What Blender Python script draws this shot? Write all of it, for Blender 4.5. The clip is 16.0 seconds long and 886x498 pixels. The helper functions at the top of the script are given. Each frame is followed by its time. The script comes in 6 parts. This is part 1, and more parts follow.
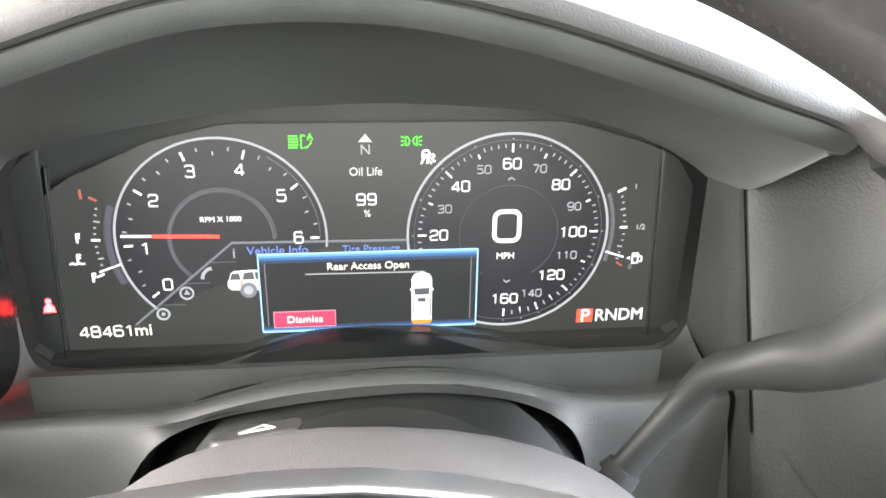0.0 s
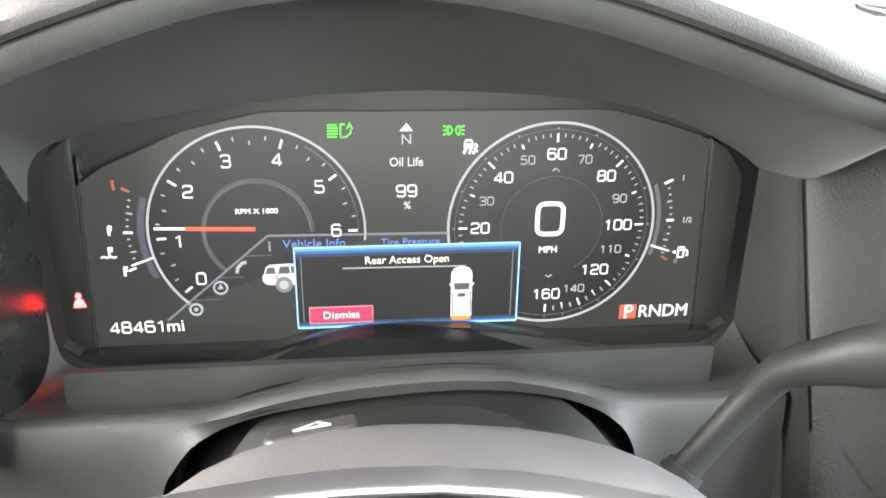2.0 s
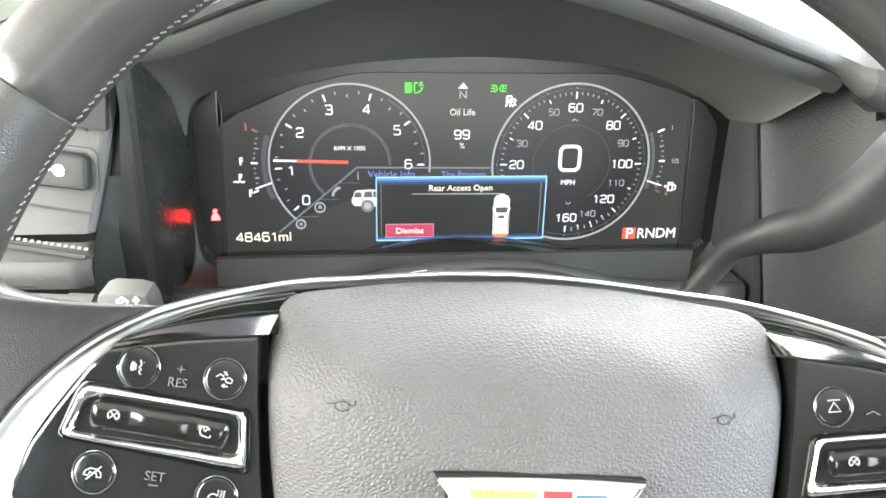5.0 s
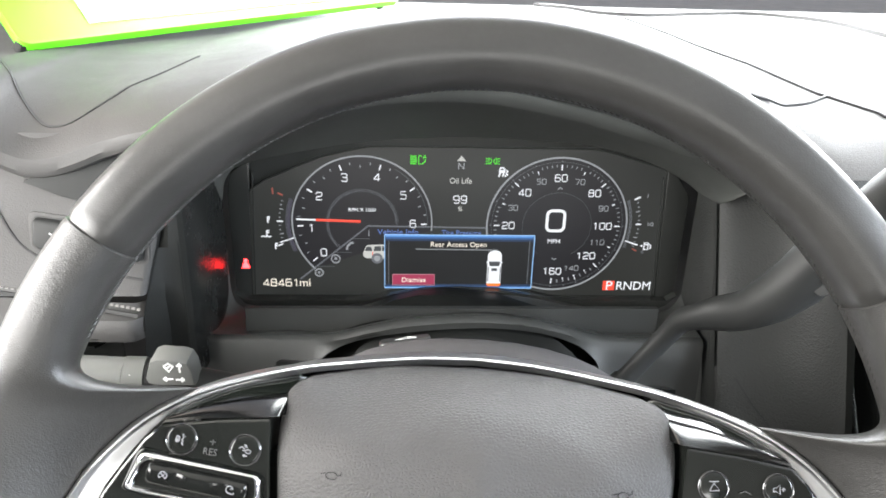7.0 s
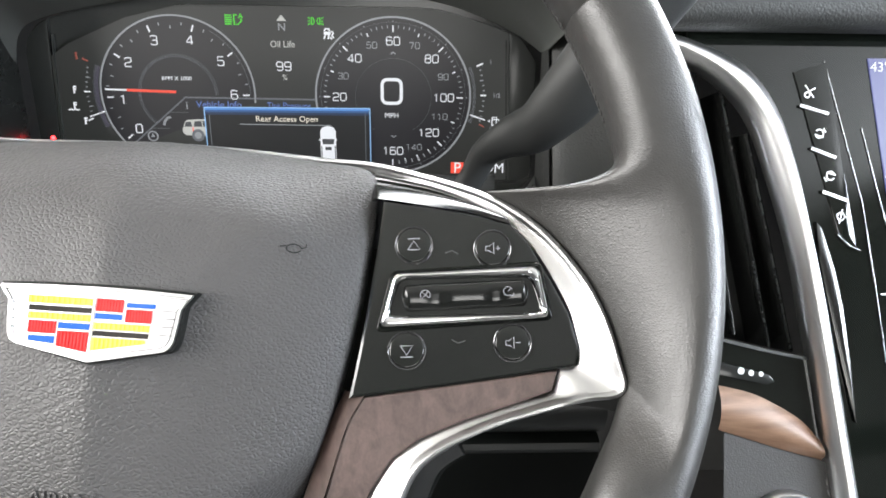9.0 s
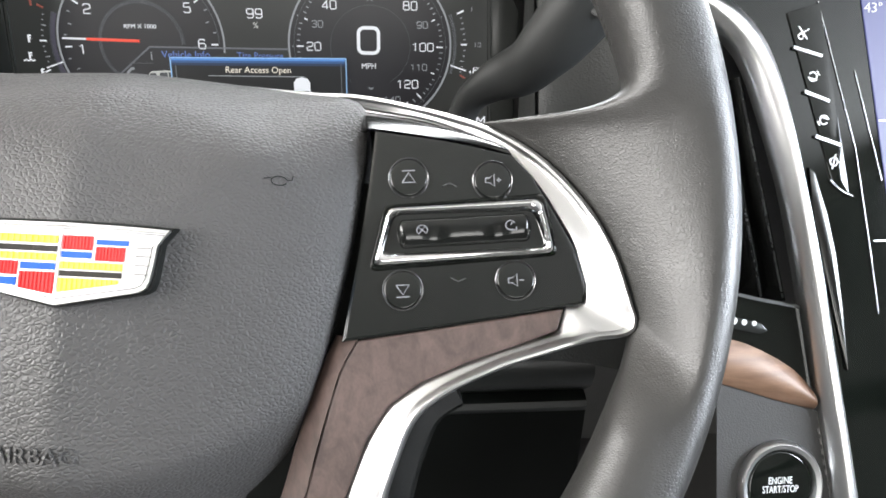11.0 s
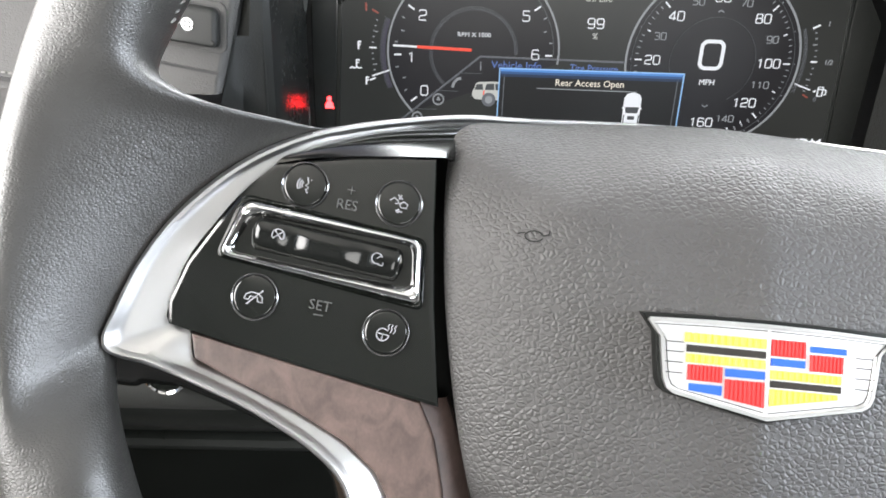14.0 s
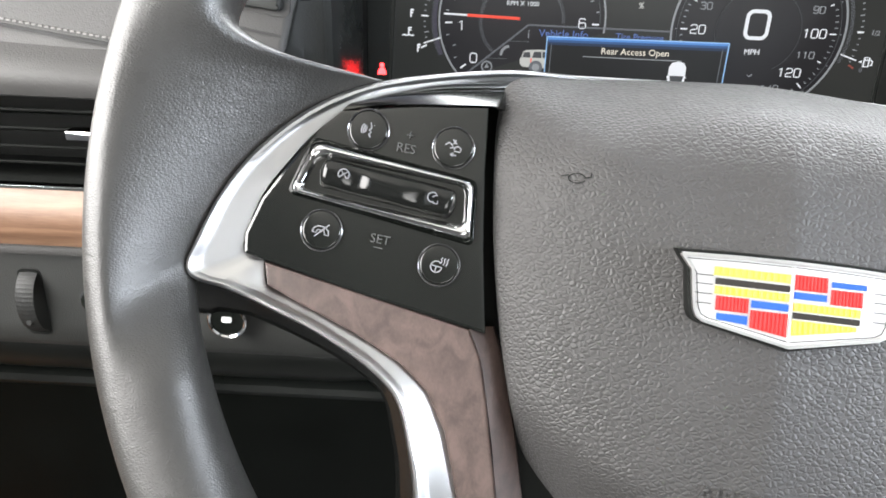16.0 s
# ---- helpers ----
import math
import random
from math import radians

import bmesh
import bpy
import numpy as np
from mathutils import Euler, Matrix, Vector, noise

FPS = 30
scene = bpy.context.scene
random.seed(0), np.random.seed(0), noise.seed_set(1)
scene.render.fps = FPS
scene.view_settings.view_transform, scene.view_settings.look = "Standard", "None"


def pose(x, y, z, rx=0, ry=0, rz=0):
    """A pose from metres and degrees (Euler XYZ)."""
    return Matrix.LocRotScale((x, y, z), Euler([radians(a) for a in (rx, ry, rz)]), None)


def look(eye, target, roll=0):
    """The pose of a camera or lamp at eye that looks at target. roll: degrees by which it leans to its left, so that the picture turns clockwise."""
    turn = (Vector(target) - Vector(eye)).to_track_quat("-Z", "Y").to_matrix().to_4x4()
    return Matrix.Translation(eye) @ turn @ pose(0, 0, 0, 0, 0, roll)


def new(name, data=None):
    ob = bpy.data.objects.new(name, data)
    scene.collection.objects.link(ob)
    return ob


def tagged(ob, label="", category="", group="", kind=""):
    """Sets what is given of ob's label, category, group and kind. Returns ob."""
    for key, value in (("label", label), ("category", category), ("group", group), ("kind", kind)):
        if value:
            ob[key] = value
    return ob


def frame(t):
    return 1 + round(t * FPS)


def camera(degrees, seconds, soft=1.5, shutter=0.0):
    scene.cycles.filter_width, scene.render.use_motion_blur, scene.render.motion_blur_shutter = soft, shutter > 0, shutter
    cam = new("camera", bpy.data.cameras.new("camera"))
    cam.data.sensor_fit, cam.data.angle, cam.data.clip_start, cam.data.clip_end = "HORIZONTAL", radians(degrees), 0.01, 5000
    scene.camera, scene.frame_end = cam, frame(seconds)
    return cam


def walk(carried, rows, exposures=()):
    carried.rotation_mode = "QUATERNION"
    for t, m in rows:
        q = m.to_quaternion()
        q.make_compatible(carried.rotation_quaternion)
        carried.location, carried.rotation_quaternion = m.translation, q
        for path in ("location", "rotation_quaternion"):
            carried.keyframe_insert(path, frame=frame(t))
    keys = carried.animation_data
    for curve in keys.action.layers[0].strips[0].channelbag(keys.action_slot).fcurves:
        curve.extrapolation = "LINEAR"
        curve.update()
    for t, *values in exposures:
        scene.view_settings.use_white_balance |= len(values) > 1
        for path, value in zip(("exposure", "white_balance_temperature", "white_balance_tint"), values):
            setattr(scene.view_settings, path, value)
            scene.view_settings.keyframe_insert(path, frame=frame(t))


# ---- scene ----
cam = camera(61.0, 16.0, soft=1.7)
# The dash's own measure: x to the passenger side, y ahead, z up from the middle of the dial screen, which stands LIFT over the ground.
LIFT = 1.25
PATH = [
    (0, -0.0055, -0.3389, 0.1249, 68.77, -0.90, -6.73),
    (0.5, -0.0145, -0.3377, 0.1237, 68.88, -0.82, -6.66),
    (1, -0.0162, -0.3315, 0.1200, 68.92, -0.74, -6.55),
    (1.5, -0.0204, -0.3322, 0.1221, 68.92, -0.78, -6.43),
    (2, -0.0224, -0.3279, 0.1166, 68.95, -0.84, -6.55),
    (2.5, -0.0258, -0.3276, 0.1170, 68.95, -0.89, -6.70),
    (3, -0.0235, -0.3272, 0.1188, 68.87, -0.98, -6.69),
    (3.5, -0.0244, -0.3351, 0.1193, 68.99, -0.96, -6.65),
    (4, -0.0236, -0.3732, 0.1242, 68.29, -1.11, -6.82),
    (4.2, -0.0295, -0.3933, 0.1172, 68.74, -1.01, -6.70),
    (6.3, -0.0751, -0.4737, 0.1363, 68.41, -1.69, -3.42),
    (6.5, -0.0686, -0.4794, 0.1545, 68.13, -1.65, -3.10),
    (7, -0.0399, -0.4882, 0.1884, 67.04, -1.55, -2.76),
    (7.5, 0.0166, -0.4973, 0.1738, 67.72, -1.26, -1.61),
    (8, 0.0513, -0.5036, 0.1394, 68.51, -1.25, -1.55),
    (8.5, 0.0729, -0.4953, 0.1025, 69.19, -0.96, -1.14),
    (9, 0.0785, -0.4883, 0.0773, 69.59, -0.90, -2.46),
    (9.2, 0.0810, -0.4850, 0.0708, 69.62, -0.89, -2.87),
    (11.3, 0.0639, -0.4776, 0.0592, 67.65, -1.23, -5.28),
    (11.5, 0.0488, -0.4797, 0.0625, 67.54, -1.33, -5.40),
    (12, -0.0076, -0.4759, 0.0745, 67.20, -1.52, -5.52),
    (12.5, -0.0633, -0.4526, 0.0753, 66.86, -1.42, -4.92),
    (13, -0.0862, -0.4382, 0.0709, 66.59, -1.12, -3.25),
    (13.5, -0.0897, -0.4315, 0.0737, 66.32, -1.52, -2.32),
    (14, -0.0923, -0.4315, 0.0730, 65.74, -1.92, -0.73),
    (14.5, -0.0926, -0.4335, 0.0733, 65.16, -1.83, 0.48),
    (15, -0.0942, -0.4379, 0.0732, 64.79, -1.72, 1.34),
    (15.5, -0.0958, -0.4412, 0.0713, 64.49, -1.71, 2.01),
    (16, -0.0947, -0.4530, 0.0704, 64.15, -1.70, 2.59),
]
EXPOSURES = [(0.0, 1.46, 6700, 9), (2.0, 1.40, 6700, 7), (3.5, 1.46, 6600, 4), (4.2, 1.52, 6600, 5), (6.3, 0.38, 6500, 9), (7.5, 0.34, 6500, 10), (9.2, 0.14, 6500, 10), (11.3, 0.14, 6500, 10), (12.5, 0.22, 6500, 10), (14.0, 0.18, 6500, 10), (16.0, 0.14, 6500, 10)]
walk(cam, [(t, pose(x, y, z + LIFT, rx, ry, rz)) for t, x, y, z, rx, ry, rz in PATH], EXPOSURES)

# ---- sky and sun: a bright, overcast day outside the car ----
world = bpy.data.worlds.new("sky")
scene.world = world
world.use_nodes = True
wn, wl = world.node_tree.nodes, world.node_tree.links
sky_tex = wn.new("ShaderNodeTexSky")
sky_tex.sky_type, sky_tex.sun_disc = "NISHITA", False
sky_tex.sun_elevation, sky_tex.sun_rotation = radians(48), radians(-60)
sky_tex.dust_density, sky_tex.air_density = 4.0, 1.0
wn["Background"].inputs["Strength"].default_value = 0.15
wl.new(sky_tex.outputs["Color"], wn["Background"].inputs["Color"])
sun_data = bpy.data.lights.new("sun", "SUN")
sun_data.energy, sun_data.angle, sun_data.color = 1.5, radians(14), (1.0, 0.96, 0.9)
sun = new("sun", sun_data)
sun.matrix_world = pose(0, 0, 20, 42, 0, 60)


def window_light(name, eye, target, wide, high, watts, color):
    """The sky's light in a window opening of the car."""
    d = bpy.data.lights.new(name, "AREA")
    d.shape, d.size, d.size_y, d.energy, d.color = "RECTANGLE", wide, high, watts, color
    new(name, d).matrix_world = look((eye[0], eye[1], eye[2] + LIFT), (target[0], target[1], target[2] + LIFT))


window_light("windscreen_light", (0.56, 0.42, 0.33), (0.56, 0.08, -0.12), 1.40, 0.68, 66, (0.95, 0.98, 1.0))
window_light("tailgate_light", (0.34, -3.36, 0.12), (0.34, 0.0, 0.05), 1.20, 0.70, 24, (1.0, 0.99, 0.96))
window_light("driver_window_light", (-0.60, -0.50, 0.21), (0.4, -0.44, 0.06), 0.86, 0.34, 24, (1.0, 0.98, 0.95))
window_light("passenger_window_light", (1.28, -0.72, 0.24), (0.3, -0.62, 0.08), 1.00, 0.34, 60, (0.84, 0.91, 1.0))

# ---- materials ----


def nodes_of(name):
    m = bpy.data.materials.new(name)
    m.use_nodes = True
    return m, m.node_tree.nodes, m.node_tree.links, m.node_tree.nodes["Principled BSDF"]


def surface(name, color, rough=0.5, metal=0.0, vary=0.12, vary_scale=30.0, grain=0.0, grain_scale=900.0, specular=0.5, rough_vary=0.1, pebble=False, wrinkle=0.0):
    """A painted, moulded or sewn surface: colour drift at two scales, a fine grain in relief, uneven gloss."""
    m, n, l, b = nodes_of(name)
    tc = n.new("ShaderNodeTexCoord")
    big, small = n.new("ShaderNodeTexNoise"), n.new("ShaderNodeTexNoise")
    big.inputs["Scale"].default_value, small.inputs["Scale"].default_value = vary_scale, vary_scale * 14
    big.inputs["Detail"].default_value, small.inputs["Detail"].default_value = 5, 3
    mix = n.new("ShaderNodeMath")
    mix.operation = "MULTIPLY_ADD"
    mix.inputs[1].default_value = 0.45
    for t in (big, small):
        l.new(tc.outputs["Object"], t.inputs["Vector"])
    l.new(small.outputs["Fac"], mix.inputs[0])
    l.new(big.outputs["Fac"], mix.inputs[2])
    ramp = n.new("ShaderNodeValToRGB")
    lo, hi = [c * (1 - vary) for c in color], [min(1, c * (1 + vary)) for c in color]
    ramp.color_ramp.elements[0].position, ramp.color_ramp.elements[1].position = 0.45, 1.0
    ramp.color_ramp.elements[0].color, ramp.color_ramp.elements[1].color = (*lo, 1), (*hi, 1)
    l.new(mix.outputs[0], ramp.inputs["Fac"])
    l.new(ramp.outputs["Color"], b.inputs["Base Color"])
    rr = n.new("ShaderNodeMapRange")
    rr.inputs["From Min"].default_value, rr.inputs["From Max"].default_value = 0.4, 1.0
    rr.inputs["To Min"].default_value, rr.inputs["To Max"].default_value = max(0.02, rough - rough_vary), min(1, rough + rough_vary)
    l.new(mix.outputs[0], rr.inputs["Value"])
    l.new(rr.outputs["Result"], b.inputs["Roughness"])
    b.inputs["Metallic"].default_value = metal
    b.inputs["Specular IOR Level"].default_value = specular
    if grain:
        vo = n.new("ShaderNodeTexVoronoi")
        vo.feature = "DISTANCE_TO_EDGE" if pebble else "SMOOTH_F1"
        vo.inputs["Scale"].default_value = grain_scale
        warp = n.new("ShaderNodeTexNoise")
        warp.inputs["Scale"].default_value = grain_scale * 0.6
        add = n.new("ShaderNodeVectorMath")
        add.operation = "MULTIPLY_ADD"
        add.inputs[1].default_value = ((0.22 if pebble else 1.2) / grain_scale,) * 3
        l.new(tc.outputs["Object"], warp.inputs["Vector"])
        l.new(warp.outputs["Color"], add.inputs[0])
        l.new(tc.outputs["Object"], add.inputs[2])
        lean = n.new("ShaderNodeMapping")
        lean.inputs["Rotation"].default_value, lean.inputs["Scale"].default_value = (0.0, 0.6, 0.0), (0.82, 1.0, 1.12) if pebble else (1.0, 1.0, 1.0)
        l.new(add.outputs[0], lean.inputs["Vector"])
        l.new(lean.outputs["Vector"], vo.inputs["Vector"])
        bump = n.new("ShaderNodeBump")
        bump.inputs["Strength"].default_value, bump.inputs["Distance"].default_value = grain, 0.6 / grain_scale
        if pebble:
            swell = n.new("ShaderNodeMapRange")
            vo.inputs["Randomness"].default_value = 0.72
            swell.interpolation_type = "SMOOTHSTEP"
            swell.inputs["From Min"].default_value, swell.inputs["From Max"].default_value = 0.0, 0.30
            swell.inputs["To Min"].default_value, swell.inputs["To Max"].default_value = 0.0, 1.0
            l.new(vo.outputs["Distance"], swell.inputs["Value"])
            l.new(swell.outputs["Result"], bump.inputs["Height"])
            bump.inputs["Distance"].default_value = 0.22 / grain_scale
        else:
            l.new(vo.outputs["Distance"], bump.inputs["Height"])
            bump.invert = True
        l.new(bump.outputs["Normal"], b.inputs["Normal"])
        if wrinkle:
            crease, fold = n.new("ShaderNodeTexNoise"), n.new("ShaderNodeBump")
            crease.inputs["Scale"].default_value, crease.inputs["Detail"].default_value, crease.inputs["Distortion"].default_value = 170, 4, 1.5
            fold.inputs["Strength"].default_value, fold.inputs["Distance"].default_value = wrinkle, 0.0015
            l.new(tc.outputs["Object"], crease.inputs["Vector"])
            l.new(crease.outputs["Fac"], fold.inputs["Height"])
            l.new(fold.outputs["Normal"], bump.inputs["Normal"])
    return m


def glow(name, color, strength=1.0):
    m, n, l, b = nodes_of(name)
    b.inputs["Base Color"].default_value = (0.01, 0.01, 0.01, 1)
    b.inputs["Emission Color"].default_value = (*color, 1)
    b.inputs["Emission Strength"].default_value = strength
    b.inputs["Roughness"].default_value = 0.4
    return m


def wood(name, dark, light, along):
    """Open-pored veneer: long figure along one axis, fine pores, satin coat."""
    m, n, l, b = nodes_of(name)
    tc, mp = n.new("ShaderNodeTexCoord"), n.new("ShaderNodeMapping")
    mp.inputs["Scale"].default_value = along
    l.new(tc.outputs["Object"], mp.inputs["Vector"])
    no, po = n.new("ShaderNodeTexNoise"), n.new("ShaderNodeTexNoise")
    no.inputs["Scale"].default_value, no.inputs["Detail"].default_value, no.inputs["Distortion"].default_value = 1.0, 7, 1.2
    po.inputs["Scale"].default_value, po.inputs["Detail"].default_value = 9.0, 2
    ramp = n.new("ShaderNodeValToRGB")
    ramp.color_ramp.elements[0].position, ramp.color_ramp.elements[1].position = 0.32, 0.7
    ramp.color_ramp.elements[0].color, ramp.color_ramp.elements[1].color = (*dark, 1), (*light, 1)
    for t in (no, po):
        l.new(mp.outputs["Vector"], t.inputs["Vector"])
    mx = n.new("ShaderNodeMath")
    mx.operation = "MULTIPLY_ADD"
    mx.inputs[1].default_value = 0.25
    l.new(po.outputs["Fac"], mx.inputs[0])
    sub = n.new("ShaderNodeMath")
    sub.operation = "SUBTRACT"
    sub.inputs[1].default_value = 0.12
    l.new(no.outputs["Fac"], sub.inputs[0])
    l.new(sub.outputs[0], mx.inputs[2])
    l.new(mx.outputs[0], ramp.inputs["Fac"])
    l.new(ramp.outputs["Color"], b.inputs["Base Color"])
    bump = n.new("ShaderNodeBump")
    bump.inputs["Strength"].default_value, bump.inputs["Distance"].default_value = 0.15, 0.0004
    l.new(po.outputs["Fac"], bump.inputs["Height"])
    l.new(bump.outputs["Normal"], b.inputs["Normal"])
    b.inputs["Roughness"].default_value, b.inputs["Coat Weight"].default_value, b.inputs["Coat Roughness"].default_value = 0.5, 0.06, 0.3
    return m


LEATHER_RIM = surface("rim_leather", (0.0205, 0.0200, 0.0187), 0.40, vary=0.2, grain=0.26, grain_scale=1150, pebble=True, specular=0.52, rough_vary=0.07, wrinkle=0.10)
LEATHER_TOP = surface("upper_rim_leather", (0.0190, 0.0186, 0.0175), 0.37, vary=0.2, grain=0.10, grain_scale=1150, pebble=True, specular=0.52, rough_vary=0.06, wrinkle=0.06)
LEATHER_PAD = surface("pad_leather", (0.0385, 0.0375, 0.0370), 0.54, vary=0.10, grain=0.55, grain_scale=700, pebble=True, specular=0.36)
DASH_SOFT = surface("dash_soft_skin", (0.037, 0.0360, 0.0349), 0.6, vary=0.12, grain=0.3, grain_scale=1300, specular=0.35)
DASH_DARK = surface("dash_black_skin", (0.039, 0.0413, 0.0381), 0.62, vary=0.15, grain=0.15, grain_scale=1500, specular=0.35)
HOUSING = surface("housing_plastic", (0.014, 0.0148, 0.014), 0.15, vary=0.1, rough_vary=0.01, specular=0.3)
WALL_GLOSS = surface("recess_wall_gloss", (0.011, 0.0118, 0.0112), 0.27, vary=0.1, rough_vary=0.01, specular=0.16)
# dark base puts the hood's shade into the colour
RECESS_SHADE = surface("recess_shade_black", (0.011, 0.0118, 0.0112), 0.6, vary=0.2, grain=0.2, grain_scale=1500, specular=0.25)
SKIN_BLACK = surface("panel_black_skin", (0.019, 0.0198, 0.0187), 0.6, vary=0.15, grain=0.4, grain_scale=900, specular=0.35)
SATIN_SOFT = surface("brushed_satin_metal", (0.72, 0.72, 0.71), 0.30, metal=1.0, vary=0.02, rough_vary=0.015)
COLUMN = surface("column_plastic", (0.098, 0.094, 0.0965), 0.5, vary=0.15, grain=0.3, grain_scale=1800)
# lighter than the fascia to imitate stronger light from above on the shelf
SHELF = surface("shelf_plastic_lit", (0.048, 0.050, 0.0475), 0.34, vary=0.12, grain=0.2, grain_scale=1800)
# black vinyl, taken darker so its colour also holds shade round the column
BOOT = surface("boot_vinyl_and_shade", (0.006, 0.0065, 0.006), 0.5, vary=0.2, specular=0.15)
STALK = surface("stalk_plastic", (0.014, 0.0146, 0.014), 0.56, vary=0.1, grain=0.2, grain_scale=2000, specular=0.28)
STALK_GREY = surface("stalk_cap_plastic", (0.036, 0.036, 0.035), 0.4, vary=0.1, specular=0.4)
SIGNAL_GREY = surface("signal_stalk_plastic", (0.085, 0.087, 0.082), 0.45, vary=0.1, specular=0.4)
# near-black that puts shade into the colour: under the dash, slats, pad gaps
SHADE_BLACK = surface("deep_shade_black", (0.0022, 0.0026, 0.0022), 0.45, vary=0.2, specular=0.06)
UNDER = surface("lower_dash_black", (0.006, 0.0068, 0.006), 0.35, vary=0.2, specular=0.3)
SATIN = surface("satin_chrome", (0.46, 0.46, 0.46), 0.34, metal=1.0, vary=0.015, rough_vary=0.012)
CHROME = surface("bright_chrome", (0.68, 0.68, 0.68), 0.10, metal=1.0, vary=0.01, rough_vary=0.01)
SATIN_DARK = surface("dark_satin_metal", (0.30, 0.30, 0.30), 0.25, metal=1.0, vary=0.05)
SILVER = surface("badge_silver", (0.66, 0.66, 0.66), 0.36, metal=0.85, vary=0.04)
SPOKE_BLACK = surface("spoke_gloss_black", (0.010, 0.0105, 0.010), 0.20, vary=0.15, rough_vary=0.03, specular=0.5)
SHOULDER = surface("shoulder_gloss", (0.060, 0.060, 0.058), 0.18, metal=1.0, vary=0.04, rough_vary=0.02)
PANEL_BLACK = surface("panel_gloss_black", (0.0066, 0.0073, 0.0065), 0.07, vary=0.2, rough_vary=0.03, specular=0.5)
PIANO = surface("piano_black", (0.004, 0.005, 0.004), 0.06, vary=0.2, rough_vary=0.02, specular=0.5)
# base colour lifted to imitate veiling glare on the cover
LENS = surface("screen_cover_glare", (0.026, 0.0275, 0.026), 0.22, vary=0.1, rough_vary=0.02, specular=0.35)
WOOD_L = wood("wheel_veneer", (0.036, 0.0225, 0.0187), (0.077, 0.051, 0.0435), (150, 60, 105))
ROCKER = surface("rocker_black", (0.005, 0.0055, 0.005), 0.13, vary=0.2, rough_vary=0.02, specular=0.4)
WOOD_D = wood("dash_veneer", (0.115, 0.060, 0.034), (0.21, 0.122, 0.075), (12, 120, 120))
ICON = surface("button_print", (0.62, 0.63, 0.63), 0.5, vary=0.05)
BTN_ICON = surface("button_sign_grey", (0.15, 0.15, 0.165), 0.5, vary=0.05)
BTN_RING = surface("button_gap_ring", (0.10, 0.10, 0.10), 0.2, metal=0.8, vary=0.1)
ICON_DIM = surface("button_print_grey", (0.030, 0.031, 0.031), 0.5, vary=0.05)
STITCH = surface("stitch_thread", (0.13, 0.125, 0.12), 0.7, vary=0.1)
SEAM = surface("seam_shadow_gap", (0.012, 0.012, 0.012), 0.8, vary=0.1)
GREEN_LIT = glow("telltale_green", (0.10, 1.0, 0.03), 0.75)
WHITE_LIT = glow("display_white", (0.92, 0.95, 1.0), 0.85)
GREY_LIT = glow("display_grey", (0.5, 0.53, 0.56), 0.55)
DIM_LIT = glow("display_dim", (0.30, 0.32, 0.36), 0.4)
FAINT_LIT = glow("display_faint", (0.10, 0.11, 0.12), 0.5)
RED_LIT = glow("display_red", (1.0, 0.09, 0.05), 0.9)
BLUE_TEXT = glow("display_blue_text", (0.18, 0.32, 0.85), 0.55)
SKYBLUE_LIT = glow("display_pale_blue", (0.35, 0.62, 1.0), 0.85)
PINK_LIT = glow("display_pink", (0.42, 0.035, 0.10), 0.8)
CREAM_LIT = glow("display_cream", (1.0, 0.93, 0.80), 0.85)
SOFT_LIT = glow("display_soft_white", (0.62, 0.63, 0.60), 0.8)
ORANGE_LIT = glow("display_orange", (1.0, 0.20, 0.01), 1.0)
# backlight of the screen, with some veiling glare added to its glow
SCREEN_BG = glow("screen_ground_glare", (0.018, 0.0194, 0.0177), 1.0)
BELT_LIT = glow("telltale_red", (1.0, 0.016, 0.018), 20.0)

# ---- building helpers ----
BASES = {}


def thing(name, base, label, category, group="", kind=""):
    ob = new(name)
    ob.empty_display_size = 0.02
    ob.location = Vector(base) + Vector((0, 0, LIFT))
    BASES[ob] = Vector(base)
    return tagged(ob, label, category, group, kind)


def part(name, bm, material, parent=None, label="", smooth=40):
    """Links a bmesh, given in the dash's measure, as one mesh under a thing or a part (or on its own)."""
    base = BASES[parent] if parent else Vector((0, 0, 0))
    bmesh.ops.remove_doubles(bm, verts=bm.verts, dist=1e-6)
    if smooth:
        bmesh.ops.recalc_face_normals(bm, faces=bm.faces)
        for e in bm.edges:
            e.smooth = len(e.link_faces) == 2 and e.calc_face_angle(0) < radians(smooth)
        for f in bm.faces:
            f.smooth = True
    bm.transform(Matrix.Translation(-base))
    me = bpy.data.meshes.new(name)
    bm.to_mesh(me)
    bm.free()
    me.materials.append(material)
    ob = new(name, me)
    if parent:
        ob.parent = parent
    else:
        ob.location = (0, 0, LIFT)
    BASES[ob] = base
    if label:
        ob["label"] = label
    return ob


def loft(rings, closed=False, caps=False, into=None):
    """A skin over rings of points; closed: each ring is a loop; caps: close both ends."""
    bm = into or bmesh.new()
    vs = [[bm.verts.new(p) for p in r] for r in rings]
    k = len(rings[0])
    for a, b in zip(vs, vs[1:]):
        for i in range(k if closed else k - 1):
            j = (i + 1) % k
            if len({a[i], a[j], b[j], b[i]}) == 4:
                bm.faces.new((a[i], a[j], b[j], b[i]))
    if caps and closed:
        bm.faces.new(vs[0][::-1])
        bm.faces.new(vs[-1])
    return bm


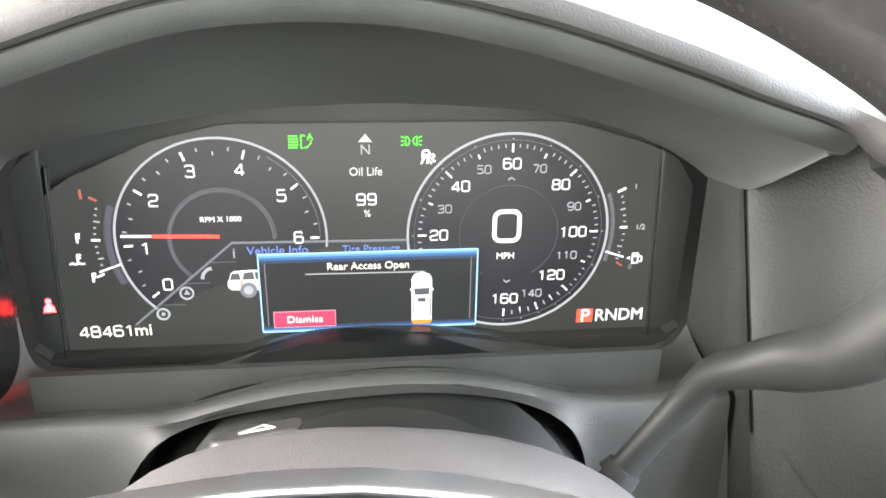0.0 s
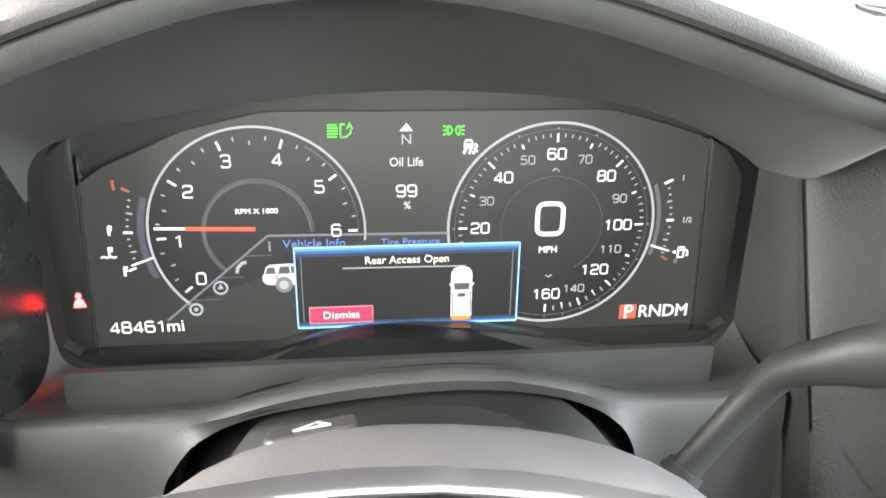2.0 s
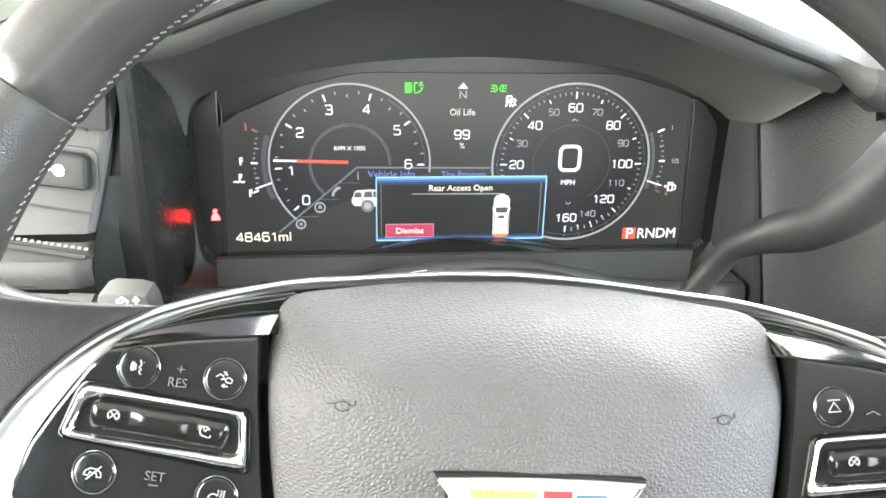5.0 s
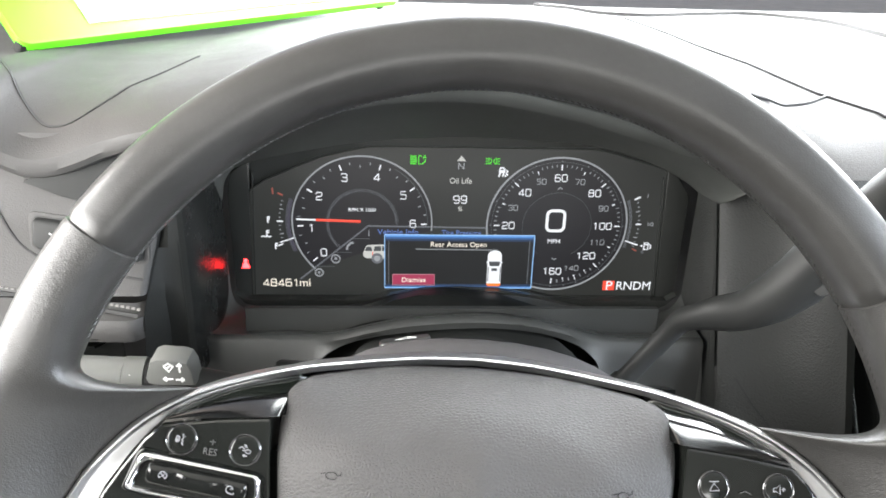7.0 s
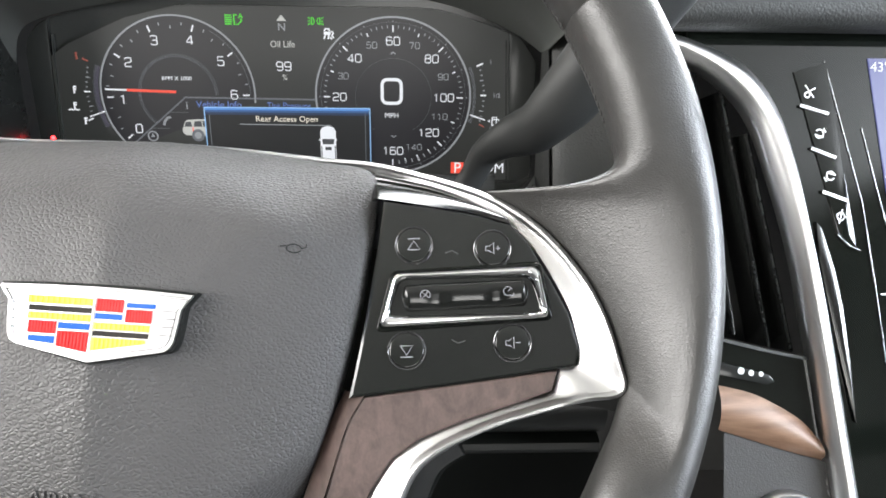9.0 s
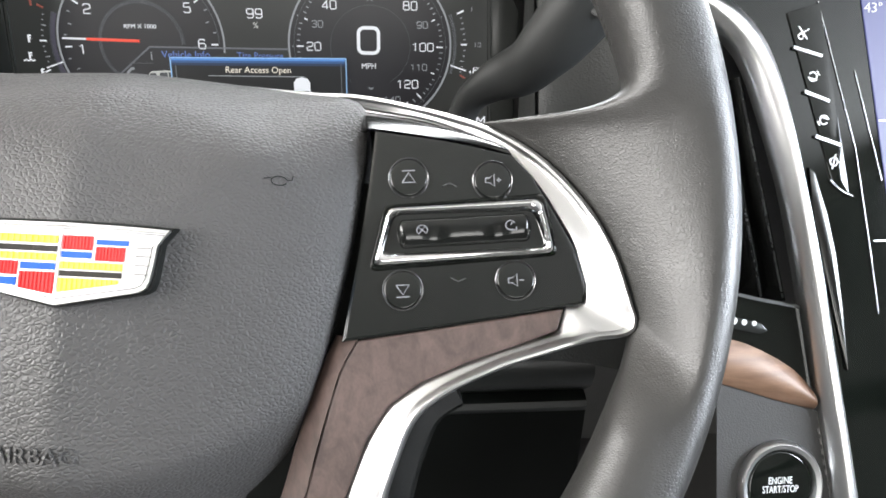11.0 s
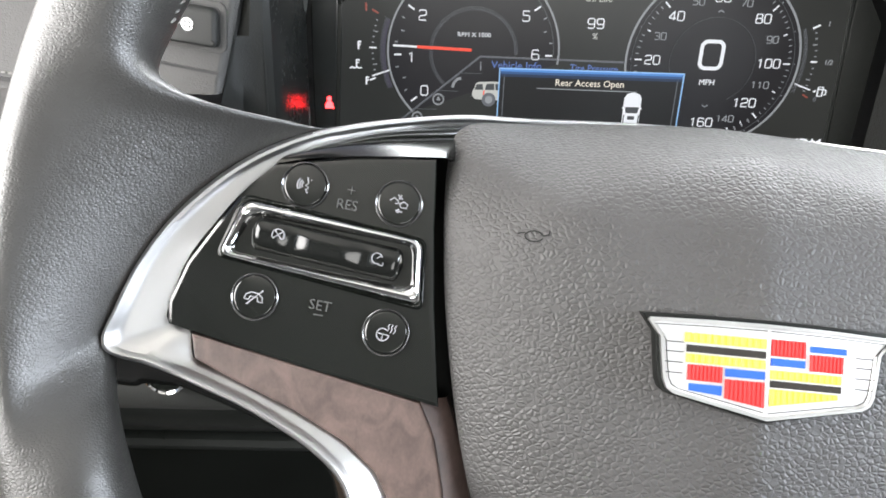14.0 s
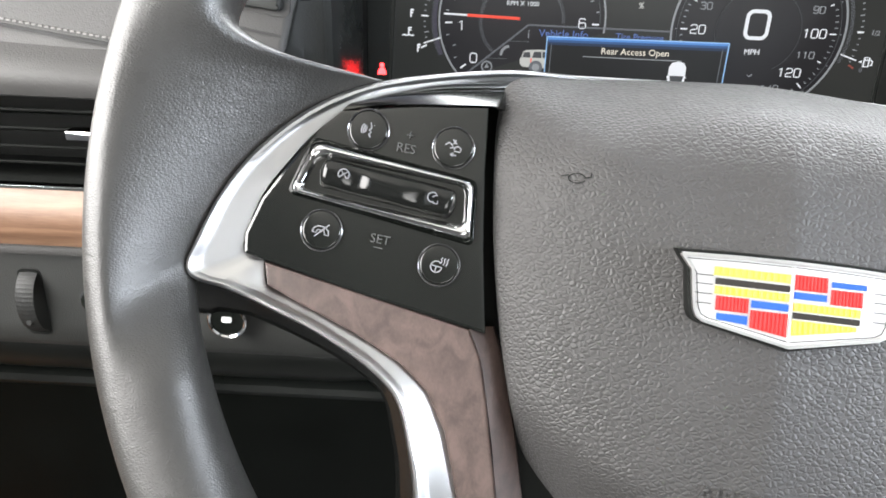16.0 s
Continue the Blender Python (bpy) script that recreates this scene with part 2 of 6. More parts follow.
def spline(pts, n):
    """n points along a smooth curve through pts (Catmull-Rom), of any dimension."""
    p = np.array(pts, float)
    p = np.vstack([2 * p[0] - p[1], p, 2 * p[-1] - p[-2]])
    out = []
    for t in np.linspace(0, len(p) - 3 - 1e-9, n):
        i = int(t)
        f = t - i
        a, b, c, d = p[i:i + 4]
        out.append(0.5 * (2 * b + (c - a) * f + (2 * a - 5 * b + 4 * c - d) * f * f + (3 * b - a - 3 * c + d) * f ** 3))
    return out


def sweep(path, radii, n=16, caps=True, flat=(1.0, 1.0), upward=(0, 0, 1)):
    """A tube along path; radii one a point; flat scales the two axes of its section."""
    pts, rings = [Vector(p) for p in path], []
    side = Vector((1, 0, 0))
    for i, p in enumerate(pts):
        d = (pts[min(i + 1, len(pts) - 1)] - pts[max(i - 1, 0)]).normalized()
        side = d.cross(Vector(upward))
        if side.length < 0.05:
            side = d.cross(Vector((0, 1, 0)))
        side.normalize()
        top = side.cross(d)
        r = radii[i] if hasattr(radii, "__len__") else radii
        rings.append([p + side * (math.cos(a) * r * flat[0]) + top * (math.sin(a) * r * flat[1]) for a in (2 * math.pi * k / n for k in range(n))])
    return loft(rings, closed=True, caps=caps)


def prism(outline, place, low, high, bevel=0.0, steps=2, into=None):
    """A plate: outline (u, v) points, place(u, v, w) puts them in space, from w=low to w=high, its upper edge rounded."""
    bm = into or bmesh.new()
    bottom, top = [bm.verts.new(place(u, v, low)) for u, v in outline], [bm.verts.new(place(u, v, high)) for u, v in outline]
    k = len(outline)
    cap = bm.faces.new(top)
    bm.faces.new(bottom[::-1])
    for i in range(k):
        j = (i + 1) % k
        bm.faces.new((bottom[i], bottom[j], top[j], top[i]))
    bmesh.ops.recalc_face_normals(bm, faces=bm.faces)
    if bevel:
        bmesh.ops.bevel(bm, geom=list(cap.edges), offset=bevel, segments=steps, profile=0.6, affect="EDGES")
    return bm


def circle(cx, cz, r, n=32, a0=0.0, a1=360.0):
    full = abs(a1 - a0) >= 360
    return [(cx + r * math.cos(radians(a0 + (a1 - a0) * i / (n if full else n - 1))), cz + r * math.sin(radians(a0 + (a1 - a0) * i / (n if full else n - 1)))) for i in range(n)]


def rounded(x0, z0, x1, z1, r, n=5):
    out = []
    for cx, cz, a in ((x1 - r, z1 - r, 0), (x0 + r, z1 - r, 90), (x0 + r, z0 + r, 180), (x1 - r, z0 + r, 270)):
        out += [(cx + r * math.cos(radians(a + 90 * i / n)), cz + r * math.sin(radians(a + 90 * i / n))) for i in range(n + 1)]
    return out


def band(outer, inner, place, low, high, closed=True, crown=0.0, into=None):
    """A raised strip between two outlines of equal count."""
    rings = []
    for (a, b), (c, d) in zip(outer, inner):
        mu, mv = (a + c) / 2, (b + d) / 2
        rings.append([place(a, b, low), place(a, b, high), place(mu, mv, high + crown), place(c, d, high), place(c, d, low)])
    if closed:
        rings.append(rings[0])
    return loft(rings, into=into)


def strokes(lines, width, place, low, high, into=None):
    """Drawn lines: each a list of (u, v) points, as thin raised strips."""
    bm = into or bmesh.new()
    for line in lines:
        k = len(line)
        left, right = [], []
        for i, (u, v) in enumerate(line):
            a, b = line[max(i - 1, 0)], line[min(i + 1, k - 1)]
            d = Vector((b[0] - a[0], b[1] - a[1]))
            d = d.normalized() if d.length > 1e-9 else Vector((1, 0))
            left.append((u - d.y * width / 2, v + d.x * width / 2))
            right.append((u + d.y * width / 2, v - d.x * width / 2))
        rings = [[place(*p, low), place(*p, high), place(*q, high), place(*q, low)] for p, q in zip(left, right)]
        loft(rings, into=bm)
    return bm


TEXTS = {}


def letters(body, place, u, v, height, low, high, width=None, align="c", slant=0.0):
    """Raised lettering in the built-in font: centred (or left-set) on u, v, of that height and, if given, width."""
    if body not in TEXTS:
        cu = bpy.data.curves.new("writing", "FONT")
        cu.body, cu.resolution_u = body, 3
        ob = bpy.data.objects.new("writing", cu)
        scene.collection.objects.link(ob)
        bpy.context.view_layer.update()
        me = ob.evaluated_get(bpy.context.evaluated_depsgraph_get()).to_mesh()
        TEXTS[body] = [tuple(x.co[:2]) for x in me.vertices], [tuple(p.vertices) for p in me.polygons]
        bpy.data.objects.remove(ob)
        bpy.data.curves.remove(cu)
    pts, faces = TEXTS[body]
    xs, ys = [p[0] for p in pts], [p[1] for p in pts]
    caps = 0.70 if any(ch.isupper() or ch.isdigit() for ch in body) else max(ys) - min(0, min(ys))
    sz = height / caps
    sx = width / (max(xs) - min(xs)) if width else sz
    x0 = (max(xs) + min(xs)) / 2 if align == "c" else min(xs)
    bm = bmesh.new()
    vs = [bm.verts.new(place(u + (x - x0) * sx + y * sz * slant, v + (y - caps / 2) * sz, high)) for x, y in pts]
    for f in faces:
        try:
            bm.faces.new([vs[i] for i in f])
        except ValueError:
            pass
    depth = place(0, 0, low) - place(0, 0, high)
    ext = bmesh.ops.extrude_face_region(bm, geom=list(bm.faces))
    bmesh.ops.translate(bm, verts=[g for g in ext["geom"] if isinstance(g, bmesh.types.BMVert)], vec=depth)
    return bm


# The wheel's own measure: u to its right, v up its face, w towards the driver.
HUB = Vector((-0.0118, -0.273, -0.0072))
WU, WV, WW = Vector((0.99687, -0.06502, -0.04501)), Vector((0.06944, 0.44744, 0.89161)), Vector((-0.03783, -0.89195, 0.45055))


def on_wheel(u, v, w):
    return HUB + WU * u + WV * v + WW * w


def on_screen(x, z, w):
    """On the dial screen; w towards the driver."""
    return Vector((x, -w, z))


# ---- ground and the car's shell round the dash ----
bm = bmesh.new()
loft([[Vector((x, y, -LIFT)) for x in (-300, -3, 3, 300)] for y in (-300, -4, 4, 300)], into=bm)
tagged(part("ground", bm, surface("asphalt", (0.16, 0.16, 0.155), 0.85, vary=0.25, vary_scale=3, grain=0.4, grain_scale=90), smooth=0), "grey asphalt car park under the car", "ground", kind="structure")


def box(x0, y0, z0, x1, y1, z1, bevel=0.0):
    bm = bmesh.new()
    bmesh.ops.create_cube(bm, size=1, matrix=Matrix.Translation(((x0 + x1) / 2, (y0 + y1) / 2, (z0 + z1) / 2)) @ Matrix.Diagonal((x1 - x0, y1 - y0, z1 - z0, 1)))
    if bevel:
        bmesh.ops.bevel(bm, geom=list(bm.edges), offset=bevel, segments=2, affect="EDGES")
    return bm


CLOTH = surface("headliner_cloth", (0.50, 0.485, 0.46), 0.9, vary=0.1)
TRIM = surface("cabin_trim", (0.07, 0.068, 0.065), 0.6, vary=0.15)
tagged(part("ceiling", box(-0.62, -3.4, 0.50, 1.30, 0.02, 0.54), CLOTH, smooth=0), "light grey cloth headliner of the car", "ceiling", kind="structure")
tagged(part("floor", box(-0.62, -3.4, -0.80, 1.30, 0.62, -0.76), TRIM, smooth=0), "dark carpeted car floor", "floor", kind="structure")
tagged(part("wall_rear", box(-0.62, -3.44, -0.80, 1.30, -3.4, -0.26), TRIM, smooth=0), "dark trim below the open tailgate", "wall", kind="structure")
for sx, nm in ((-0.66, "driver"), (1.30, "passenger")):
    tagged(part("wall_rear_side_" + nm, box(sx, -3.4, -0.06, sx + 0.04, -1.25, 0.54), TRIM, smooth=0), "dark tinted rear side of the cabin", "wall", kind="structure")
tagged(part("wall_driver_door", box(-0.66, -3.4, -0.80, -0.62, 0.62, -0.06), TRIM, smooth=0), "dark trim of the driver's door below its window", "wall", kind="structure")
tagged(part("wall_passenger_door", box(1.30, -3.4, -0.80, 1.34, 0.62, 0.02), TRIM, smooth=0), "dark trim of the passenger door below its window", "wall", kind="structure")
tagged(part("wall_front", box(-0.62, 0.62, -0.80, 1.30, 0.66, 0.07), TRIM, smooth=0), "dark bulkhead below the windscreen", "wall", kind="structure")

# ---- dashboard ----
# same plastic as the shelf, darkened in colour to imitate weaker frontal light
DASH_FASCIA = surface("fascia_plastic_dimmed", (0.018, 0.019, 0.0178), 0.55, vary=0.12, grain=0.25, grain_scale=1500)
dash = thing("dashboard", (0.2, 0.1, -0.3), "black and grey soft-skinned dashboard with a deep dial hood", "dashboard")

MASK_TOP = [(-0.158, 0.0), (-0.151, 0.018), (-0.133, 0.031), (-0.0956, 0.0475), (-0.035, 0.062), (0.013, 0.0645), (0.06, 0.061), (0.10, 0.054), (0.135, 0.044), (0.157, 0.034), (0.1605, 0.022)]
LENS_TOP = [(-0.1585, 0.020), (-0.1545, 0.0360), (-0.143, 0.0452), (-0.107, 0.0540), (-0.055, 0.0622), (0.0, 0.0654), (0.045, 0.0639), (0.09, 0.0597), (0.128, 0.0492), (0.150, 0.0372), (0.1605, 0.022)]
BROW = [(-0.181, 0.0745), (-0.168, 0.0778), (-0.140, 0.0834), (-0.107, 0.0958), (-0.055, 0.1112), (0.0, 0.1137), (0.05, 0.1055), (0.099, 0.0912), (0.135, 0.0790), (0.160, 0.0712), (0.179, 0.0645)]
# the rolled edge goes on from the hood into a lobe on the driver's side
EDGE = [(-0.34, 0.0950), (-0.300, 0.0930), (-0.280, 0.0880), (-0.2680, 0.0800), (-0.2636, 0.0706), (-0.2541, 0.0612), (-0.2394, 0.0564), (-0.2206, 0.0594), (-0.1967, 0.0692)]
NA = 61
lens_c, brow_c = spline(LENS_TOP, NA), spline(BROW, NA)


def brow_y(x):
    return -0.104 + (0.016 * (abs(x) / 0.18) ** 2.5 if x > 0 else 0.018 * min(1.0, -x / 0.20) ** 3)


tip = spline([(0.1605, -0.012, 0.030), (0.1585, -0.035, 0.033), (0.1580, -0.057, 0.037), (0.166, -0.074, 0.050), (0.179, -0.0885, 0.0655)], 9)
rings = []
for k in range(9):
    t = k / 8
    ring = []
    for (a, b), (c, d) in zip(lens_c, brow_c):
        bulge = 0.007 * math.sin(math.pi * t) * (0.35 + 0.65 * min(1, (0.19 - abs(c)) / 0.08))
        p = Vector((a + (c - a) * t ** 1.3, -0.012 + (brow_y(c) + 0.012) * t, b + (d - b) * t + bulge))
        s = min(1, max(0, (len(ring) - 44) / 16))
        ring.append(p.lerp(Vector(tip[k]), s * s * (3 - 2 * s)))
    rings.append(ring)
# its front edge is rounded and turns up behind the rolled pad
front = rings.pop()
for dy, dz in ((0.0085, -0.0085), (0.0048, -0.0062), (0.0022, -0.0036), (0.0006, -0.0012), (0.0, 0.0004), (0.0010, 0.0016), (0.0050, 0.0030)):
    rings.append([p + Vector((0, dy, dz)) for p in front])
part("hood_inner", loft(rings), DASH_DARK, dash, "black grained underside of the dial hood")

# side walls of the dial housing, and the shelf under the screen
LENS_BOTTOM = [(-0.1585, -0.030), (-0.1575, -0.048), (-0.153, -0.0575), (-0.14, -0.0605), (-0.085, -0.0605), (-0.066, -0.057), (-0.047, -0.051), (-0.025, -0.0485), (0.0, -0.0475), (0.03, -0.0485), (0.055, -0.0515), (0.087, -0.059), (0.114, -0.0635), (0.145, -0.062), (0.155, -0.058), (0.161, -0.048)]
SHELF_LIP = [(-0.1745, -0.030), (-0.1715, -0.0425), (-0.160, -0.0490), (-0.115, -0.0495), (-0.082, -0.0485), (-0.060, -0.043), (-0.040, -0.039), (-0.023, -0.0370), (0.010, -0.0355), (0.030, -0.0365), (0.046, -0.039), (0.065, -0.044), (0.084, -0.049), (0.100, -0.0515), (0.123, -0.0520), (0.156, -0.052)]
lb, sl = spline(LENS_BOTTOM, 57), spline(SHELF_LIP, 57)
rings = []
for k in range(6):
    t = k / 5
    rings.append([Vector((a + (c - a) * t, -0.012 - 0.055 * t, b + (d - b) * t - 0.004 * math.sin(math.pi * t))) for (a, b), (c, d) in zip(lb, sl)])
part("housing_shelf", loft(rings), SHELF, dash)
rings = []
for y, x, top in ((-0.010, -0.1588, 0.030), (-0.030, -0.1591, 0.044), (-0.050, -0.1595, 0.056), (-0.070, -0.1600, 0.066), (-0.082, -0.1606, 0.072), (-0.088, -0.1622, 0.074), (-0.0905, -0.1660, 0.075)):
    rings.append([Vector((x, y, z)) for z in (-0.066, -0.05, -0.03, -0.01, 0.01, top)])
part("housing_wall", loft(rings), WALL_GLOSS, dash, "glossy black side wall of the dial recess")
rings = []
for t in (0, 0.25, 0.5, 0.75, 1.0):
    zs = [-0.062 + 0.102 * q for q in (0, 0.1, 0.3, 0.5, 0.7, 0.9, 1.0)]
    rings.append([Vector((0.161 - 0.0025 * t + 0.002 * math.sin(math.pi * t), -0.012 + (0.39 * z - 0.051) * t, z)) for z in zs])
part("housing_wall", loft(rings), SKIN_BLACK, dash)

# fascia under the shelf, with the arch for the steering column
ARCH = [(-0.172, -0.150), (-0.152, -0.150), (-0.128, -0.146), (-0.109, -0.115), (-0.1005, -0.079), (-0.095, -0.068), (-0.087, -0.058), (-0.075, -0.0505), (-0.059, -0.0455), (-0.040, -0.0425), (-0.023, -0.0405), (0.0, -0.039), (0.021, -0.039), (0.042, -0.0415), (0.060, -0.046), (0.077, -0.055), (0.088, -0.070), (0.097, -0.105), (0.115, -0.145), (0.135, -0.15), (0.156, -0.15)]
LIP_2 = [(-0.172, -0.049), (-0.160, -0.0495), (-0.148, -0.0495), (-0.132, -0.0495), (-0.115, -0.0495), (-0.102, -0.0493), (-0.090, -0.0488), (-0.078, -0.0478), (-0.060, -0.043), (-0.040, -0.039), (-0.023, -0.0370), (0.0, -0.0356), (0.020, -0.0358), (0.042, -0.0382), (0.060, -0.0425), (0.077, -0.0475), (0.092, -0.0507), (0.108, -0.0518), (0.123, -0.0520), (0.140, -0.052), (0.156, -0.052)]
ar, out = spline(ARCH, 101), spline(LIP_2, 101)
rings = [[Vector((a, -0.067, b)) for a, b in out], [Vector((a, -0.0705, b - 0.0010)) for a, b in out], [Vector((a, -0.0720, b - 0.0030)) for a, b in out]]
rings += [[Vector((a + (c - a) * t, -0.0725 - 0.006 * t, b - 0.003 + (d - b + 0.003) * t)) for (a, b), (c, d) in zip(out, ar)] for t in (0.2, 0.4, 0.6, 0.8, 0.96, 1.0)]
rings.append([Vector((a, -0.0770, b)) for a, b in ar])
# added dark sheet standing in for the shade inside the column arch
part("arch_shade", loft([[Vector((a, -0.0768, b)) for a, b in ar], [Vector((a * 0.99 - 0.0002, -0.03, b - 0.004)) for a, b in ar]]), BOOT, dash)
part("fascia", loft(rings), DASH_FASCIA, dash, "grey grained fascia round the steering column")

# the dash top: one skin from the roll over the hood to the foot of the windscreen
bx = np.array(spline(EDGE, 50)[:-1] + list(brow_c))


def dash_profile(x):
    zb = float(np.interp(x, bx[:, 0], bx[:, 1]))
    yb = brow_y(min(0.179, x))
    lobe = min(1, max(0, (0.086 - zb) / 0.024)) if x < -0.12 else 0.0
    low = 0.010 * min(1, max(0, (-x - 0.13) / 0.06))
    hood = [(yb + 0.006, zb + 0.0040), (yb - 0.0010, zb + 0.0018), (yb - 0.0042, zb + 0.0035), (yb - 0.0055, zb + 0.0068), (yb - 0.0045 + 0.001 * lobe, zb + 0.0102 + 0.003 * lobe), (yb + 0.0020 + 0.006 * lobe, zb + 0.0138 + 0.012 * lobe), (yb + 0.05, 0.4 * zb + 0.077 - 0.5 * low), (0.10, 0.113 - low), (0.25, 0.108 - 0.6 * low), (0.42, 0.104 - 0.3 * low), (0.62, 0.094)]
    side = [(-0.104, 0.050), (-0.112, 0.052), (-0.117, 0.057), (-0.118, 0.063), (-0.114, 0.071), (-0.100, 0.080), (-0.055, 0.094), (0.08, 0.101), (0.25, 0.102), (0.42, 0.100), (0.62, 0.094)]
    if x < 0:
        side[:6] = [(-0.094, 0.0595), (-0.103, 0.0605), (-0.109, 0.0645), (-0.110, 0.0700), (-0.107, 0.0760), (-0.097, 0.0825)]
    s = min(1, max(0, (x - 0.168) / 0.028 if x > 0 else (-x - 0.29) / 0.06))
    s = s * s * (3 - 2 * s)
    return [(a + (c - a) * s, b + (d - b) * s) for (a, b), (c, d) in zip(hood, side)]


xs = [-0.60, -0.52, -0.44, -0.38, -0.35, -0.33, -0.31] + list(np.linspace(-0.295, -0.181, 42)) + list(np.linspace(-0.176, 0.179, 50)) + [0.183, 0.188, 0.193, 0.2, 0.215, 0.235, 0.27, 0.32, 0.4, 0.5, 0.65, 0.85, 1.05, 1.29]
part("top_pad", loft([[Vector((x, y, z)) for y, z in dash_profile(x)[4:]] for x in xs]), DASH_SOFT, dash, "grey grained dash top")
hood_xs = [x for x in xs if -0.35 < x < 0.184]
part("hood_lip", loft([[Vector((x, y, z)) for y, z in dash_profile(x)[:5]] for x in hood_xs]), DASH_SOFT, dash, "grey rolled edge of the dial hood")
# passenger-side roll takes the black skin to put its shade into the colour
for ends, skin in (([x for x in xs if x <= hood_xs[0]], DASH_SOFT), ([x for x in xs if x >= hood_xs[-1]], SKIN_BLACK)):
    part("pad_front", loft([[Vector((x, y, z)) for y, z in dash_profile(x)[:5]] for x in ends]), skin, dash)


def top_z(x, y):
    p = dash_profile(x)
    return float(np.interp(y, [a for a, b in p[5:]], [b for a, b in p[5:]]))

# ---- instrument cluster ----
cluster = thing("instrument_cluster", (0, 0.02, -0.07), "lit digital instrument cluster with two round dials and a warning box", "instrument cluster")
arch, mask = np.array(LENS_TOP), np.array(MASK_TOP)
lens_floor = np.array(LENS_BOTTOM)


def arch_z(x):
    return float(np.interp(x, arch[:, 0], arch[:, 1]))


def floor_z(x):
    return float(np.interp(x, lens_floor[:, 0], lens_floor[:, 1]))


outline = [(a, b) for a, b in spline(LENS_TOP, 40)] + [(a, b) for a, b in spline(LENS_BOTTOM, 40)][::-1]
part("back_plate", prism(outline, on_screen, -0.02, -0.004), LENS, cluster, smooth=30)
XS = 0.1432
top_edge = [(x, min(0.0545, float(np.interp(x, mask[:, 0], mask[:, 1])) - 0.001)) for x in np.linspace(XS + 0.003, -XS - 0.003, 41)]
display = part("display", prism([(-XS - 0.003, -0.0552), (XS + 0.003, -0.0552)] + top_edge, on_screen, -0.004, 0.0), SCREEN_BG, cluster, "dark lit colour screen", smooth=0)
for sg in (-1, 1):
    end = 0.1595 if sg > 0 else 0.1570
    xs_ = np.linspace(0.1416, end, 8)
    side = [(sg * x, arch_z(sg * x) - 0.0008) for x in xs_] + [(sg * x, max(floor_z(sg * x), -0.0615) + 0.001) for x in np.linspace(end, 0.1460, 8)]
    part("side_panel", prism(side, on_screen, -0.004, 0.0015, 0.0005), LENS, cluster, "black telltale panel")
    part("edge_strip", prism([(sg * 0.1438, -0.0590), (sg * 0.1444, -0.0590), (sg * 0.1402, 0.036), (sg * 0.1396, 0.036)], on_screen, -0.004, 0.0019, 0.0002), LENS, cluster)
xs_ = np.linspace(-0.1565, 0.1590, 47)
part("lower_panel", prism([(x, -0.0548 if floor_z(x) < -0.0555 else floor_z(x) + 0.0006) for x in xs_] + [(x, floor_z(x) + 0.0004) for x in xs_[::-1]], on_screen, -0.004, 0.0085), LENS, cluster, smooth=30)

L0, L1 = 0.0002, 0.0006


def lit(name, bm, material, parent=None):
    return part(name, bm, material, parent or display, smooth=0)


def ring_of(cx, cz, r0, r1, a0=0, a1=360, n=96, low=L0, high=L1):
    return band(circle(cx, cz, r1, n, a0, a1), circle(cx, cz, r0, n, a0, a1), on_screen, low, high, closed=abs(a1 - a0) >= 360)


def tick(bm, cx, cz, ang, r0, r1, width):
    c, s = math.cos(radians(ang)), math.sin(radians(ang))
    strokes([[(cx + r0 * c, cz + r0 * s), (cx + r1 * c, cz + r1 * s)]], width, on_screen, L0, L1, into=bm)


NINE = [(0.04, 0.12), (0.14, 0.0), (0.60, 0.0), (0.72, 0.12), (0.72, 0.88), (0.60, 1.0), (0.12, 1.0), (0.0, 0.88), (0.0, 0.54), (0.12, 0.42), (0.72, 0.44)]
GLYPHS = {
    "0": [[(0.12, 0), (0.6, 0), (0.72, 0.12), (0.72, 0.88), (0.6, 1), (0.12, 1), (0, 0.88), (0, 0.12), (0.12, 0), (0.3, 0)]], "1": [[(0.12, 0.8), (0.4, 1), (0.4, 0)]],
    "2": [[(0, 0.82), (0.1, 1), (0.62, 1), (0.72, 0.9), (0.72, 0.6), (0.62, 0.5), (0.1, 0.42), (0, 0.3), (0, 0.02), (0.72, 0)]],
    "3": [[(0, 0.86), (0.1, 1), (0.6, 1), (0.7, 0.9), (0.7, 0.62), (0.6, 0.52), (0.2, 0.52)], [(0.6, 0.52), (0.72, 0.42), (0.72, 0.1), (0.62, 0), (0.1, 0), (0, 0.14)]],
    "4": [[(0.56, 0), (0.56, 1)], [(0.56, 0.98), (0, 0.30), (0.02, 0.24), (0.76, 0.24)]], "5": [[(0.68, 1), (0.05, 1), (0.04, 0.58), (0.6, 0.58), (0.72, 0.46), (0.72, 0.12), (0.6, 0), (0.1, 0), (0, 0.14)]],
    "6": [[(0.72 - x, 1 - y) for x, y in NINE]], "7": [[(0, 1), (0.70, 1), (0.72, 0.9), (0.3, 0)]],
    "8": [[(0.12, 0.53), (0.03, 0.62), (0.03, 0.9), (0.13, 1), (0.59, 1), (0.69, 0.9), (0.69, 0.62), (0.6, 0.53), (0.12, 0.53), (0, 0.42), (0, 0.1), (0.12, 0), (0.6, 0), (0.72, 0.1), (0.72, 0.42), (0.6, 0.53)]],
    "9": [NINE]}


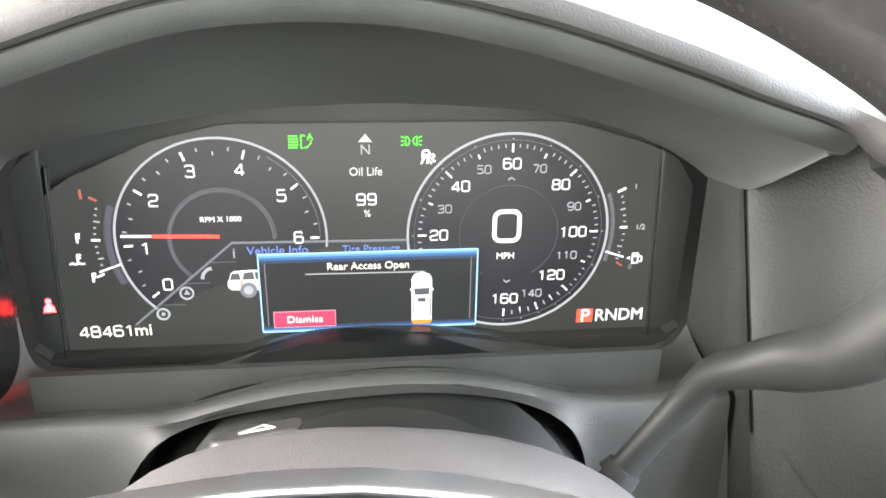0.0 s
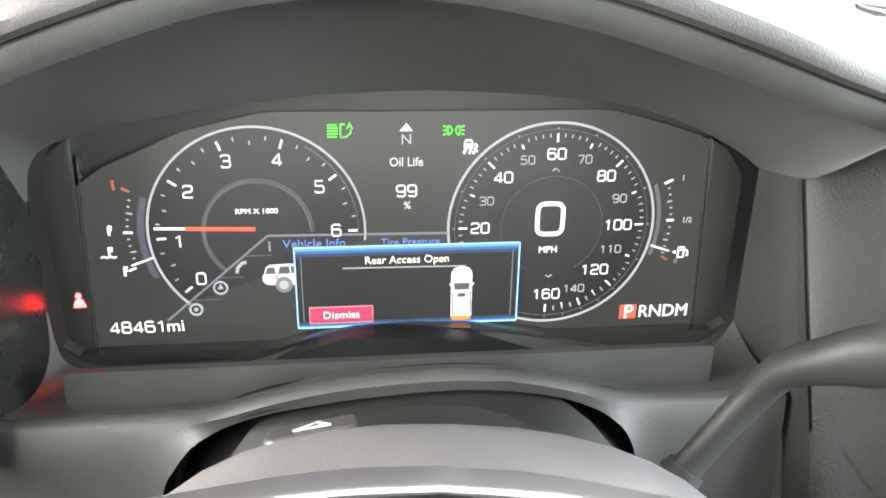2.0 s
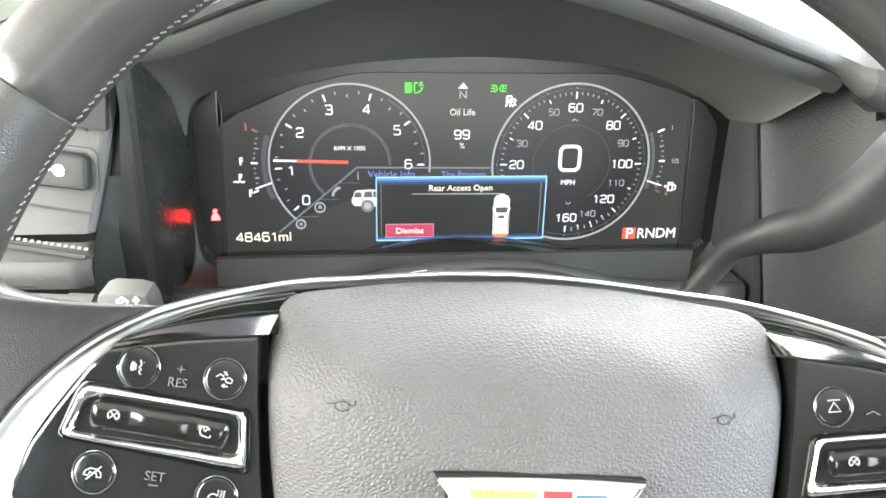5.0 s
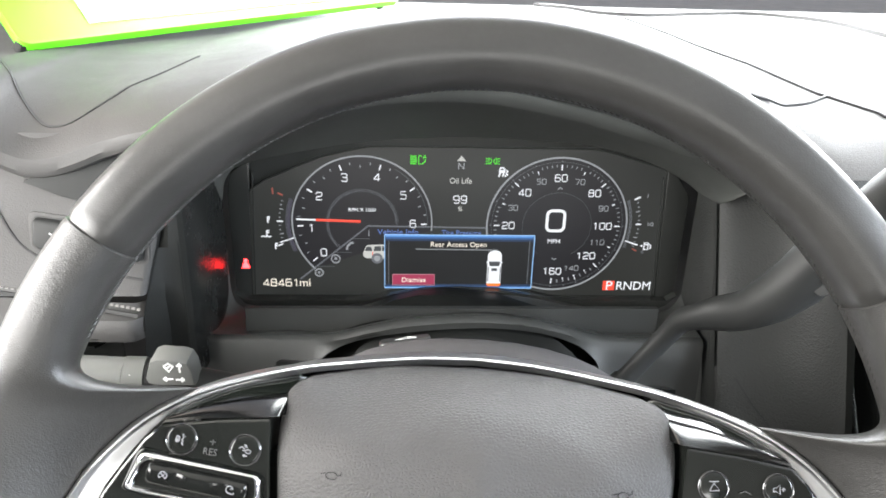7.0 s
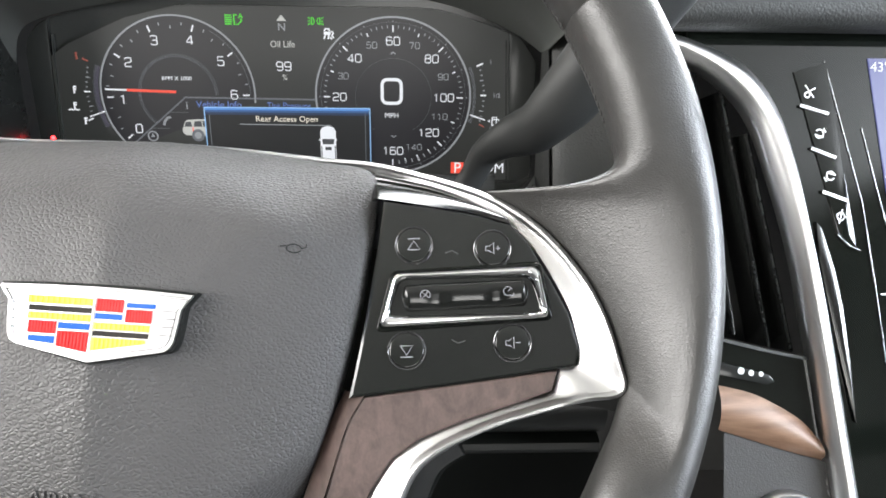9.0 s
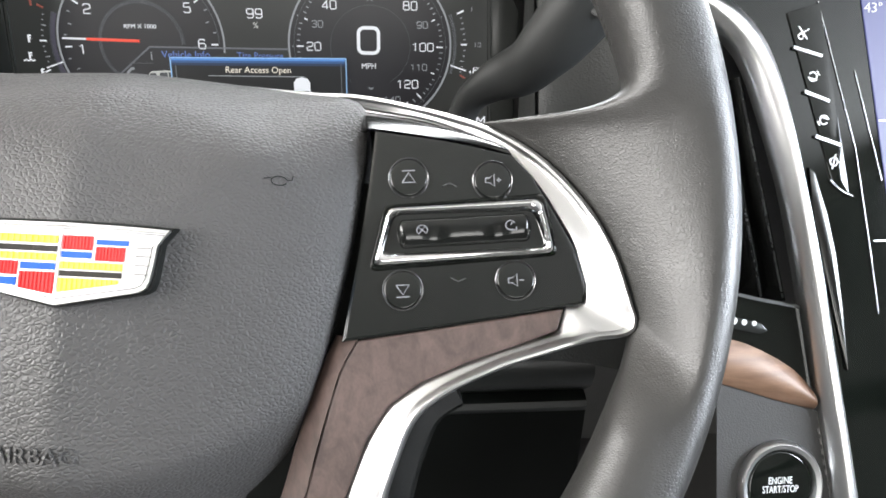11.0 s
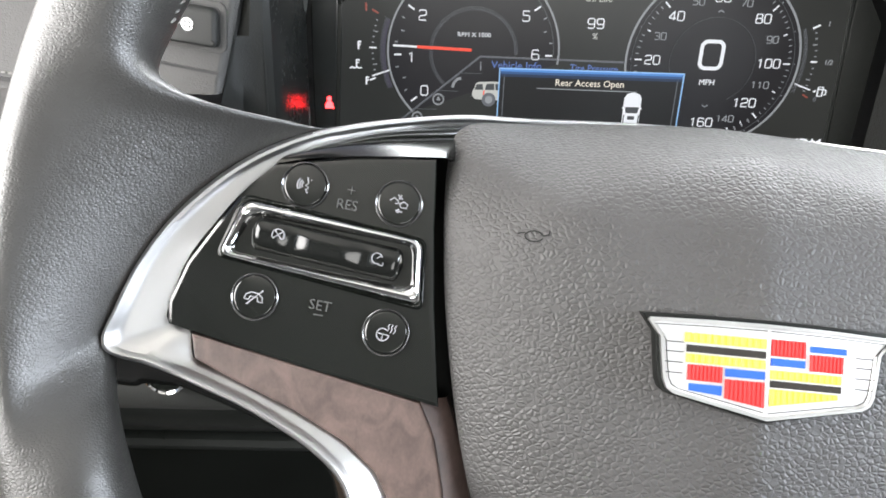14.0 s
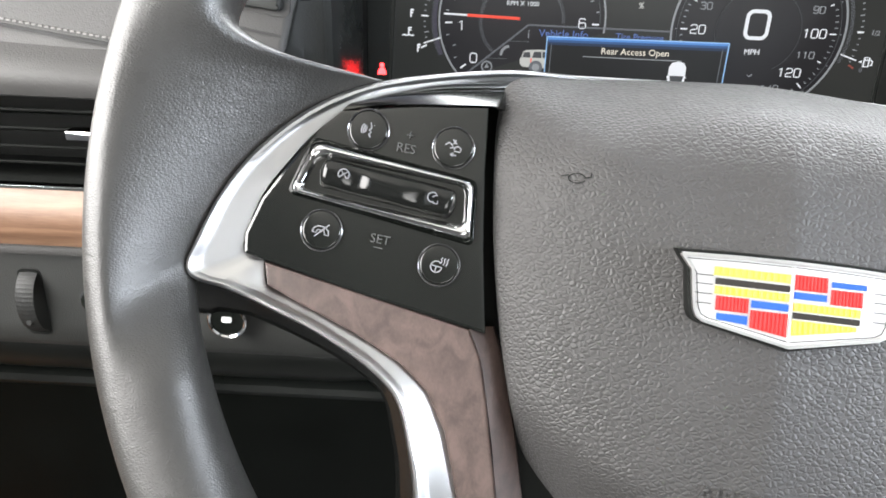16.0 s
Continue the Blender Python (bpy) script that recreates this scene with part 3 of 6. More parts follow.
def digits(body, x, z, height, wide=None, pen=0.105):
    """Square-set display figures, centred on x, z."""
    size, total = height * (1 - pen), 0.72 * len(body) + 0.26 * (len(body) - 1)
    sx = (wide - pen * height) / total if wide else size
    bm = bmesh.new()
    for k, ch in enumerate(body):
        x0 = x - total * sx / 2 + 0.98 * k * sx
        strokes([[(x0 + px * sx, z + (py - 0.5) * size) for px, py in ln] for ln in GLYPHS[ch]], pen * height, on_screen, L0, L1, into=bm)
    return bm


TX, SX, DZ = -0.0672, 0.0688, -0.0004
# tachometer
DIAL_BG = glow("dial_ground", (0.0080, 0.0074, 0.0098), 1.0)
VIOLET = glow("display_dim_violet", (0.055, 0.050, 0.075), 1.0)
tach = lit("tachometer_ring", ring_of(TX, 0.0003, 0.0476, 0.0486, -6, 226), GREY_LIT, cluster)
lit("dial_face", prism(circle(TX, 0.0003, 0.0475, 64, -6, 226), on_screen, 0.0, L0), DIAL_BG, tach)
lit("ring_glow", ring_of(TX, 0.0003, 0.0449, 0.0454, 0, 60, 40), FAINT_LIT, tach)
lit("inner_arc", ring_of(TX, 0.0003, 0.0245, 0.0250, 0, 228, 80), FAINT_LIT, tach)
bm = bmesh.new()
for k in range(96):
    tick(bm, TX, 0.0003, 228 - 2.4 * k, 0.0230, 0.0243, 0.00030)
tagged(lit("inner_arc_dots", bm, DIM_LIT, tach), kind="stuff")
bm, bs = bmesh.new(), bmesh.new()
for k in range(25):
    ang = 219 - 36.5 * k / 4
    if k % 4 == 0:
        tick(bm, TX, 0, ang, 0.0405, 0.0446, 0.0009)
    else:
        tick(bs, TX, 0, ang, 0.0428 if k % 4 != 2 else 0.0405, 0.0446 if k % 4 != 2 else 0.0424, 0.0006)
tagged(lit("main_scale", bm, WHITE_LIT, tach), kind="stuff")
tagged(lit("fine_scale", bs, GREY_LIT, tach), kind="stuff")
for k in range(7):
    ang = radians(219 - 36.5 * k)
    lit("numeral", digits(str(k), TX + 0.0350 * math.cos(ang), 0.0003 + 0.0350 * math.sin(ang) + (-0.002 if k == 1 else 0), 0.0060), WHITE_LIT, tach)
lit("writing", letters("RPM X 1000", on_screen, TX, 0.0103, 0.0024, L0, L1, 0.0185), WHITE_LIT, tach)
lit("needle", strokes([[(-0.1125, 0.0031), (-0.0990, 0.0027)]], 0.0010, on_screen, L0, 0.0009), WHITE_LIT, tach)
lit("needle_tip", strokes([[(-0.0990, 0.0027), (-0.0684, 0.0018)]], 0.0015, on_screen, L0, 0.0009), RED_LIT, tach)
# speedometer
speedo = lit("speedometer_ring", ring_of(SX, DZ, 0.0489, 0.0500), GREY_LIT, cluster)
lit("dial_face", prism(circle(SX, DZ, 0.0488, 72), on_screen, 0.0, L0), DIAL_BG, speedo)
lit("ring_glow", ring_of(SX, DZ, 0.0462, 0.0465), FAINT_LIT, speedo)
lit("inner_arc", ring_of(SX, DZ, 0.0243, 0.0245, -60, 240, 80), FAINT_LIT, speedo)
bm, bs = bmesh.new(), bmesh.new()


def mph_angle(v):
    return 180 - (v - 20) * 2.25 if v <= 120 else -45 - (v - 120) * 1.15


for v in range(10, 162, 2):
    if v > 120 and v % 5:
        continue
    ang = mph_angle(v)
    if v % 20 == 0:
        tick(bm, SX, DZ, ang, 0.0405, 0.0446, 0.0008)
    elif v % 10 == 0:
        tick(bm, SX, DZ, ang, 0.0405, 0.0428, 0.0007)
    else:
        tick(bs, SX, DZ, ang, 0.0428, 0.0446, 0.0005)
for v in range(125, 160, 5):
    tick(bs, SX, DZ, mph_angle(v), 0.0415, 0.0440, 0.0007)
for v in range(20, 161, 10):
    tick(bs, SX, DZ, mph_angle(v), 0.0467, 0.0473, 0.0006)
tagged(lit("main_scale", bm, WHITE_LIT, speedo), kind="stuff")
tagged(lit("fine_scale", bs, GREY_LIT, speedo), kind="stuff")
for v in (20, 30, 40, 50, 60, 70, 80, 90, 100, 110, 120, 140, 160):
    ang, big = radians(mph_angle(v)), v % 20 == 0 and v != 140
    r = 0.0350 - (0.0022 if v >= 100 and abs(math.sin(ang)) < 0.8 else 0) - (0 if abs(math.sin(ang)) > 0.9 else 0.0006)
    lit("numeral", digits(str(v), SX + r * math.cos(ang), DZ + r * math.sin(ang), 0.0054 if big else 0.0042), WHITE_LIT if big else GREY_LIT, speedo)
zo, zi = rounded(SX - 0.0082, -0.0052, SX + 0.0060, 0.0118, 0.0042), rounded(SX - 0.0062, -0.0032, SX + 0.0040, 0.0098, 0.0024)
lit("speed_digit", band(zo, zi, on_screen, L0, L1), WHITE_LIT, speedo)
lit("writing", letters("MPH", on_screen, SX - 0.0012, -0.0120, 0.0032, L0, L1, 0.0086), WHITE_LIT, speedo)
for z, up in ((0.0272, 1), (-0.0258, -1)):
    lit("chevron", strokes([[(SX - 0.0016, z - 0.0006 * up), (SX, z + 0.0006 * up), (SX + 0.0016, z - 0.0006 * up)]], 0.0006, on_screen, L0, L1), GREY_LIT, speedo)
# middle column
lit("compass_arrow", prism([(-0.0030, 0.0458), (0.0030, 0.0458), (0, 0.0495)], on_screen, L0, L1), SOFT_LIT)
for body, x, z, h, w, m_ in (("N", 0, 0.0423, 0.0046, None, GREY_LIT), ("Oil Life", 0, 0.0320, 0.0040, 0.0150, SOFT_LIT), ("%", 0.0003, 0.0116, 0.0034, None, SOFT_LIT), ("mi", -0.1084, -0.0452, 0.0054, 0.0075, CREAM_LIT), ("RNDM", 0.1292, -0.0466, 0.0066, 0.0250, WHITE_LIT)):
    lit("writing", letters(body, on_screen, x, z, h, L0, L1, w), m_)
lit("writing", digits("48461", -0.1252, -0.0452, 0.0060, 0.0255), CREAM_LIT)
lit("writing", digits("99", 0, 0.0184, 0.0058), WHITE_LIT)
lit("gear_box", prism([(0.1066, -0.0503), (0.1150, -0.0503), (0.1150, -0.0430), (0.1066, -0.0430)], on_screen, L0, L1), RED_LIT)
lit("writing", letters("P", on_screen, 0.1112, -0.0464, 0.0072, L1, 0.0009), WHITE_LIT)
# green and white signs at the top
hb = [[(-0.0345, 0.0488 - 0.0013 * k), (-0.0300 - (0.0004 if k in (0, 4) else 0), 0.0488 - 0.0013 * k)] for k in range(5)]
lit("headlamp_sign", strokes(hb + [[(-0.0288, 0.0492), (-0.0288, 0.0432), (-0.0262, 0.0436), (-0.0243, 0.0455), (-0.0246, 0.0468)], [(-0.0288, 0.0492), (-0.0268, 0.0489)]], 0.00062, on_screen, L0, L1), GREEN_LIT)
lit("headlamp_sign_letter", letters("A", on_screen, -0.0248, 0.0485, 0.0030, L0, L1), GREEN_LIT)
sl_ = []
for sg in (-1, 1):
    c0 = 0.0211 + sg * 0.0026
    sl_ += [[(c0, 0.0481), (c0, 0.0439)], [(c0, 0.0481), (c0 - sg * 0.0012, 0.0476), (c0 - sg * 0.0019, 0.0460), (c0 - sg * 0.0012, 0.0444), (c0, 0.0439)]]
    sl_ += [[(c0 + sg * 0.0007, 0.0460 + d), (c0 + sg * 0.0022, 0.0460 + d * 1.5)] for d in (-0.0014, 0, 0.0014)]
lit("position_lamp_sign", strokes(sl_, 0.0005, on_screen, L0, L1), GREEN_LIT)
bm = strokes([[(0.0262, 0.0400), (0.0268, 0.0414), (0.0290, 0.0414), (0.0296, 0.0400)], [(0.0258, 0.0385), (0.0300, 0.0385)], [(0.0268, 0.0378), (0.0258, 0.0352)], [(0.0290, 0.0378), (0.0284, 0.0352)], [(0.0306, 0.0400), (0.0318, 0.0388), (0.0308, 0.0374), (0.0320, 0.0360)], [(0.0298, 0.0364), (0.0306, 0.0352)]], 0.0010, on_screen, L0, L1)
prism([(0.0258, 0.0378), (0.0300, 0.0378), (0.0300, 0.0398), (0.0258, 0.0398)], on_screen, L0, L1, into=bm)
lit("driver_aid_sign", bm, WHITE_LIT)
# temperature and fuel
bm, bs = bmesh.new(), bmesh.new()
for k in range(13):
    ang = 160 + 3.1 * k
    if k not in (0, 6, 12):
        tick(bs, TX, 0, ang, 0.0560 if k % 3 else 0.0545, 0.0572, 0.0006)
tick(bm, TX, 0, 178.5, 0.0545, 0.0585, 0.0009)
strokes([[(-0.1255, -0.0168), (-0.1222, -0.0153)]], 0.0009, on_screen, L0, L1, into=bm)
for x, z in ((-0.1318, 0.0022), (-0.1275, -0.0175)):
    strokes([[(x, z - 0.0018), (x, z + 0.0026)], [(x, z + 0.0024), (x + 0.0016, z + 0.0022)], [(x, z + 0.0008), (x + 0.0014, z + 0.0007)]], 0.0009, on_screen, L0, L1, into=bm)
strokes([[(-0.1330, -0.0098), (-0.1330, -0.0052)], [(-0.1330, -0.0056), (-0.1312, -0.0056)], [(-0.1330, -0.0070), (-0.1314, -0.0070)], [(-0.1368, -0.0102), (-0.1354, -0.0096), (-0.1342, -0.0102), (-0.1326, -0.0096), (-0.1312, -0.0102), (-0.1300, -0.0097)]], 0.0008, on_screen, L0, L1, into=bm)
gauge = lit("temperature_scale", bs, GREY_LIT, cluster)
lit("temperature_marks", bm, WHITE_LIT, gauge)
lit("temperature_needle", strokes([[(-0.1242, -0.0143), (-0.1140, -0.0106)]], 0.0008, on_screen, L0, L1), WHITE_LIT, gauge)
RED_DIM = glow("display_dull_red", (0.55, 0.14, 0.10), 0.5)
lit("hot_mark", strokes([[(-0.1272, 0.0212), (-0.1274, 0.0256)], [(-0.1240, 0.0220), (-0.1206, 0.0202)]], 0.0010, on_screen, L0, L1), RED_DIM, gauge)
lit("scale_glow", ring_of(TX, 0, 0.0496, 0.0522, 160, 204, 40, L0, 0.0004), VIOLET, gauge)
bm = bmesh.new()
for k in range(48):
    tick(bm, TX, 0, 160 + 0.92 * k, 0.0505, 0.0528, 0.00030)
tagged(lit("scale_comb", bm, FAINT_LIT, gauge), kind="stuff")
bm, bs = bmesh.new(), bmesh.new()
strokes([[(0.1218, 0.0196), (0.1258, 0.0215)], [(0.1248, 0.0013), (0.1285, 0.0013)]], 0.0010, on_screen, L0, L1, into=bm)
for k in range(1, 12):
    if k != 6:
        tick(bs, SX, 0, 20.5 - 3.25 * k, 0.0575 if k % 3 else 0.0562, 0.0588, 0.0006)
strokes([[(0.1330, -0.0180), (0.1330, -0.0128), (0.1358, -0.0128), (0.1358, -0.0180), (0.1326, -0.0180)], [(0.1362, -0.0140), (0.1378, -0.0148), (0.1378, -0.0172), (0.1366, -0.0172)], [(0.1334, -0.0142), (0.1354, -0.0142)]], 0.0007, on_screen, L0, L1, into=bm)
prism([(0.1300, -0.0153), (0.1316, -0.0144), (0.1316, -0.0162)], on_screen, L0, L1, into=bm)
gauge = lit("fuel_scale", bs, GREY_LIT, cluster)
lit("fuel_marks", bm, WHITE_LIT, gauge)
bm = bmesh.new()
for k in range(42):
    tick(bm, SX, 0, 21 - 0.95 * k, 0.0512, 0.0532, 0.00030)
tagged(lit("scale_comb", bm, DIM_LIT, gauge), kind="stuff")
lit("fuel_needle", strokes([[(0.1185, -0.0114), (0.1282, -0.0146)]], 0.0008, on_screen, L0, L1), WHITE_LIT, gauge)
lit("empty_mark", strokes([[(0.1245, -0.0173), (0.1278, -0.0192)]], 0.0009, on_screen, L0, L1), RED_DIM, gauge)
for body, x, z, h in (("1", 0.1308, 0.0224, 0.0026), ("1/2", 0.1356, 0.0013, 0.0028), ("0", 0.1322, -0.0200, 0.0026)):
    lit("writing", letters(body, on_screen, x, z, h, L0, L1), GREY_LIT if body != "0" else DIM_LIT, gauge)
# menu
menu = lit("menu_frame", strokes([[(-0.1115, -0.0424), (-0.0632, -0.0016), (0.0192, -0.0024)]], 0.0010, on_screen, L0, L1), DIM_LIT, cluster)
lit("menu_lines", strokes([[(-0.0745, -0.0112), (-0.0620, -0.0112)], [(-0.0870, -0.0216), (-0.0750, -0.0216)], [(-0.1000, -0.0325), (-0.0870, -0.0325)]], 0.0004, on_screen, L0, L1), FAINT_LIT, menu)
lit("writing", letters("Vehicle Info", on_screen, -0.0425, -0.0058, 0.0040, L0, L1, 0.0285), BLUE_TEXT, menu)
lit("writing", letters("Tire Pressure", on_screen, 0.0018, -0.0062, 0.0038, L0, L1, 0.0275), BLUE_TEXT, menu)
lit("writing", letters("i", on_screen, -0.0627, -0.0068, 0.0046, L0, L1), GREY_LIT, menu)
lit("phone_sign", strokes([[(-0.0783, -0.0195), (-0.0776, -0.0168), (-0.0755, -0.0146), (-0.0735, -0.0142)]], 0.0015, on_screen, L0, L1), GREY_LIT, menu)
bm = ring_of(-0.0862, -0.0266, 0.0026, 0.0034, n=24)
prism([(-0.0875, -0.0272), (-0.0849, -0.0272), (-0.0862, -0.0246)], on_screen, L0, L1, into=bm)
lit("compass_sign", bm, GREY_LIT, menu)
bm = ring_of(-0.0982, -0.0372, 0.0023, 0.0032, n=24)
prism(circle(-0.0982, -0.0372, 0.0009, 10), on_screen, L0, L1, into=bm)
lit("disc_sign", bm, GREY_LIT, menu)
bm = prism([(-0.0668, -0.0240), (-0.0668, -0.0214), (-0.0660, -0.0200), (-0.0650, -0.0170), (-0.0636, -0.0160), (-0.0560, -0.0155), (-0.0470, -0.0158), (-0.045, -0.0165), (-0.045, -0.0262), (-0.0545, -0.0262), (-0.0650, -0.0258)], on_screen, L0, L1)
lit("vehicle_picture", bm, SOFT_LIT, menu)
for pts in ([(-0.0655, -0.0202), (-0.0645, -0.0172), (-0.0612, -0.0170), (-0.0606, -0.0202)], [(-0.0596, -0.0202), (-0.0588, -0.0168), (-0.0545, -0.0166), (-0.0541, -0.0202)], [(-0.0535, -0.0202), (-0.0538, -0.0166), (-0.0462, -0.0167), (-0.0456, -0.0202)]):
    lit("vehicle_picture_window", prism(pts, on_screen, L1, 0.0009), FAINT_LIT, menu)
lit("vehicle_picture_lamp", prism([(-0.0604, -0.0206), (-0.0598, -0.0206), (-0.0600, -0.0232), (-0.0606, -0.0232)], on_screen, L1, 0.0009), RED_LIT, menu)
lit("vehicle_picture_wheel", prism(circle(-0.0572, -0.0258, 0.0040, 20), on_screen, L1, 0.0010), DIM_LIT, menu)
lit("vehicle_picture_hub", prism(circle(-0.0572, -0.0258, 0.0022, 16), on_screen, 0.0010, 0.0012), GREY_LIT, menu)
# warning box
WB = (-0.0518, -0.0484, 0.0536, -0.0076)
POPUP_BG = glow("popup_ground", (0.010, 0.011, 0.012), 0.5)
box_ = lit("warning_box", prism([(WB[0], WB[1]), (WB[2], WB[1]), (WB[2], WB[3]), (WB[0], WB[3])], on_screen, L0, 0.0012), POPUP_BG, cluster)
P0, P1 = 0.0012, 0.0015
BLUES = [glow("popup_blue_%s" % n, c, 1.0) for n, c in (("deep", (0.012, 0.03, 0.075)), ("mid", (0.03, 0.09, 0.24)), ("bright", (0.08, 0.25, 0.62)))]
for m_, z0, z1 in ((BLUES[0], -0.0122, -0.0106), (BLUES[1], -0.0106, -0.0092), (BLUES[2], -0.0092, -0.0080), (BLUES[0], -0.0468, -0.0456), (BLUES[1], -0.0476, -0.0468), (BLUES[2], -0.0481, -0.0476)):
    lit("blue_band", prism([(WB[0] + 0.0006, z0), (WB[2] - 0.0006, z0), (WB[2] - 0.0006, z1), (WB[0] + 0.0006, z1)], on_screen, P0, P1), m_, box_)
lit("frame_line", strokes([[(WB[0], WB[1]), (WB[2], WB[1])], [(WB[2], WB[1]), (WB[2], WB[3])], [(WB[2], WB[3]), (WB[0], WB[3])], [(WB[0], WB[3]), (WB[0], WB[1])]], 0.0006, on_screen, P0, 0.0017), SKYBLUE_LIT, box_)
for x in (-0.0490, 0.0505):
    lit("inner_line", strokes([[(x, -0.045), (x, -0.011)]], 0.0005, on_screen, P0, P1), DIM_LIT, box_)
lit("title_line", strokes([[(-0.030, -0.0183), (0.028, -0.0188)]], 0.0005, on_screen, P0, P1), GREY_LIT, box_)
lit("writing", letters("Rear Access Open", on_screen, 0.0002, -0.0146, 0.0037, P0, P1, 0.0392), CREAM_LIT, box_)
lit("button", prism([(-0.0462, -0.0462), (-0.0164, -0.0462), (-0.0164, -0.0378), (-0.0462, -0.0378)], on_screen, P0, P1), PINK_LIT, box_)
lit("button_frame", strokes([[(-0.0462, -0.0462), (-0.0164, -0.0462)], [(-0.0164, -0.0462), (-0.0164, -0.0378)], [(-0.0164, -0.0378), (-0.0462, -0.0378)], [(-0.0462, -0.0378), (-0.0462, -0.0462)]], 0.0004, on_screen, P1, 0.0018), glow("display_rose", (0.75, 0.35, 0.4), 0.6), box_)
lit("writing", letters("Dismiss", on_screen, -0.0312, -0.0420, 0.0036, P1, 0.0019, 0.0170), CREAM_LIT, box_)
car = [(0.0212, -0.0455), (0.0212, -0.0225), (0.0226, -0.0200), (0.0262, -0.0190), (0.0298, -0.0200), (0.0312, -0.0225), (0.0312, -0.0455), (0.0300, -0.0466), (0.0224, -0.0466)]
lit("car_sign", prism(car, on_screen, P0, P1), WHITE_LIT, box_)
bm = prism([(0.0222, -0.0275), (0.0302, -0.0275), (0.0296, -0.0310), (0.0228, -0.0310)], on_screen, P1, 0.0018)
prism([(0.0242, -0.0328), (0.0282, -0.0328), (0.0282, -0.0348), (0.0242, -0.0348)], on_screen, P1, 0.0018, into=bm)
for x in (0.0216, 0.0303):
    prism([(x, -0.0320), (x + 0.0006, -0.0320), (x + 0.0006, -0.0430), (x, -0.0430)], on_screen, P1, 0.0018, into=bm)
lit("car_sign_glass", bm, FAINT_LIT, box_)
lit("car_sign_mirrors", strokes([[(0.0205, -0.0285), (0.0214, -0.0280)], [(0.0319, -0.0285), (0.0310, -0.0280)]], 0.0010, on_screen, P0, P1), WHITE_LIT, box_)
lit("car_sign_tail", prism([(0.0212, -0.0448), (0.0312, -0.0448), (0.0312, -0.0458), (0.0300, -0.0468), (0.0224, -0.0468), (0.0212, -0.0458)], on_screen, P1, 0.0018), ORANGE_LIT, box_)
# seat belt lamp in the side panel
bm = prism(circle(-0.1488, -0.0278, 0.0013, 14), on_screen, 0.0014, 0.0019)
prism([(-0.1514, -0.0334), (-0.1462, -0.0334), (-0.1468, -0.0306), (-0.1480, -0.0292), (-0.1496, -0.0292), (-0.1508, -0.0306)], on_screen, 0.0014, 0.0019, into=bm)
lit("seat_belt_lamp", bm, BELT_LIT, cluster)

# ---- steering wheel ----
wheel = thing("steering_wheel", on_wheel(0, 0, -0.04), "black leather steering wheel with satin metal, veneer and button panels", "steering wheel")
R_RIM, A_RIM, B_RIM = 0.1714, 0.0135, 0.0165


def squared(q):
    """Makes a round section a little square."""
    return math.copysign(abs(q) ** 0.82, q)


def rim_ring(ang, swell=1.0, n=32):
    c, s = math.cos(ang), math.sin(ang)
    out = []
    for k in range(n):
        b = 2 * math.pi * k / n
        r = R_RIM + A_RIM * swell * squared(math.cos(b))
        out.append(on_wheel(r * c, r * s, B_RIM * swell * squared(math.sin(b))))
    return out


def rim_piece(a0, a1, n, tuck=True):
    rings = []
    for i in range(n + 1):
        t = i / n
        d = min(t, 1 - t) * (a1 - a0)
        sw = 1 - 0.10 * math.exp(-(d / 0.6) ** 2) if tuck else 1
        rings.append(rim_ring(radians(a0 + (a1 - a0) * t), sw))
    return loft(rings, closed=True)


part("rim_top", rim_piece(31.5, 148.5, 90), LEATHER_TOP, wheel, "smooth black leather upper rim")
# the lower rim flares into a leather web on each side, up to the metal bow
WEB_IN = [Vector((u + 0.0010, v - 0.0012, w - 0.0014)) for u, v, w in spline([(-0.1005, 0.0386, -0.0305), (-0.1195, 0.0314, -0.0232), (-0.1340, 0.0213, -0.0175), (-0.1462, 0.0072, -0.0125), (-0.1540, -0.007, -0.0095), (-0.1588, -0.021, -0.0080), (-0.1600, -0.032, -0.0080)], 121)]


def web_weight(a):
    up, down = min(1, max(0, (a - 163.0) / 9.0)), min(1, max(0, (201 - a) / 8.0))
    return (up * up * (3 - 2 * up)) ** 1.9 * down * down * (3 - 2 * down)


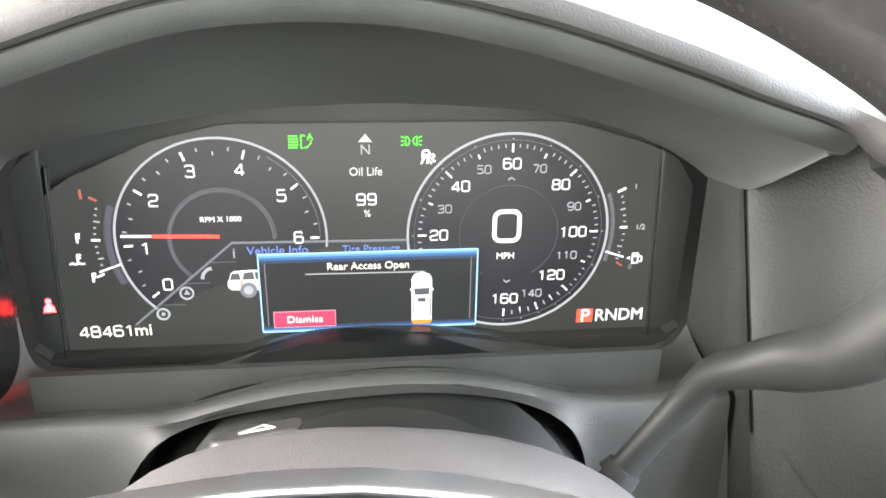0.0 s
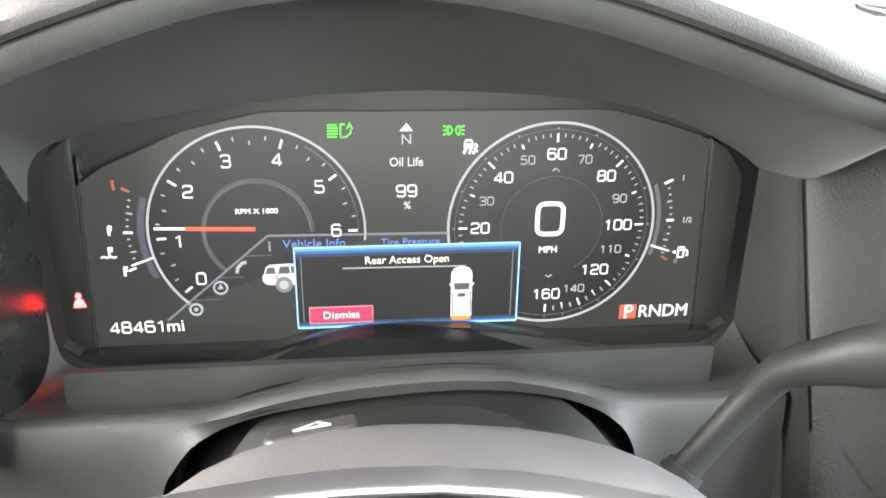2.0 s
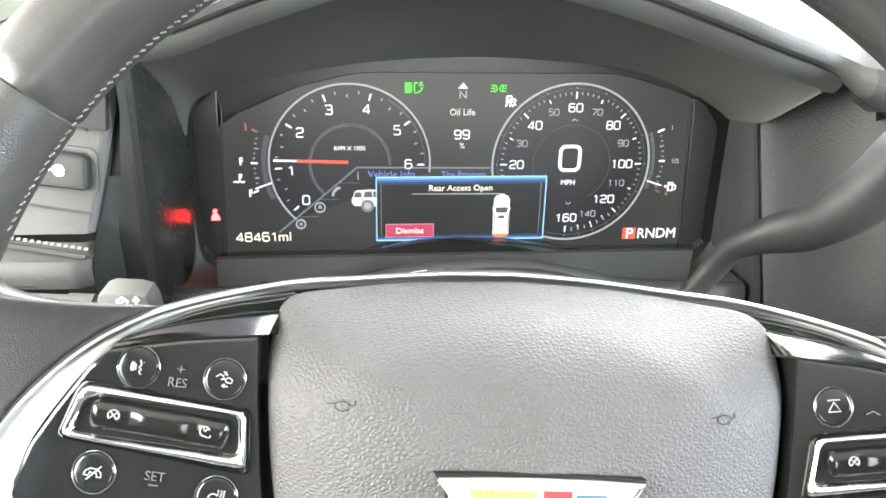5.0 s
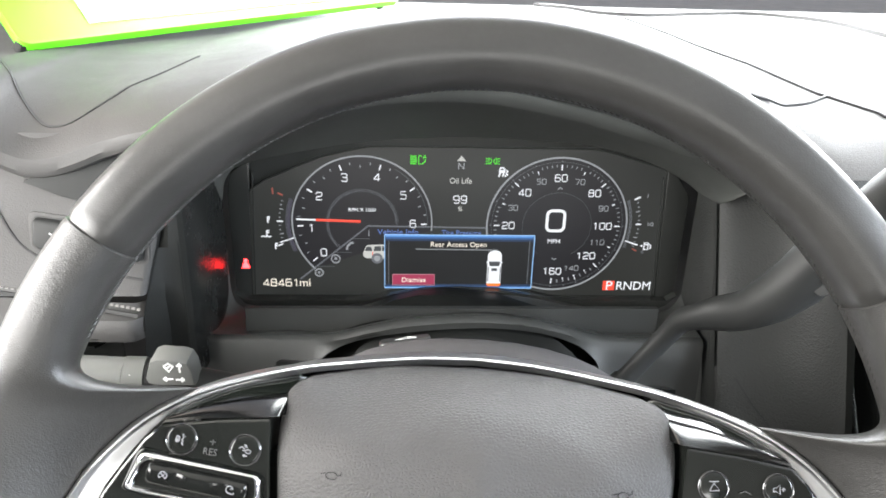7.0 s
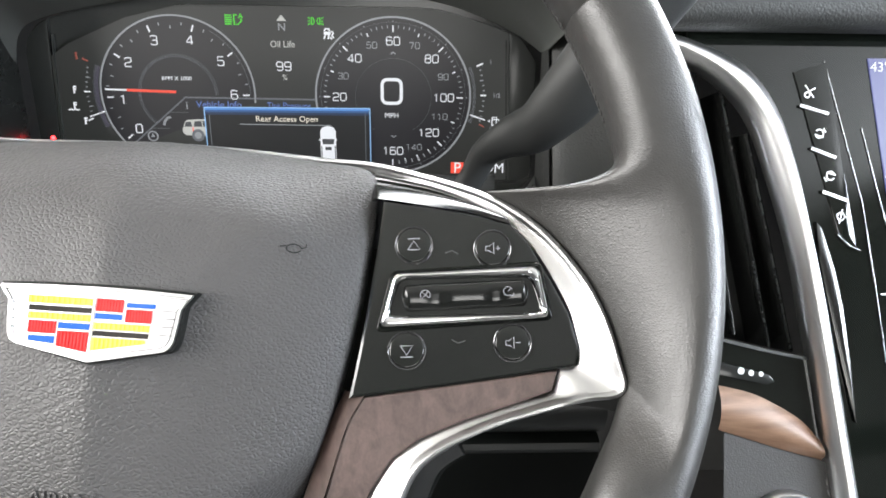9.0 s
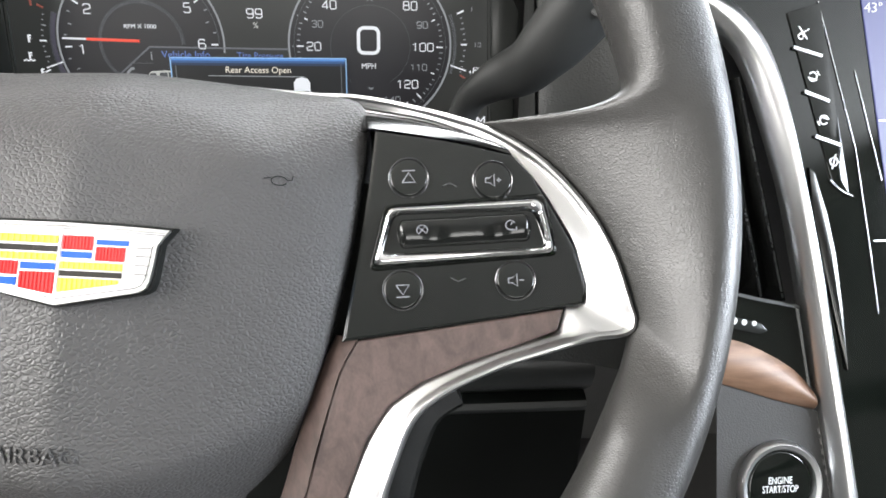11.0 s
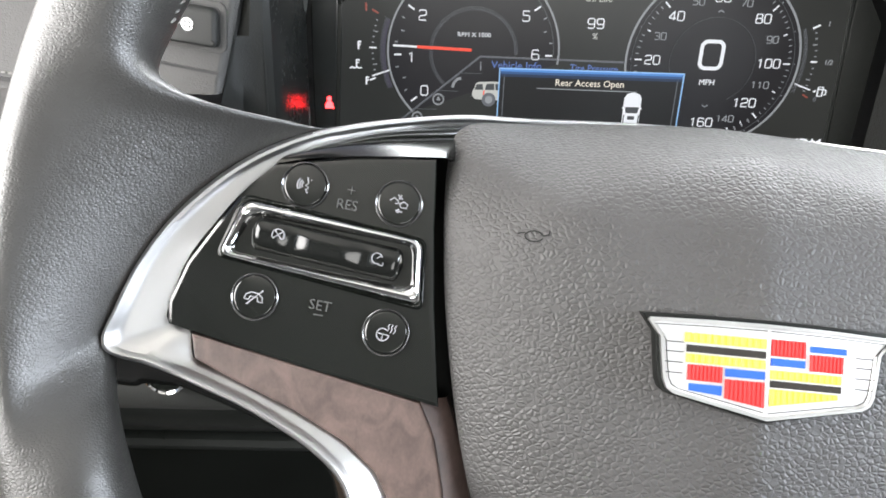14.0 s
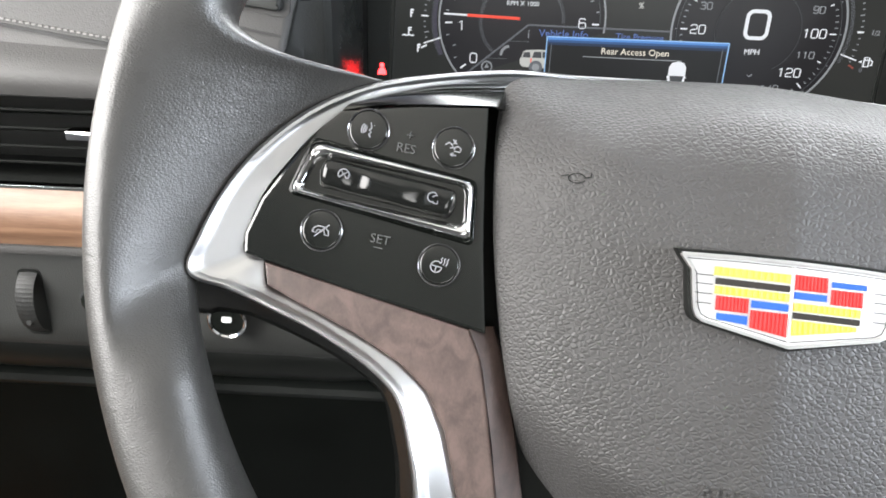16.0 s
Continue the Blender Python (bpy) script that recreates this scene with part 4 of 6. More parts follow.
def web_ring(ang, n=56):
    right = math.cos(radians(ang)) > 0
    a = 180 - ((ang + 180) % 360 - 180) if right else ang
    g = web_weight(a)
    up, down = min(1, max(0, (a - 156.0) / 18.0)), min(1, max(0, (226.0 - a) / 36.0))
    wide = up * up * (3 - 2 * up) * down * down * (3 - 2 * down)
    k_ = 119.999 * min(1, max(0, (a - 169.0) / 28.0))
    goal = WEB_IN[int(k_)].lerp(WEB_IN[int(k_) + 1], k_ - int(k_))
    c, s = math.cos(radians(a)), math.sin(radians(a))
    out = []
    for k in range(n):
        b = 2 * math.pi * k / n
        crown = 0.0045 * wide
        r = R_RIM + crown + (A_RIM - (crown if math.cos(b) > 0 else -crown)) * squared(math.cos(b))
        tall = B_RIM * (1 - 0.30 * wide) if math.sin(b) >= 0 else B_RIM
        p = Vector((r * c, r * s, tall * squared(math.sin(b))))
        if math.cos(b) < 0 and g > 0:
            front = math.sin(b) >= 0
            t = (b - math.pi / 2) / (math.pi / 2) if front else (3 * math.pi / 2 - b) / (math.pi / 2)
            top = Vector(((R_RIM + crown) * c, (R_RIM + crown) * s, 0))
            q = top.lerp(goal, t)
            q.z = (tall if front else -B_RIM) * (1 - t ** 1.25) + (goal.z - (0 if front else 0.010) * min(1, (1 - t) * 8)) * t ** 1.25
            p = p.lerp(q, g)
        out.append(on_wheel(-p.x if right else p.x, p.y, p.z))
    return out


turns = list(np.linspace(148.5, 157, 8)) + list(np.linspace(157.5, 202.5, 151)) + list(np.linspace(204, 336, 90)) + list(np.linspace(337.5, 382.5, 151)) + list(np.linspace(383, 391.5, 8))
rings = [web_ring(a) for a in turns]
part("rim_lower", loft(rings, closed=True), LEATHER_RIM, wheel, "black leather lower rim flaring into the spokes", smooth=80)


PAD = [(0, 0.0470), (0.035, 0.0455), (0.060, 0.0420), (0.0705, 0.0400), (0.0752, 0.0370), (0.0770, 0.0325), (0.0776, 0.024), (0.0774, 0.016), (0.0766, 0.006), (0.0745, -0.012), (0.070, -0.036), (0.0635, -0.060), (0.056, -0.080), (0.046, -0.098), (0.030, -0.110), (0.0, -0.114)]
half = spline(PAD, 90)
pad_out = [tuple(p) for p in half] + [(-u, v) for u, v in half[-2:0:-1]]
CU, CV = 0.0, -0.022


def pad_w(u, v, s):
    """The pad's height: rounded at its edge, rolled back at the top, folded below the badge, with a faint ridge down the middle."""
    w = -0.014 + 0.019 * (1 - s ** 2.6) ** 0.75
    fold = -0.078 + 6.0 * u * u
    w -= 0.34 * ((fold - v) + math.sqrt((fold - v) ** 2 + 0.0012 ** 2))
    if v > 0.006:
        w -= 0.0165 * min(1.0, (v - 0.006) / 0.040) ** 1.9
    crease = 0.033 - 7.0 * u * u
    w -= 0.27 * math.exp(-(u / 0.058) ** 4) * ((v - crease) + math.sqrt((v - crease) ** 2 + 0.002 ** 2))
    return w - 0.0040 * (1 - math.exp(-(math.sqrt(u * u + 0.0022 ** 2) - 0.0022) / 0.021)) * (1 - s ** 4)


rings = [[on_wheel(u, v, -0.055) for u, v in pad_out], [on_wheel(u, v, pad_w(u, v, 1.0) - 0.005) for u, v in pad_out]]
for s in [1.0, 0.985, 0.96, 0.92] + [0.88 - 0.04 * i for i in range(22)] + [0.0]:
    rings.append([on_wheel(CU + (u - CU) * s, CV + (v - CV) * s, pad_w(CU + (u - CU) * s, CV + (v - CV) * s, s)) for u, v in pad_out])
pad = part("airbag_pad", loft(rings, closed=True), LEATHER_PAD, wheel, "grained dark grey airbag cover", smooth=50)

# one piece of satin metal: up the lower leg, round the corner, over the bow and down again; (outer edge, inner edge)
TRIM_PAIRS = [
    ((-0.082, -0.150, -0.021), (-0.066, -0.138, -0.0235)), ((-0.086, -0.110, -0.0150), (-0.0715, -0.112, -0.0180)), ((-0.089, -0.085, -0.0120), (-0.077, -0.085, -0.0150)),
    ((-0.092, -0.072, -0.0108), (-0.0825, -0.066, -0.0136)), ((-0.097, -0.0585, -0.0100), (-0.089, -0.0545, -0.0128)), ((-0.106, -0.0503, -0.0095), (-0.100, -0.0462, -0.0124)),
    ((-0.121, -0.0425, -0.0092), (-0.1165, -0.0386, -0.0122)), ((-0.132, -0.0384, -0.0090), (-0.128, -0.0342, -0.0121)), ((-0.140, -0.0356, -0.0088), (-0.1365, -0.0313, -0.0121)),
    ((-0.145, -0.0340, -0.0085), (-0.1384, -0.0290, -0.0120)), ((-0.150, -0.0327, -0.0080), (-0.1398, -0.0236, -0.0118)), ((-0.1555, -0.0317, -0.0072), (-0.1430, -0.0228, -0.0112)),
    ((-0.1590, -0.0300, -0.0066), (-0.1448, -0.0222, -0.0106)), ((-0.1598, -0.0265, -0.0062), (-0.1452, -0.0212, -0.0103)), ((-0.1582, -0.021, -0.0065), (-0.1453, -0.0185, -0.0101)),
    ((-0.1535, -0.007, -0.0080), (-0.1420, -0.006, -0.0104)), ((-0.1458, 0.0072, -0.0110), (-0.1365, 0.004, -0.0116)), ((-0.1335, 0.0213, -0.0160), (-0.1285, 0.0160, -0.0150)),
    ((-0.1195, 0.0312, -0.0220), (-0.1170, 0.0266, -0.0205)), ((-0.1015, 0.0382, -0.0292), (-0.1005, 0.0340, -0.0280)), ((-0.0755, 0.0446, -0.0378), (-0.0760, 0.0406, -0.0372)),
    ((-0.055, 0.0475, -0.0475), (-0.055, 0.0435, -0.0470)), ((-0.026, 0.0508, -0.0558), (-0.026, 0.0466, -0.0553)), ((0, 0.0520, -0.0585), (0, 0.0477, -0.0580))]
bo, bi = [tuple(p) for p in spline([a for a, b in TRIM_PAIRS], 160)], [tuple(p) for p in spline([b for a, b in TRIM_PAIRS], 160)]
bo, bi = bo + [(-u, v, w) for u, v, w in bo[-2::-1]], bi + [(-u, v, w) for u, v, w in bi[-2::-1]]
rings = []
for a, b in zip(bo, bi):
    a, b = Vector(a), Vector(b)
    lip = min(0.62, 0.0036 / (a - b).length)
    fall = 0.10 * max(0.0, (a - b).length - 0.008)
    mid = lambda t, h: on_wheel(*(a + (b - a) * t + Vector((0, 0, h))))
    rings.append([mid(0.0, -0.020), mid(0.0, -0.0030), mid(lip * 0.10, -0.0010), mid(lip * 0.30, 0.0006), mid(lip * 0.55, 0.0012), mid(lip * 0.80, 0.0009), mid(lip, -0.0002), mid(lip + (1 - lip) * 0.2, -0.0006 - fall * 0.2), mid(lip + (1 - lip) * 0.6, -0.0008 - fall * 0.6), mid(1.0, -0.0014 - fall), mid(1.0, -0.015)])
part("spoke_trim", loft(rings), SATIN, wheel, "satin metal spoke trim", smooth=38)

LEG_OUT = [(-0.1595, -0.0295), (-0.151, -0.0318), (-0.143, -0.0345), (-0.121, -0.0425), (-0.106, -0.0503), (-0.097, -0.0585), (-0.092, -0.072), (-0.089, -0.085), (-0.086, -0.11), (-0.082, -0.150)]
WOOD = [(-0.1388, -0.0240), (-0.1372, -0.0305), (-0.127, -0.0348), (-0.111, -0.0410), (-0.0972, -0.0478), (-0.0884, -0.0550), (-0.0824, -0.0655), (-0.0764, -0.0855), (-0.066, -0.132), (-0.0560, -0.126), (-0.0655, -0.083), (-0.0718, -0.0540), (-0.0745, -0.0440), (-0.0785, -0.0362)]
PANEL = [(-0.1448, -0.0222), (-0.1452, -0.0165), (-0.1415, -0.006), (-0.1355, 0.0038), (-0.1275, 0.0155), (-0.1215, 0.0212), (-0.100, 0.0245), (-0.0803, 0.0262), (-0.0793, 0.009), (-0.0773, -0.012), (-0.0740, -0.0368), (-0.1110, -0.0297)]
for side in (-1, 1):
    flip = (lambda pts: [(-side * u, v) for u, v in pts])
    lo = flip(spline([(-0.176, -0.0290), (-0.167, -0.0295)] + LEG_OUT, 50))
    back = []
    for i, (a, b) in enumerate(lo):
        p, q = lo[max(0, i - 1)], lo[min(49, i + 1)]
        d = Vector((q[0] - p[0], q[1] - p[1])).normalized()
        nx, nz = (d.y, -d.x) if d.x * -side > 0 else (-d.y, d.x)
        if nx * a < 0 and i > 25:
            nx, nz = -nx, -nz
        t = i / 49
        far = 0.0095 + 0.0050 * math.exp(-((t - 0.12) / 0.16) ** 2)
        back.append([on_wheel(a, b, -0.0245 - 0.012 * t * t), on_wheel(a + nx * far * 0.7, b + nz * far * 0.7, -0.031 - 0.012 * t * t), on_wheel(a + nx * far, b + nz * far, -0.040 - 0.012 * t * t), on_wheel(a + nx * far * 0.6, b + nz * far * 0.6, -0.058), on_wheel(a * 0.93, b * 0.98 + 0.012, -0.058)])
    part("spoke_back", loft(back), SPOKE_BLACK, wheel, "black moulded spoke underside", smooth=50)
    part("veneer_inlay", prism(flip(WOOD), lambda u, v, w: on_wheel(u, v, w - 0.012 * max(0, (-0.03 - v) / 0.1) ** 2), -0.03, -0.0118, 0.0008), WOOD_L, wheel, "reddish brown open-pored wood inlay", smooth=14)
    part("veneer_facet", loft([[on_wheel(-side * u, v, w) for u, v, w in row] for row in zip(*[[(u, v, w - 0.012 * max(0, (-0.03 - v) / 0.1) ** 2) for u, v in spline(line, 14)] for line, w in (([(-0.0790, -0.0352), (-0.0745, -0.0440), (-0.0718, -0.0540), (-0.0685, -0.0680), (-0.0655, -0.0830), (-0.0560, -0.1260)], -0.0114), ([(-0.0722, -0.0350), (-0.0685, -0.0440), (-0.0655, -0.0540), (-0.0618, -0.0680), (-0.0583, -0.0830), (-0.0480, -0.1200)], -0.0180), ([(-0.0700, -0.0350), (-0.0663, -0.0440), (-0.0633, -0.0540), (-0.0596, -0.0680), (-0.0561, -0.0830), (-0.0460, -0.1180)], -0.0300))])]), WOOD_L, wheel, "reddish brown wood edge beside the pad", smooth=20)
    part("button_panel", prism(flip(PANEL), on_wheel, -0.03, -0.0112, 0.0010), PANEL_BLACK, wheel, "glossy black button panel", smooth=12)
    # added near-black sheets stand in for shade in the gap round the pad
    part("gap_shade", prism(flip([(-0.084, 0.012), (-0.068, 0.012), (-0.060, -0.03), (-0.040, -0.118), (-0.066, -0.132), (-0.076, -0.085), (-0.078, -0.03)]), on_wheel, -0.045, -0.0225), SHADE_BLACK, wheel, smooth=0)
    part("gap_shade", prism(flip([(-0.088, 0.044), (-0.055, 0.044), (-0.055, 0.0100), (-0.088, 0.0100)]), on_wheel, -0.065, -0.0520), SHADE_BLACK, wheel, smooth=0)

# hub body behind the pad
part("hub_back", prism([(u * 1.0, v * 0.98) for u, v in pad_out], on_wheel, -0.075, -0.054), BOOT, wheel)

# ---- buttons, rockers, badge and lettering on the wheel ----
panels = [ob for ob in wheel.children if ob.name.startswith("button_panel")]
left_panel, right_panel = panels[0], panels[1]
W0, W1 = -0.0114, -0.0108


def drawn(lines, at, size, turn=0.0):
    c, s = math.cos(radians(turn)), math.sin(radians(turn))
    return [[(at[0] + size * (x * c - y * s), at[1] + size * (x * s + y * c)) for x, y in ln] for ln in lines]


def arc(cx, cy, r, a0, a1, n=9):
    return [(cx + r * math.cos(radians(a0 + (a1 - a0) * i / (n - 1))), cy + r * math.sin(radians(a0 + (a1 - a0) * i / (n - 1)))) for i in range(n)]


VOICE = [[(0.1, 0.9), (0.35, 0.3), (0.1, 0.0), (0.45, -0.2), (0.2, -0.45), (0.5, -0.8)], [(0.55, 0.7), (0.6, 0.6)], arc(0.2, 0, 0.5, 140, 220), arc(0.2, 0, 0.75, 140, 220), arc(0.2, 0, 1.0, 145, 215)]
DISTANCE = [[(-1, 0.1), (-0.6, 0.5), (-0.2, 0.3), (0, 0), (-0.4, -0.1)], [(0.1, 0.0), (0.5, 0.3), (0.95, 0.1), (0.9, -0.3), (0.3, -0.35), (0.1, 0.0)], [(-0.3, 0.9), (0.3, 0.5)], [(0.1, 0.95), (-0.1, 0.45)], [(0.6, -0.8), (-0.1, -0.8)], [(0.2, -0.55), (-0.15, -0.8), (0.2, -1.0)]]
PHONE = [[(-1, -0.4), (-0.9, 0.1), (-0.4, 0.45), (0.4, 0.45), (0.9, 0.1), (1, -0.4), (0.5, -0.4), (0.4, 0), (-0.4, 0), (-0.5, -0.4), (-1, -0.4)], [(-0.6, -0.9), (0.8, 0.9)]]
HEAT = [arc(-0.25, -0.25, 0.65, 60, 370, 18), [(-0.9, -0.2), (0.35, -0.2)], [(-0.25, -0.2), (-0.25, -0.85)], [(0.1, 0.2), (0.25, 0.5), (0.1, 0.75), (0.25, 1.0)], [(0.45, 0.1), (0.6, 0.45), (0.45, 0.7), (0.6, 1.0)], [(0.8, 0.1), (0.95, 0.45), (0.8, 0.7), (0.95, 1.0)]]
UP = [[(-0.8, -0.6), (0.8, -0.6), (0, 0.6), (-0.8, -0.6)], [(-0.8, 0.85), (0.8, 0.85)]]
DOWN = [[(-0.8, 0.6), (0.8, 0.6), (0, -0.6), (-0.8, 0.6)], [(-0.8, -0.85), (0.8, -0.85)]]
LOUD = [[(-0.9, 0.3), (-0.45, 0.3), (0.15, 0.75), (0.15, -0.75), (-0.45, -0.3), (-0.9, -0.3), (-0.9, 0.3)]]
PLUS, MINUS = [[(0.4, 0), (1, 0)], [(0.7, 0.3), (0.7, -0.3)]], [[(0.4, 0), (1, 0)]]
for panel, at, icon, tilt in ((left_panel, (-0.1132, 0.0163), VOICE, -10), (left_panel, (-0.0888, 0.0138), DISTANCE, -10), (left_panel, (-0.1232, -0.0133), PHONE, -10), (left_panel, (-0.0890, -0.0192), HEAT, -10), (right_panel, (0.0910, 0.0124), UP, 5), (right_panel, (0.1160, 0.0130), LOUD + PLUS, 5), (right_panel, (0.0910, -0.0208), DOWN, 5), (right_panel, (0.1240, -0.0163), LOUD + MINUS, 5)):
    part("button_ring", band(circle(*at, 0.00610, 40), circle(*at, 0.00565, 40), on_wheel, W0 - 0.001, W1 + 0.0001, crown=0.0002), BTN_RING, panel)
    part("button", prism(circle(*at, 0.0055, 40), on_wheel, W0 - 0.001, W1 + 0.0003, 0.0006, 3), PANEL_BLACK, panel, "round glossy black button")
    part("button_sign", strokes(drawn(icon, at, 0.0024, tilt), 0.00035, on_wheel, W1 + 0.0002, W1 + 0.00055), BTN_ICON, panel, smooth=0)
for panel, quad, ps, signs in (
        (left_panel, [(-0.1272, 0.0103), (-0.0825, 0.0044), (-0.0818, -0.0103), (-0.1325, -0.0030)], (0.0012, 0.0), -1),
        (right_panel, [(0.0858, 0.0025), (0.1302, 0.0074), (0.1345, -0.0072), (0.0826, -0.0132)], (0.0, 0.0), 1)):
    cx, cz = sum(p[0] for p in quad) / 4, sum(p[1] for p in quad) / 4

    def soft(shrink, r=0.18, n=6):
        pts = [Vector((cx + (x - cx) * (1 - shrink / 0.024), cz + (z - cz) * (1 - shrink / 0.0066))) for x, z in quad]
        out = []
        for i in range(4):
            p, a, b = pts[i], pts[i - 1], pts[(i + 1) % 4]
            d = 0.0026
            s, e = p + (a - p).normalized() * d, p + (b - p).normalized() * d
            for k in range(n + 1):
                t = k / n
                out.append(tuple(s * (1 - t) ** 2 + p * 2 * t * (1 - t) + e * t * t))
        return out

    o0, o1, o2, o3 = soft(-0.0008), soft(0.0004), soft(0.0018), soft(0.0024)
    oh = soft(-0.0003)
    rings = [[on_wheel(*p, W0 - 0.001) for p in o0], [on_wheel(*p, W1 + 0.0006) for p in o0], [on_wheel(*p, W1 + 0.0015) for p in oh], [on_wheel(*p, W1 + 0.0019) for p in o1], [on_wheel(*p, W1 + 0.0012) for p in soft(0.0012)], [on_wheel(*p, W1 - 0.0004) for p in o2], [on_wheel(*p, W0 - 0.0030) for p in o3]]
    part("rocker_bezel", loft(rings, closed=True), CHROME, panel, "bright chrome rocker bezel", smooth=50)
    part("bezel_surround", band(soft(-0.0017), soft(-0.0008), on_wheel, W0 - 0.001, W1 + 0.0002, crown=0.0006), PIANO, panel, smooth=60)
    # the rocker: a glossy black bar with two thumb hollows
    part("rocker_well", prism(soft(0.0022), on_wheel, W0 - 0.0035, W0 - 0.0028), PIANO, panel)
    ax_ = Vector((quad[1][0] + quad[2][0] - quad[0][0] - quad[3][0], quad[1][1] + quad[2][1] - quad[0][1] - quad[3][1])) / 2
    half_len, dirn = ax_.length / 2 - 0.0040, ax_.normalized()
    nor = Vector((-dirn.y, dirn.x))
    rings = []
    for i in range(41):
        s = i / 40
        along = (2 * s - 1) * half_len
        endr = min(1, max(0.02, min(s, 1 - s) / 0.04)) ** 0.5
        dip = 0.0008 * (math.exp(-((s - 0.28) / 0.08) ** 2) + math.exp(-((s - 0.74) / 0.08) ** 2))
        ring = []
        for k in range(13):
            q = -1 + 2 * k / 12
            h = (1 - abs(q) ** 3) ** 0.5 * 0.0040 * endr - dip * (1 - q * q) + 0.0008 * q
            p = Vector((cx, cz)) + dirn * along + nor * (q * 0.0047 * endr)
            ring.append(on_wheel(p.x, p.y, W0 - 0.0012 + h))
        rings.append(ring)
    part("rocker", loft(rings), ROCKER, panel, "glossy black rocker with thumb hollows", smooth=60)
    for s_, ic in ((-0.62, [arc(0, 0, 0.9, -30, 210, 12), [(-0.7, 0.7), (0.7, -0.6)], [(-0.7, -0.6), (0.7, 0.7)]]), (0.66, [arc(0, 0, 0.8, 20, 300, 14), [(0, 0), (0.5, 0.5)], [(0.3, -0.9), (1.0, -0.9), (1.0, -0.4)]])):
        p = Vector((cx, cz)) + dirn * (half_len * s_) + nor * 0.0008
        part("rocker_sign", strokes(drawn(ic, (p.x, p.y), 0.0017, -8 * -signs), 0.00028, on_wheel, W1 + 0.0014, W1 + 0.0027), BTN_ICON, panel, smooth=0)


def on_left(u, v, w):
    c, s = math.cos(radians(-5)), math.sin(radians(-5))
    return on_wheel(-0.104 + u * c - v * s, u * s + v * c, w)


part("writing", letters("RES", on_left, 0.0010, 0.0125, 0.0026, W1 - 0.0001, W1 + 0.0002, 0.0052), ICON_DIM, left_panel, smooth=0)
part("writing", letters("SET", on_left, -0.0010, -0.0140, 0.0026, W1 - 0.0001, W1 + 0.0002, 0.0056), ICON_DIM, left_panel, smooth=0)
part("sign", strokes([[(0.0003, 0.0163), (0.0025, 0.0163)], [(0.0014, 0.0174), (0.0014, 0.0152)]], 0.0003, on_left, W1 - 0.0001, W1 + 0.0002), ICON_DIM, left_panel, smooth=0)
part("sign", strokes([[(-0.0024, -0.0165), (0.0002, -0.0165)]], 0.0003, on_left, W1 - 0.0001, W1 + 0.0002), ICON_DIM, left_panel, smooth=0)
for x, z, up in ((0.1032, 0.0110, 1), (0.1070, -0.0170, -1)):
    part("sign", strokes([[(x - 0.0022, z - 0.0005 * up), (x, z + 0.0005 * up), (x + 0.0022, z - 0.0005 * up)]], 0.00035, on_wheel, W1 - 0.0001, W1 + 0.0002), ICON_DIM, right_panel, smooth=0)

# bright strips over the panels
for side in (-1, 1):
    lowc = spline([(-0.1215, 0.0215, -0.0122), (-0.110, 0.0240, -0.0118), (-0.095, 0.0256, -0.0116), (-0.0800, 0.0268, -0.0118), (-0.0770, 0.0270, -0.0150), (-0.0750, 0.0270, -0.0200)], 24)
    upc = spline([(-0.1180, 0.0262, -0.0200), (-0.1075, 0.0312, -0.0242), (-0.0940, 0.0362, -0.0300), (-0.0762, 0.0404, -0.0372), (-0.0735, 0.0406, -0.0395), (-0.0715, 0.0406, -0.0420)], 24)
    for nm, t0, t1, m_, lb_ in (("panel_top_strip", 0.0, 0.55, SHOULDER, "glossy dark shoulder over the buttons"), ("panel_top_gloss", 0.58, 1.0, PIANO, "glossy black strip under the trim bow")):
        part(nm, loft([[on_wheel(-side * (a + (c - a) * t), b + (d - b) * t, p + (q - p) * t + 0.0025 * math.sin(math.pi * t) + dw) for t, dw in [(t0, -0.004)] + [(t0 + (t1 - t0) * k / 4, 0.0) for k in range(5)] + [(t1, -0.004)]] for (a, b, p), (c, d, q) in zip(lowc, upc)]), m_, wheel, lb_, smooth=50)


def pad_surface(u, v):
    """The pad's height over the wheel's plane."""
    d = np.array(pad_out) - (CU, CV)
    th = math.atan2(v - CV, u - CU)
    k = int(np.argmin(np.abs(np.angle(np.exp(1j * (np.arctan2(d[:, 1], d[:, 0]) - th))))))
    s = min(1, math.hypot(u - CU, v - CV) / math.hypot(*d[k]))
    return pad_w(u, v, s)


def on_pad(u, v, w):
    return on_wheel(u, v, pad_surface(u, v) + w)


BE = 0.0056


def on_badge(u, v, w):
    return on_wheel(u + 0.0004, v, BE - 0.0007 + 0.10 * (v + 0.019) * -0.6 + w)


SHIELD = [(-0.0278, -0.0088), (-0.014, -0.0083), (0.0, -0.0081), (0.014, -0.0083), (0.0278, -0.0088), (0.0248, -0.0126), (0.0242, -0.0180), (0.0236, -0.0222), (0.0228, -0.0240), (0.0212, -0.0250), (0.0, -0.0292), (-0.0212, -0.0250), (-0.0228, -0.0240), (-0.0236, -0.0222), (-0.0242, -0.0180), (-0.0248, -0.0126)]
badge = part("badge_backing", prism([(u * 1.045, -0.0188 + (v + 0.0188) * 1.12) for u, v in SHIELD], on_badge, -0.004, 0.0006, 0.0003), BOOT, wheel, "black surround of the badge")
part("badge_shield", prism(SHIELD, on_badge, -0.001, 0.0020, 0.0008, 2), SILVER, badge, "silver shield-shaped badge", smooth=12)


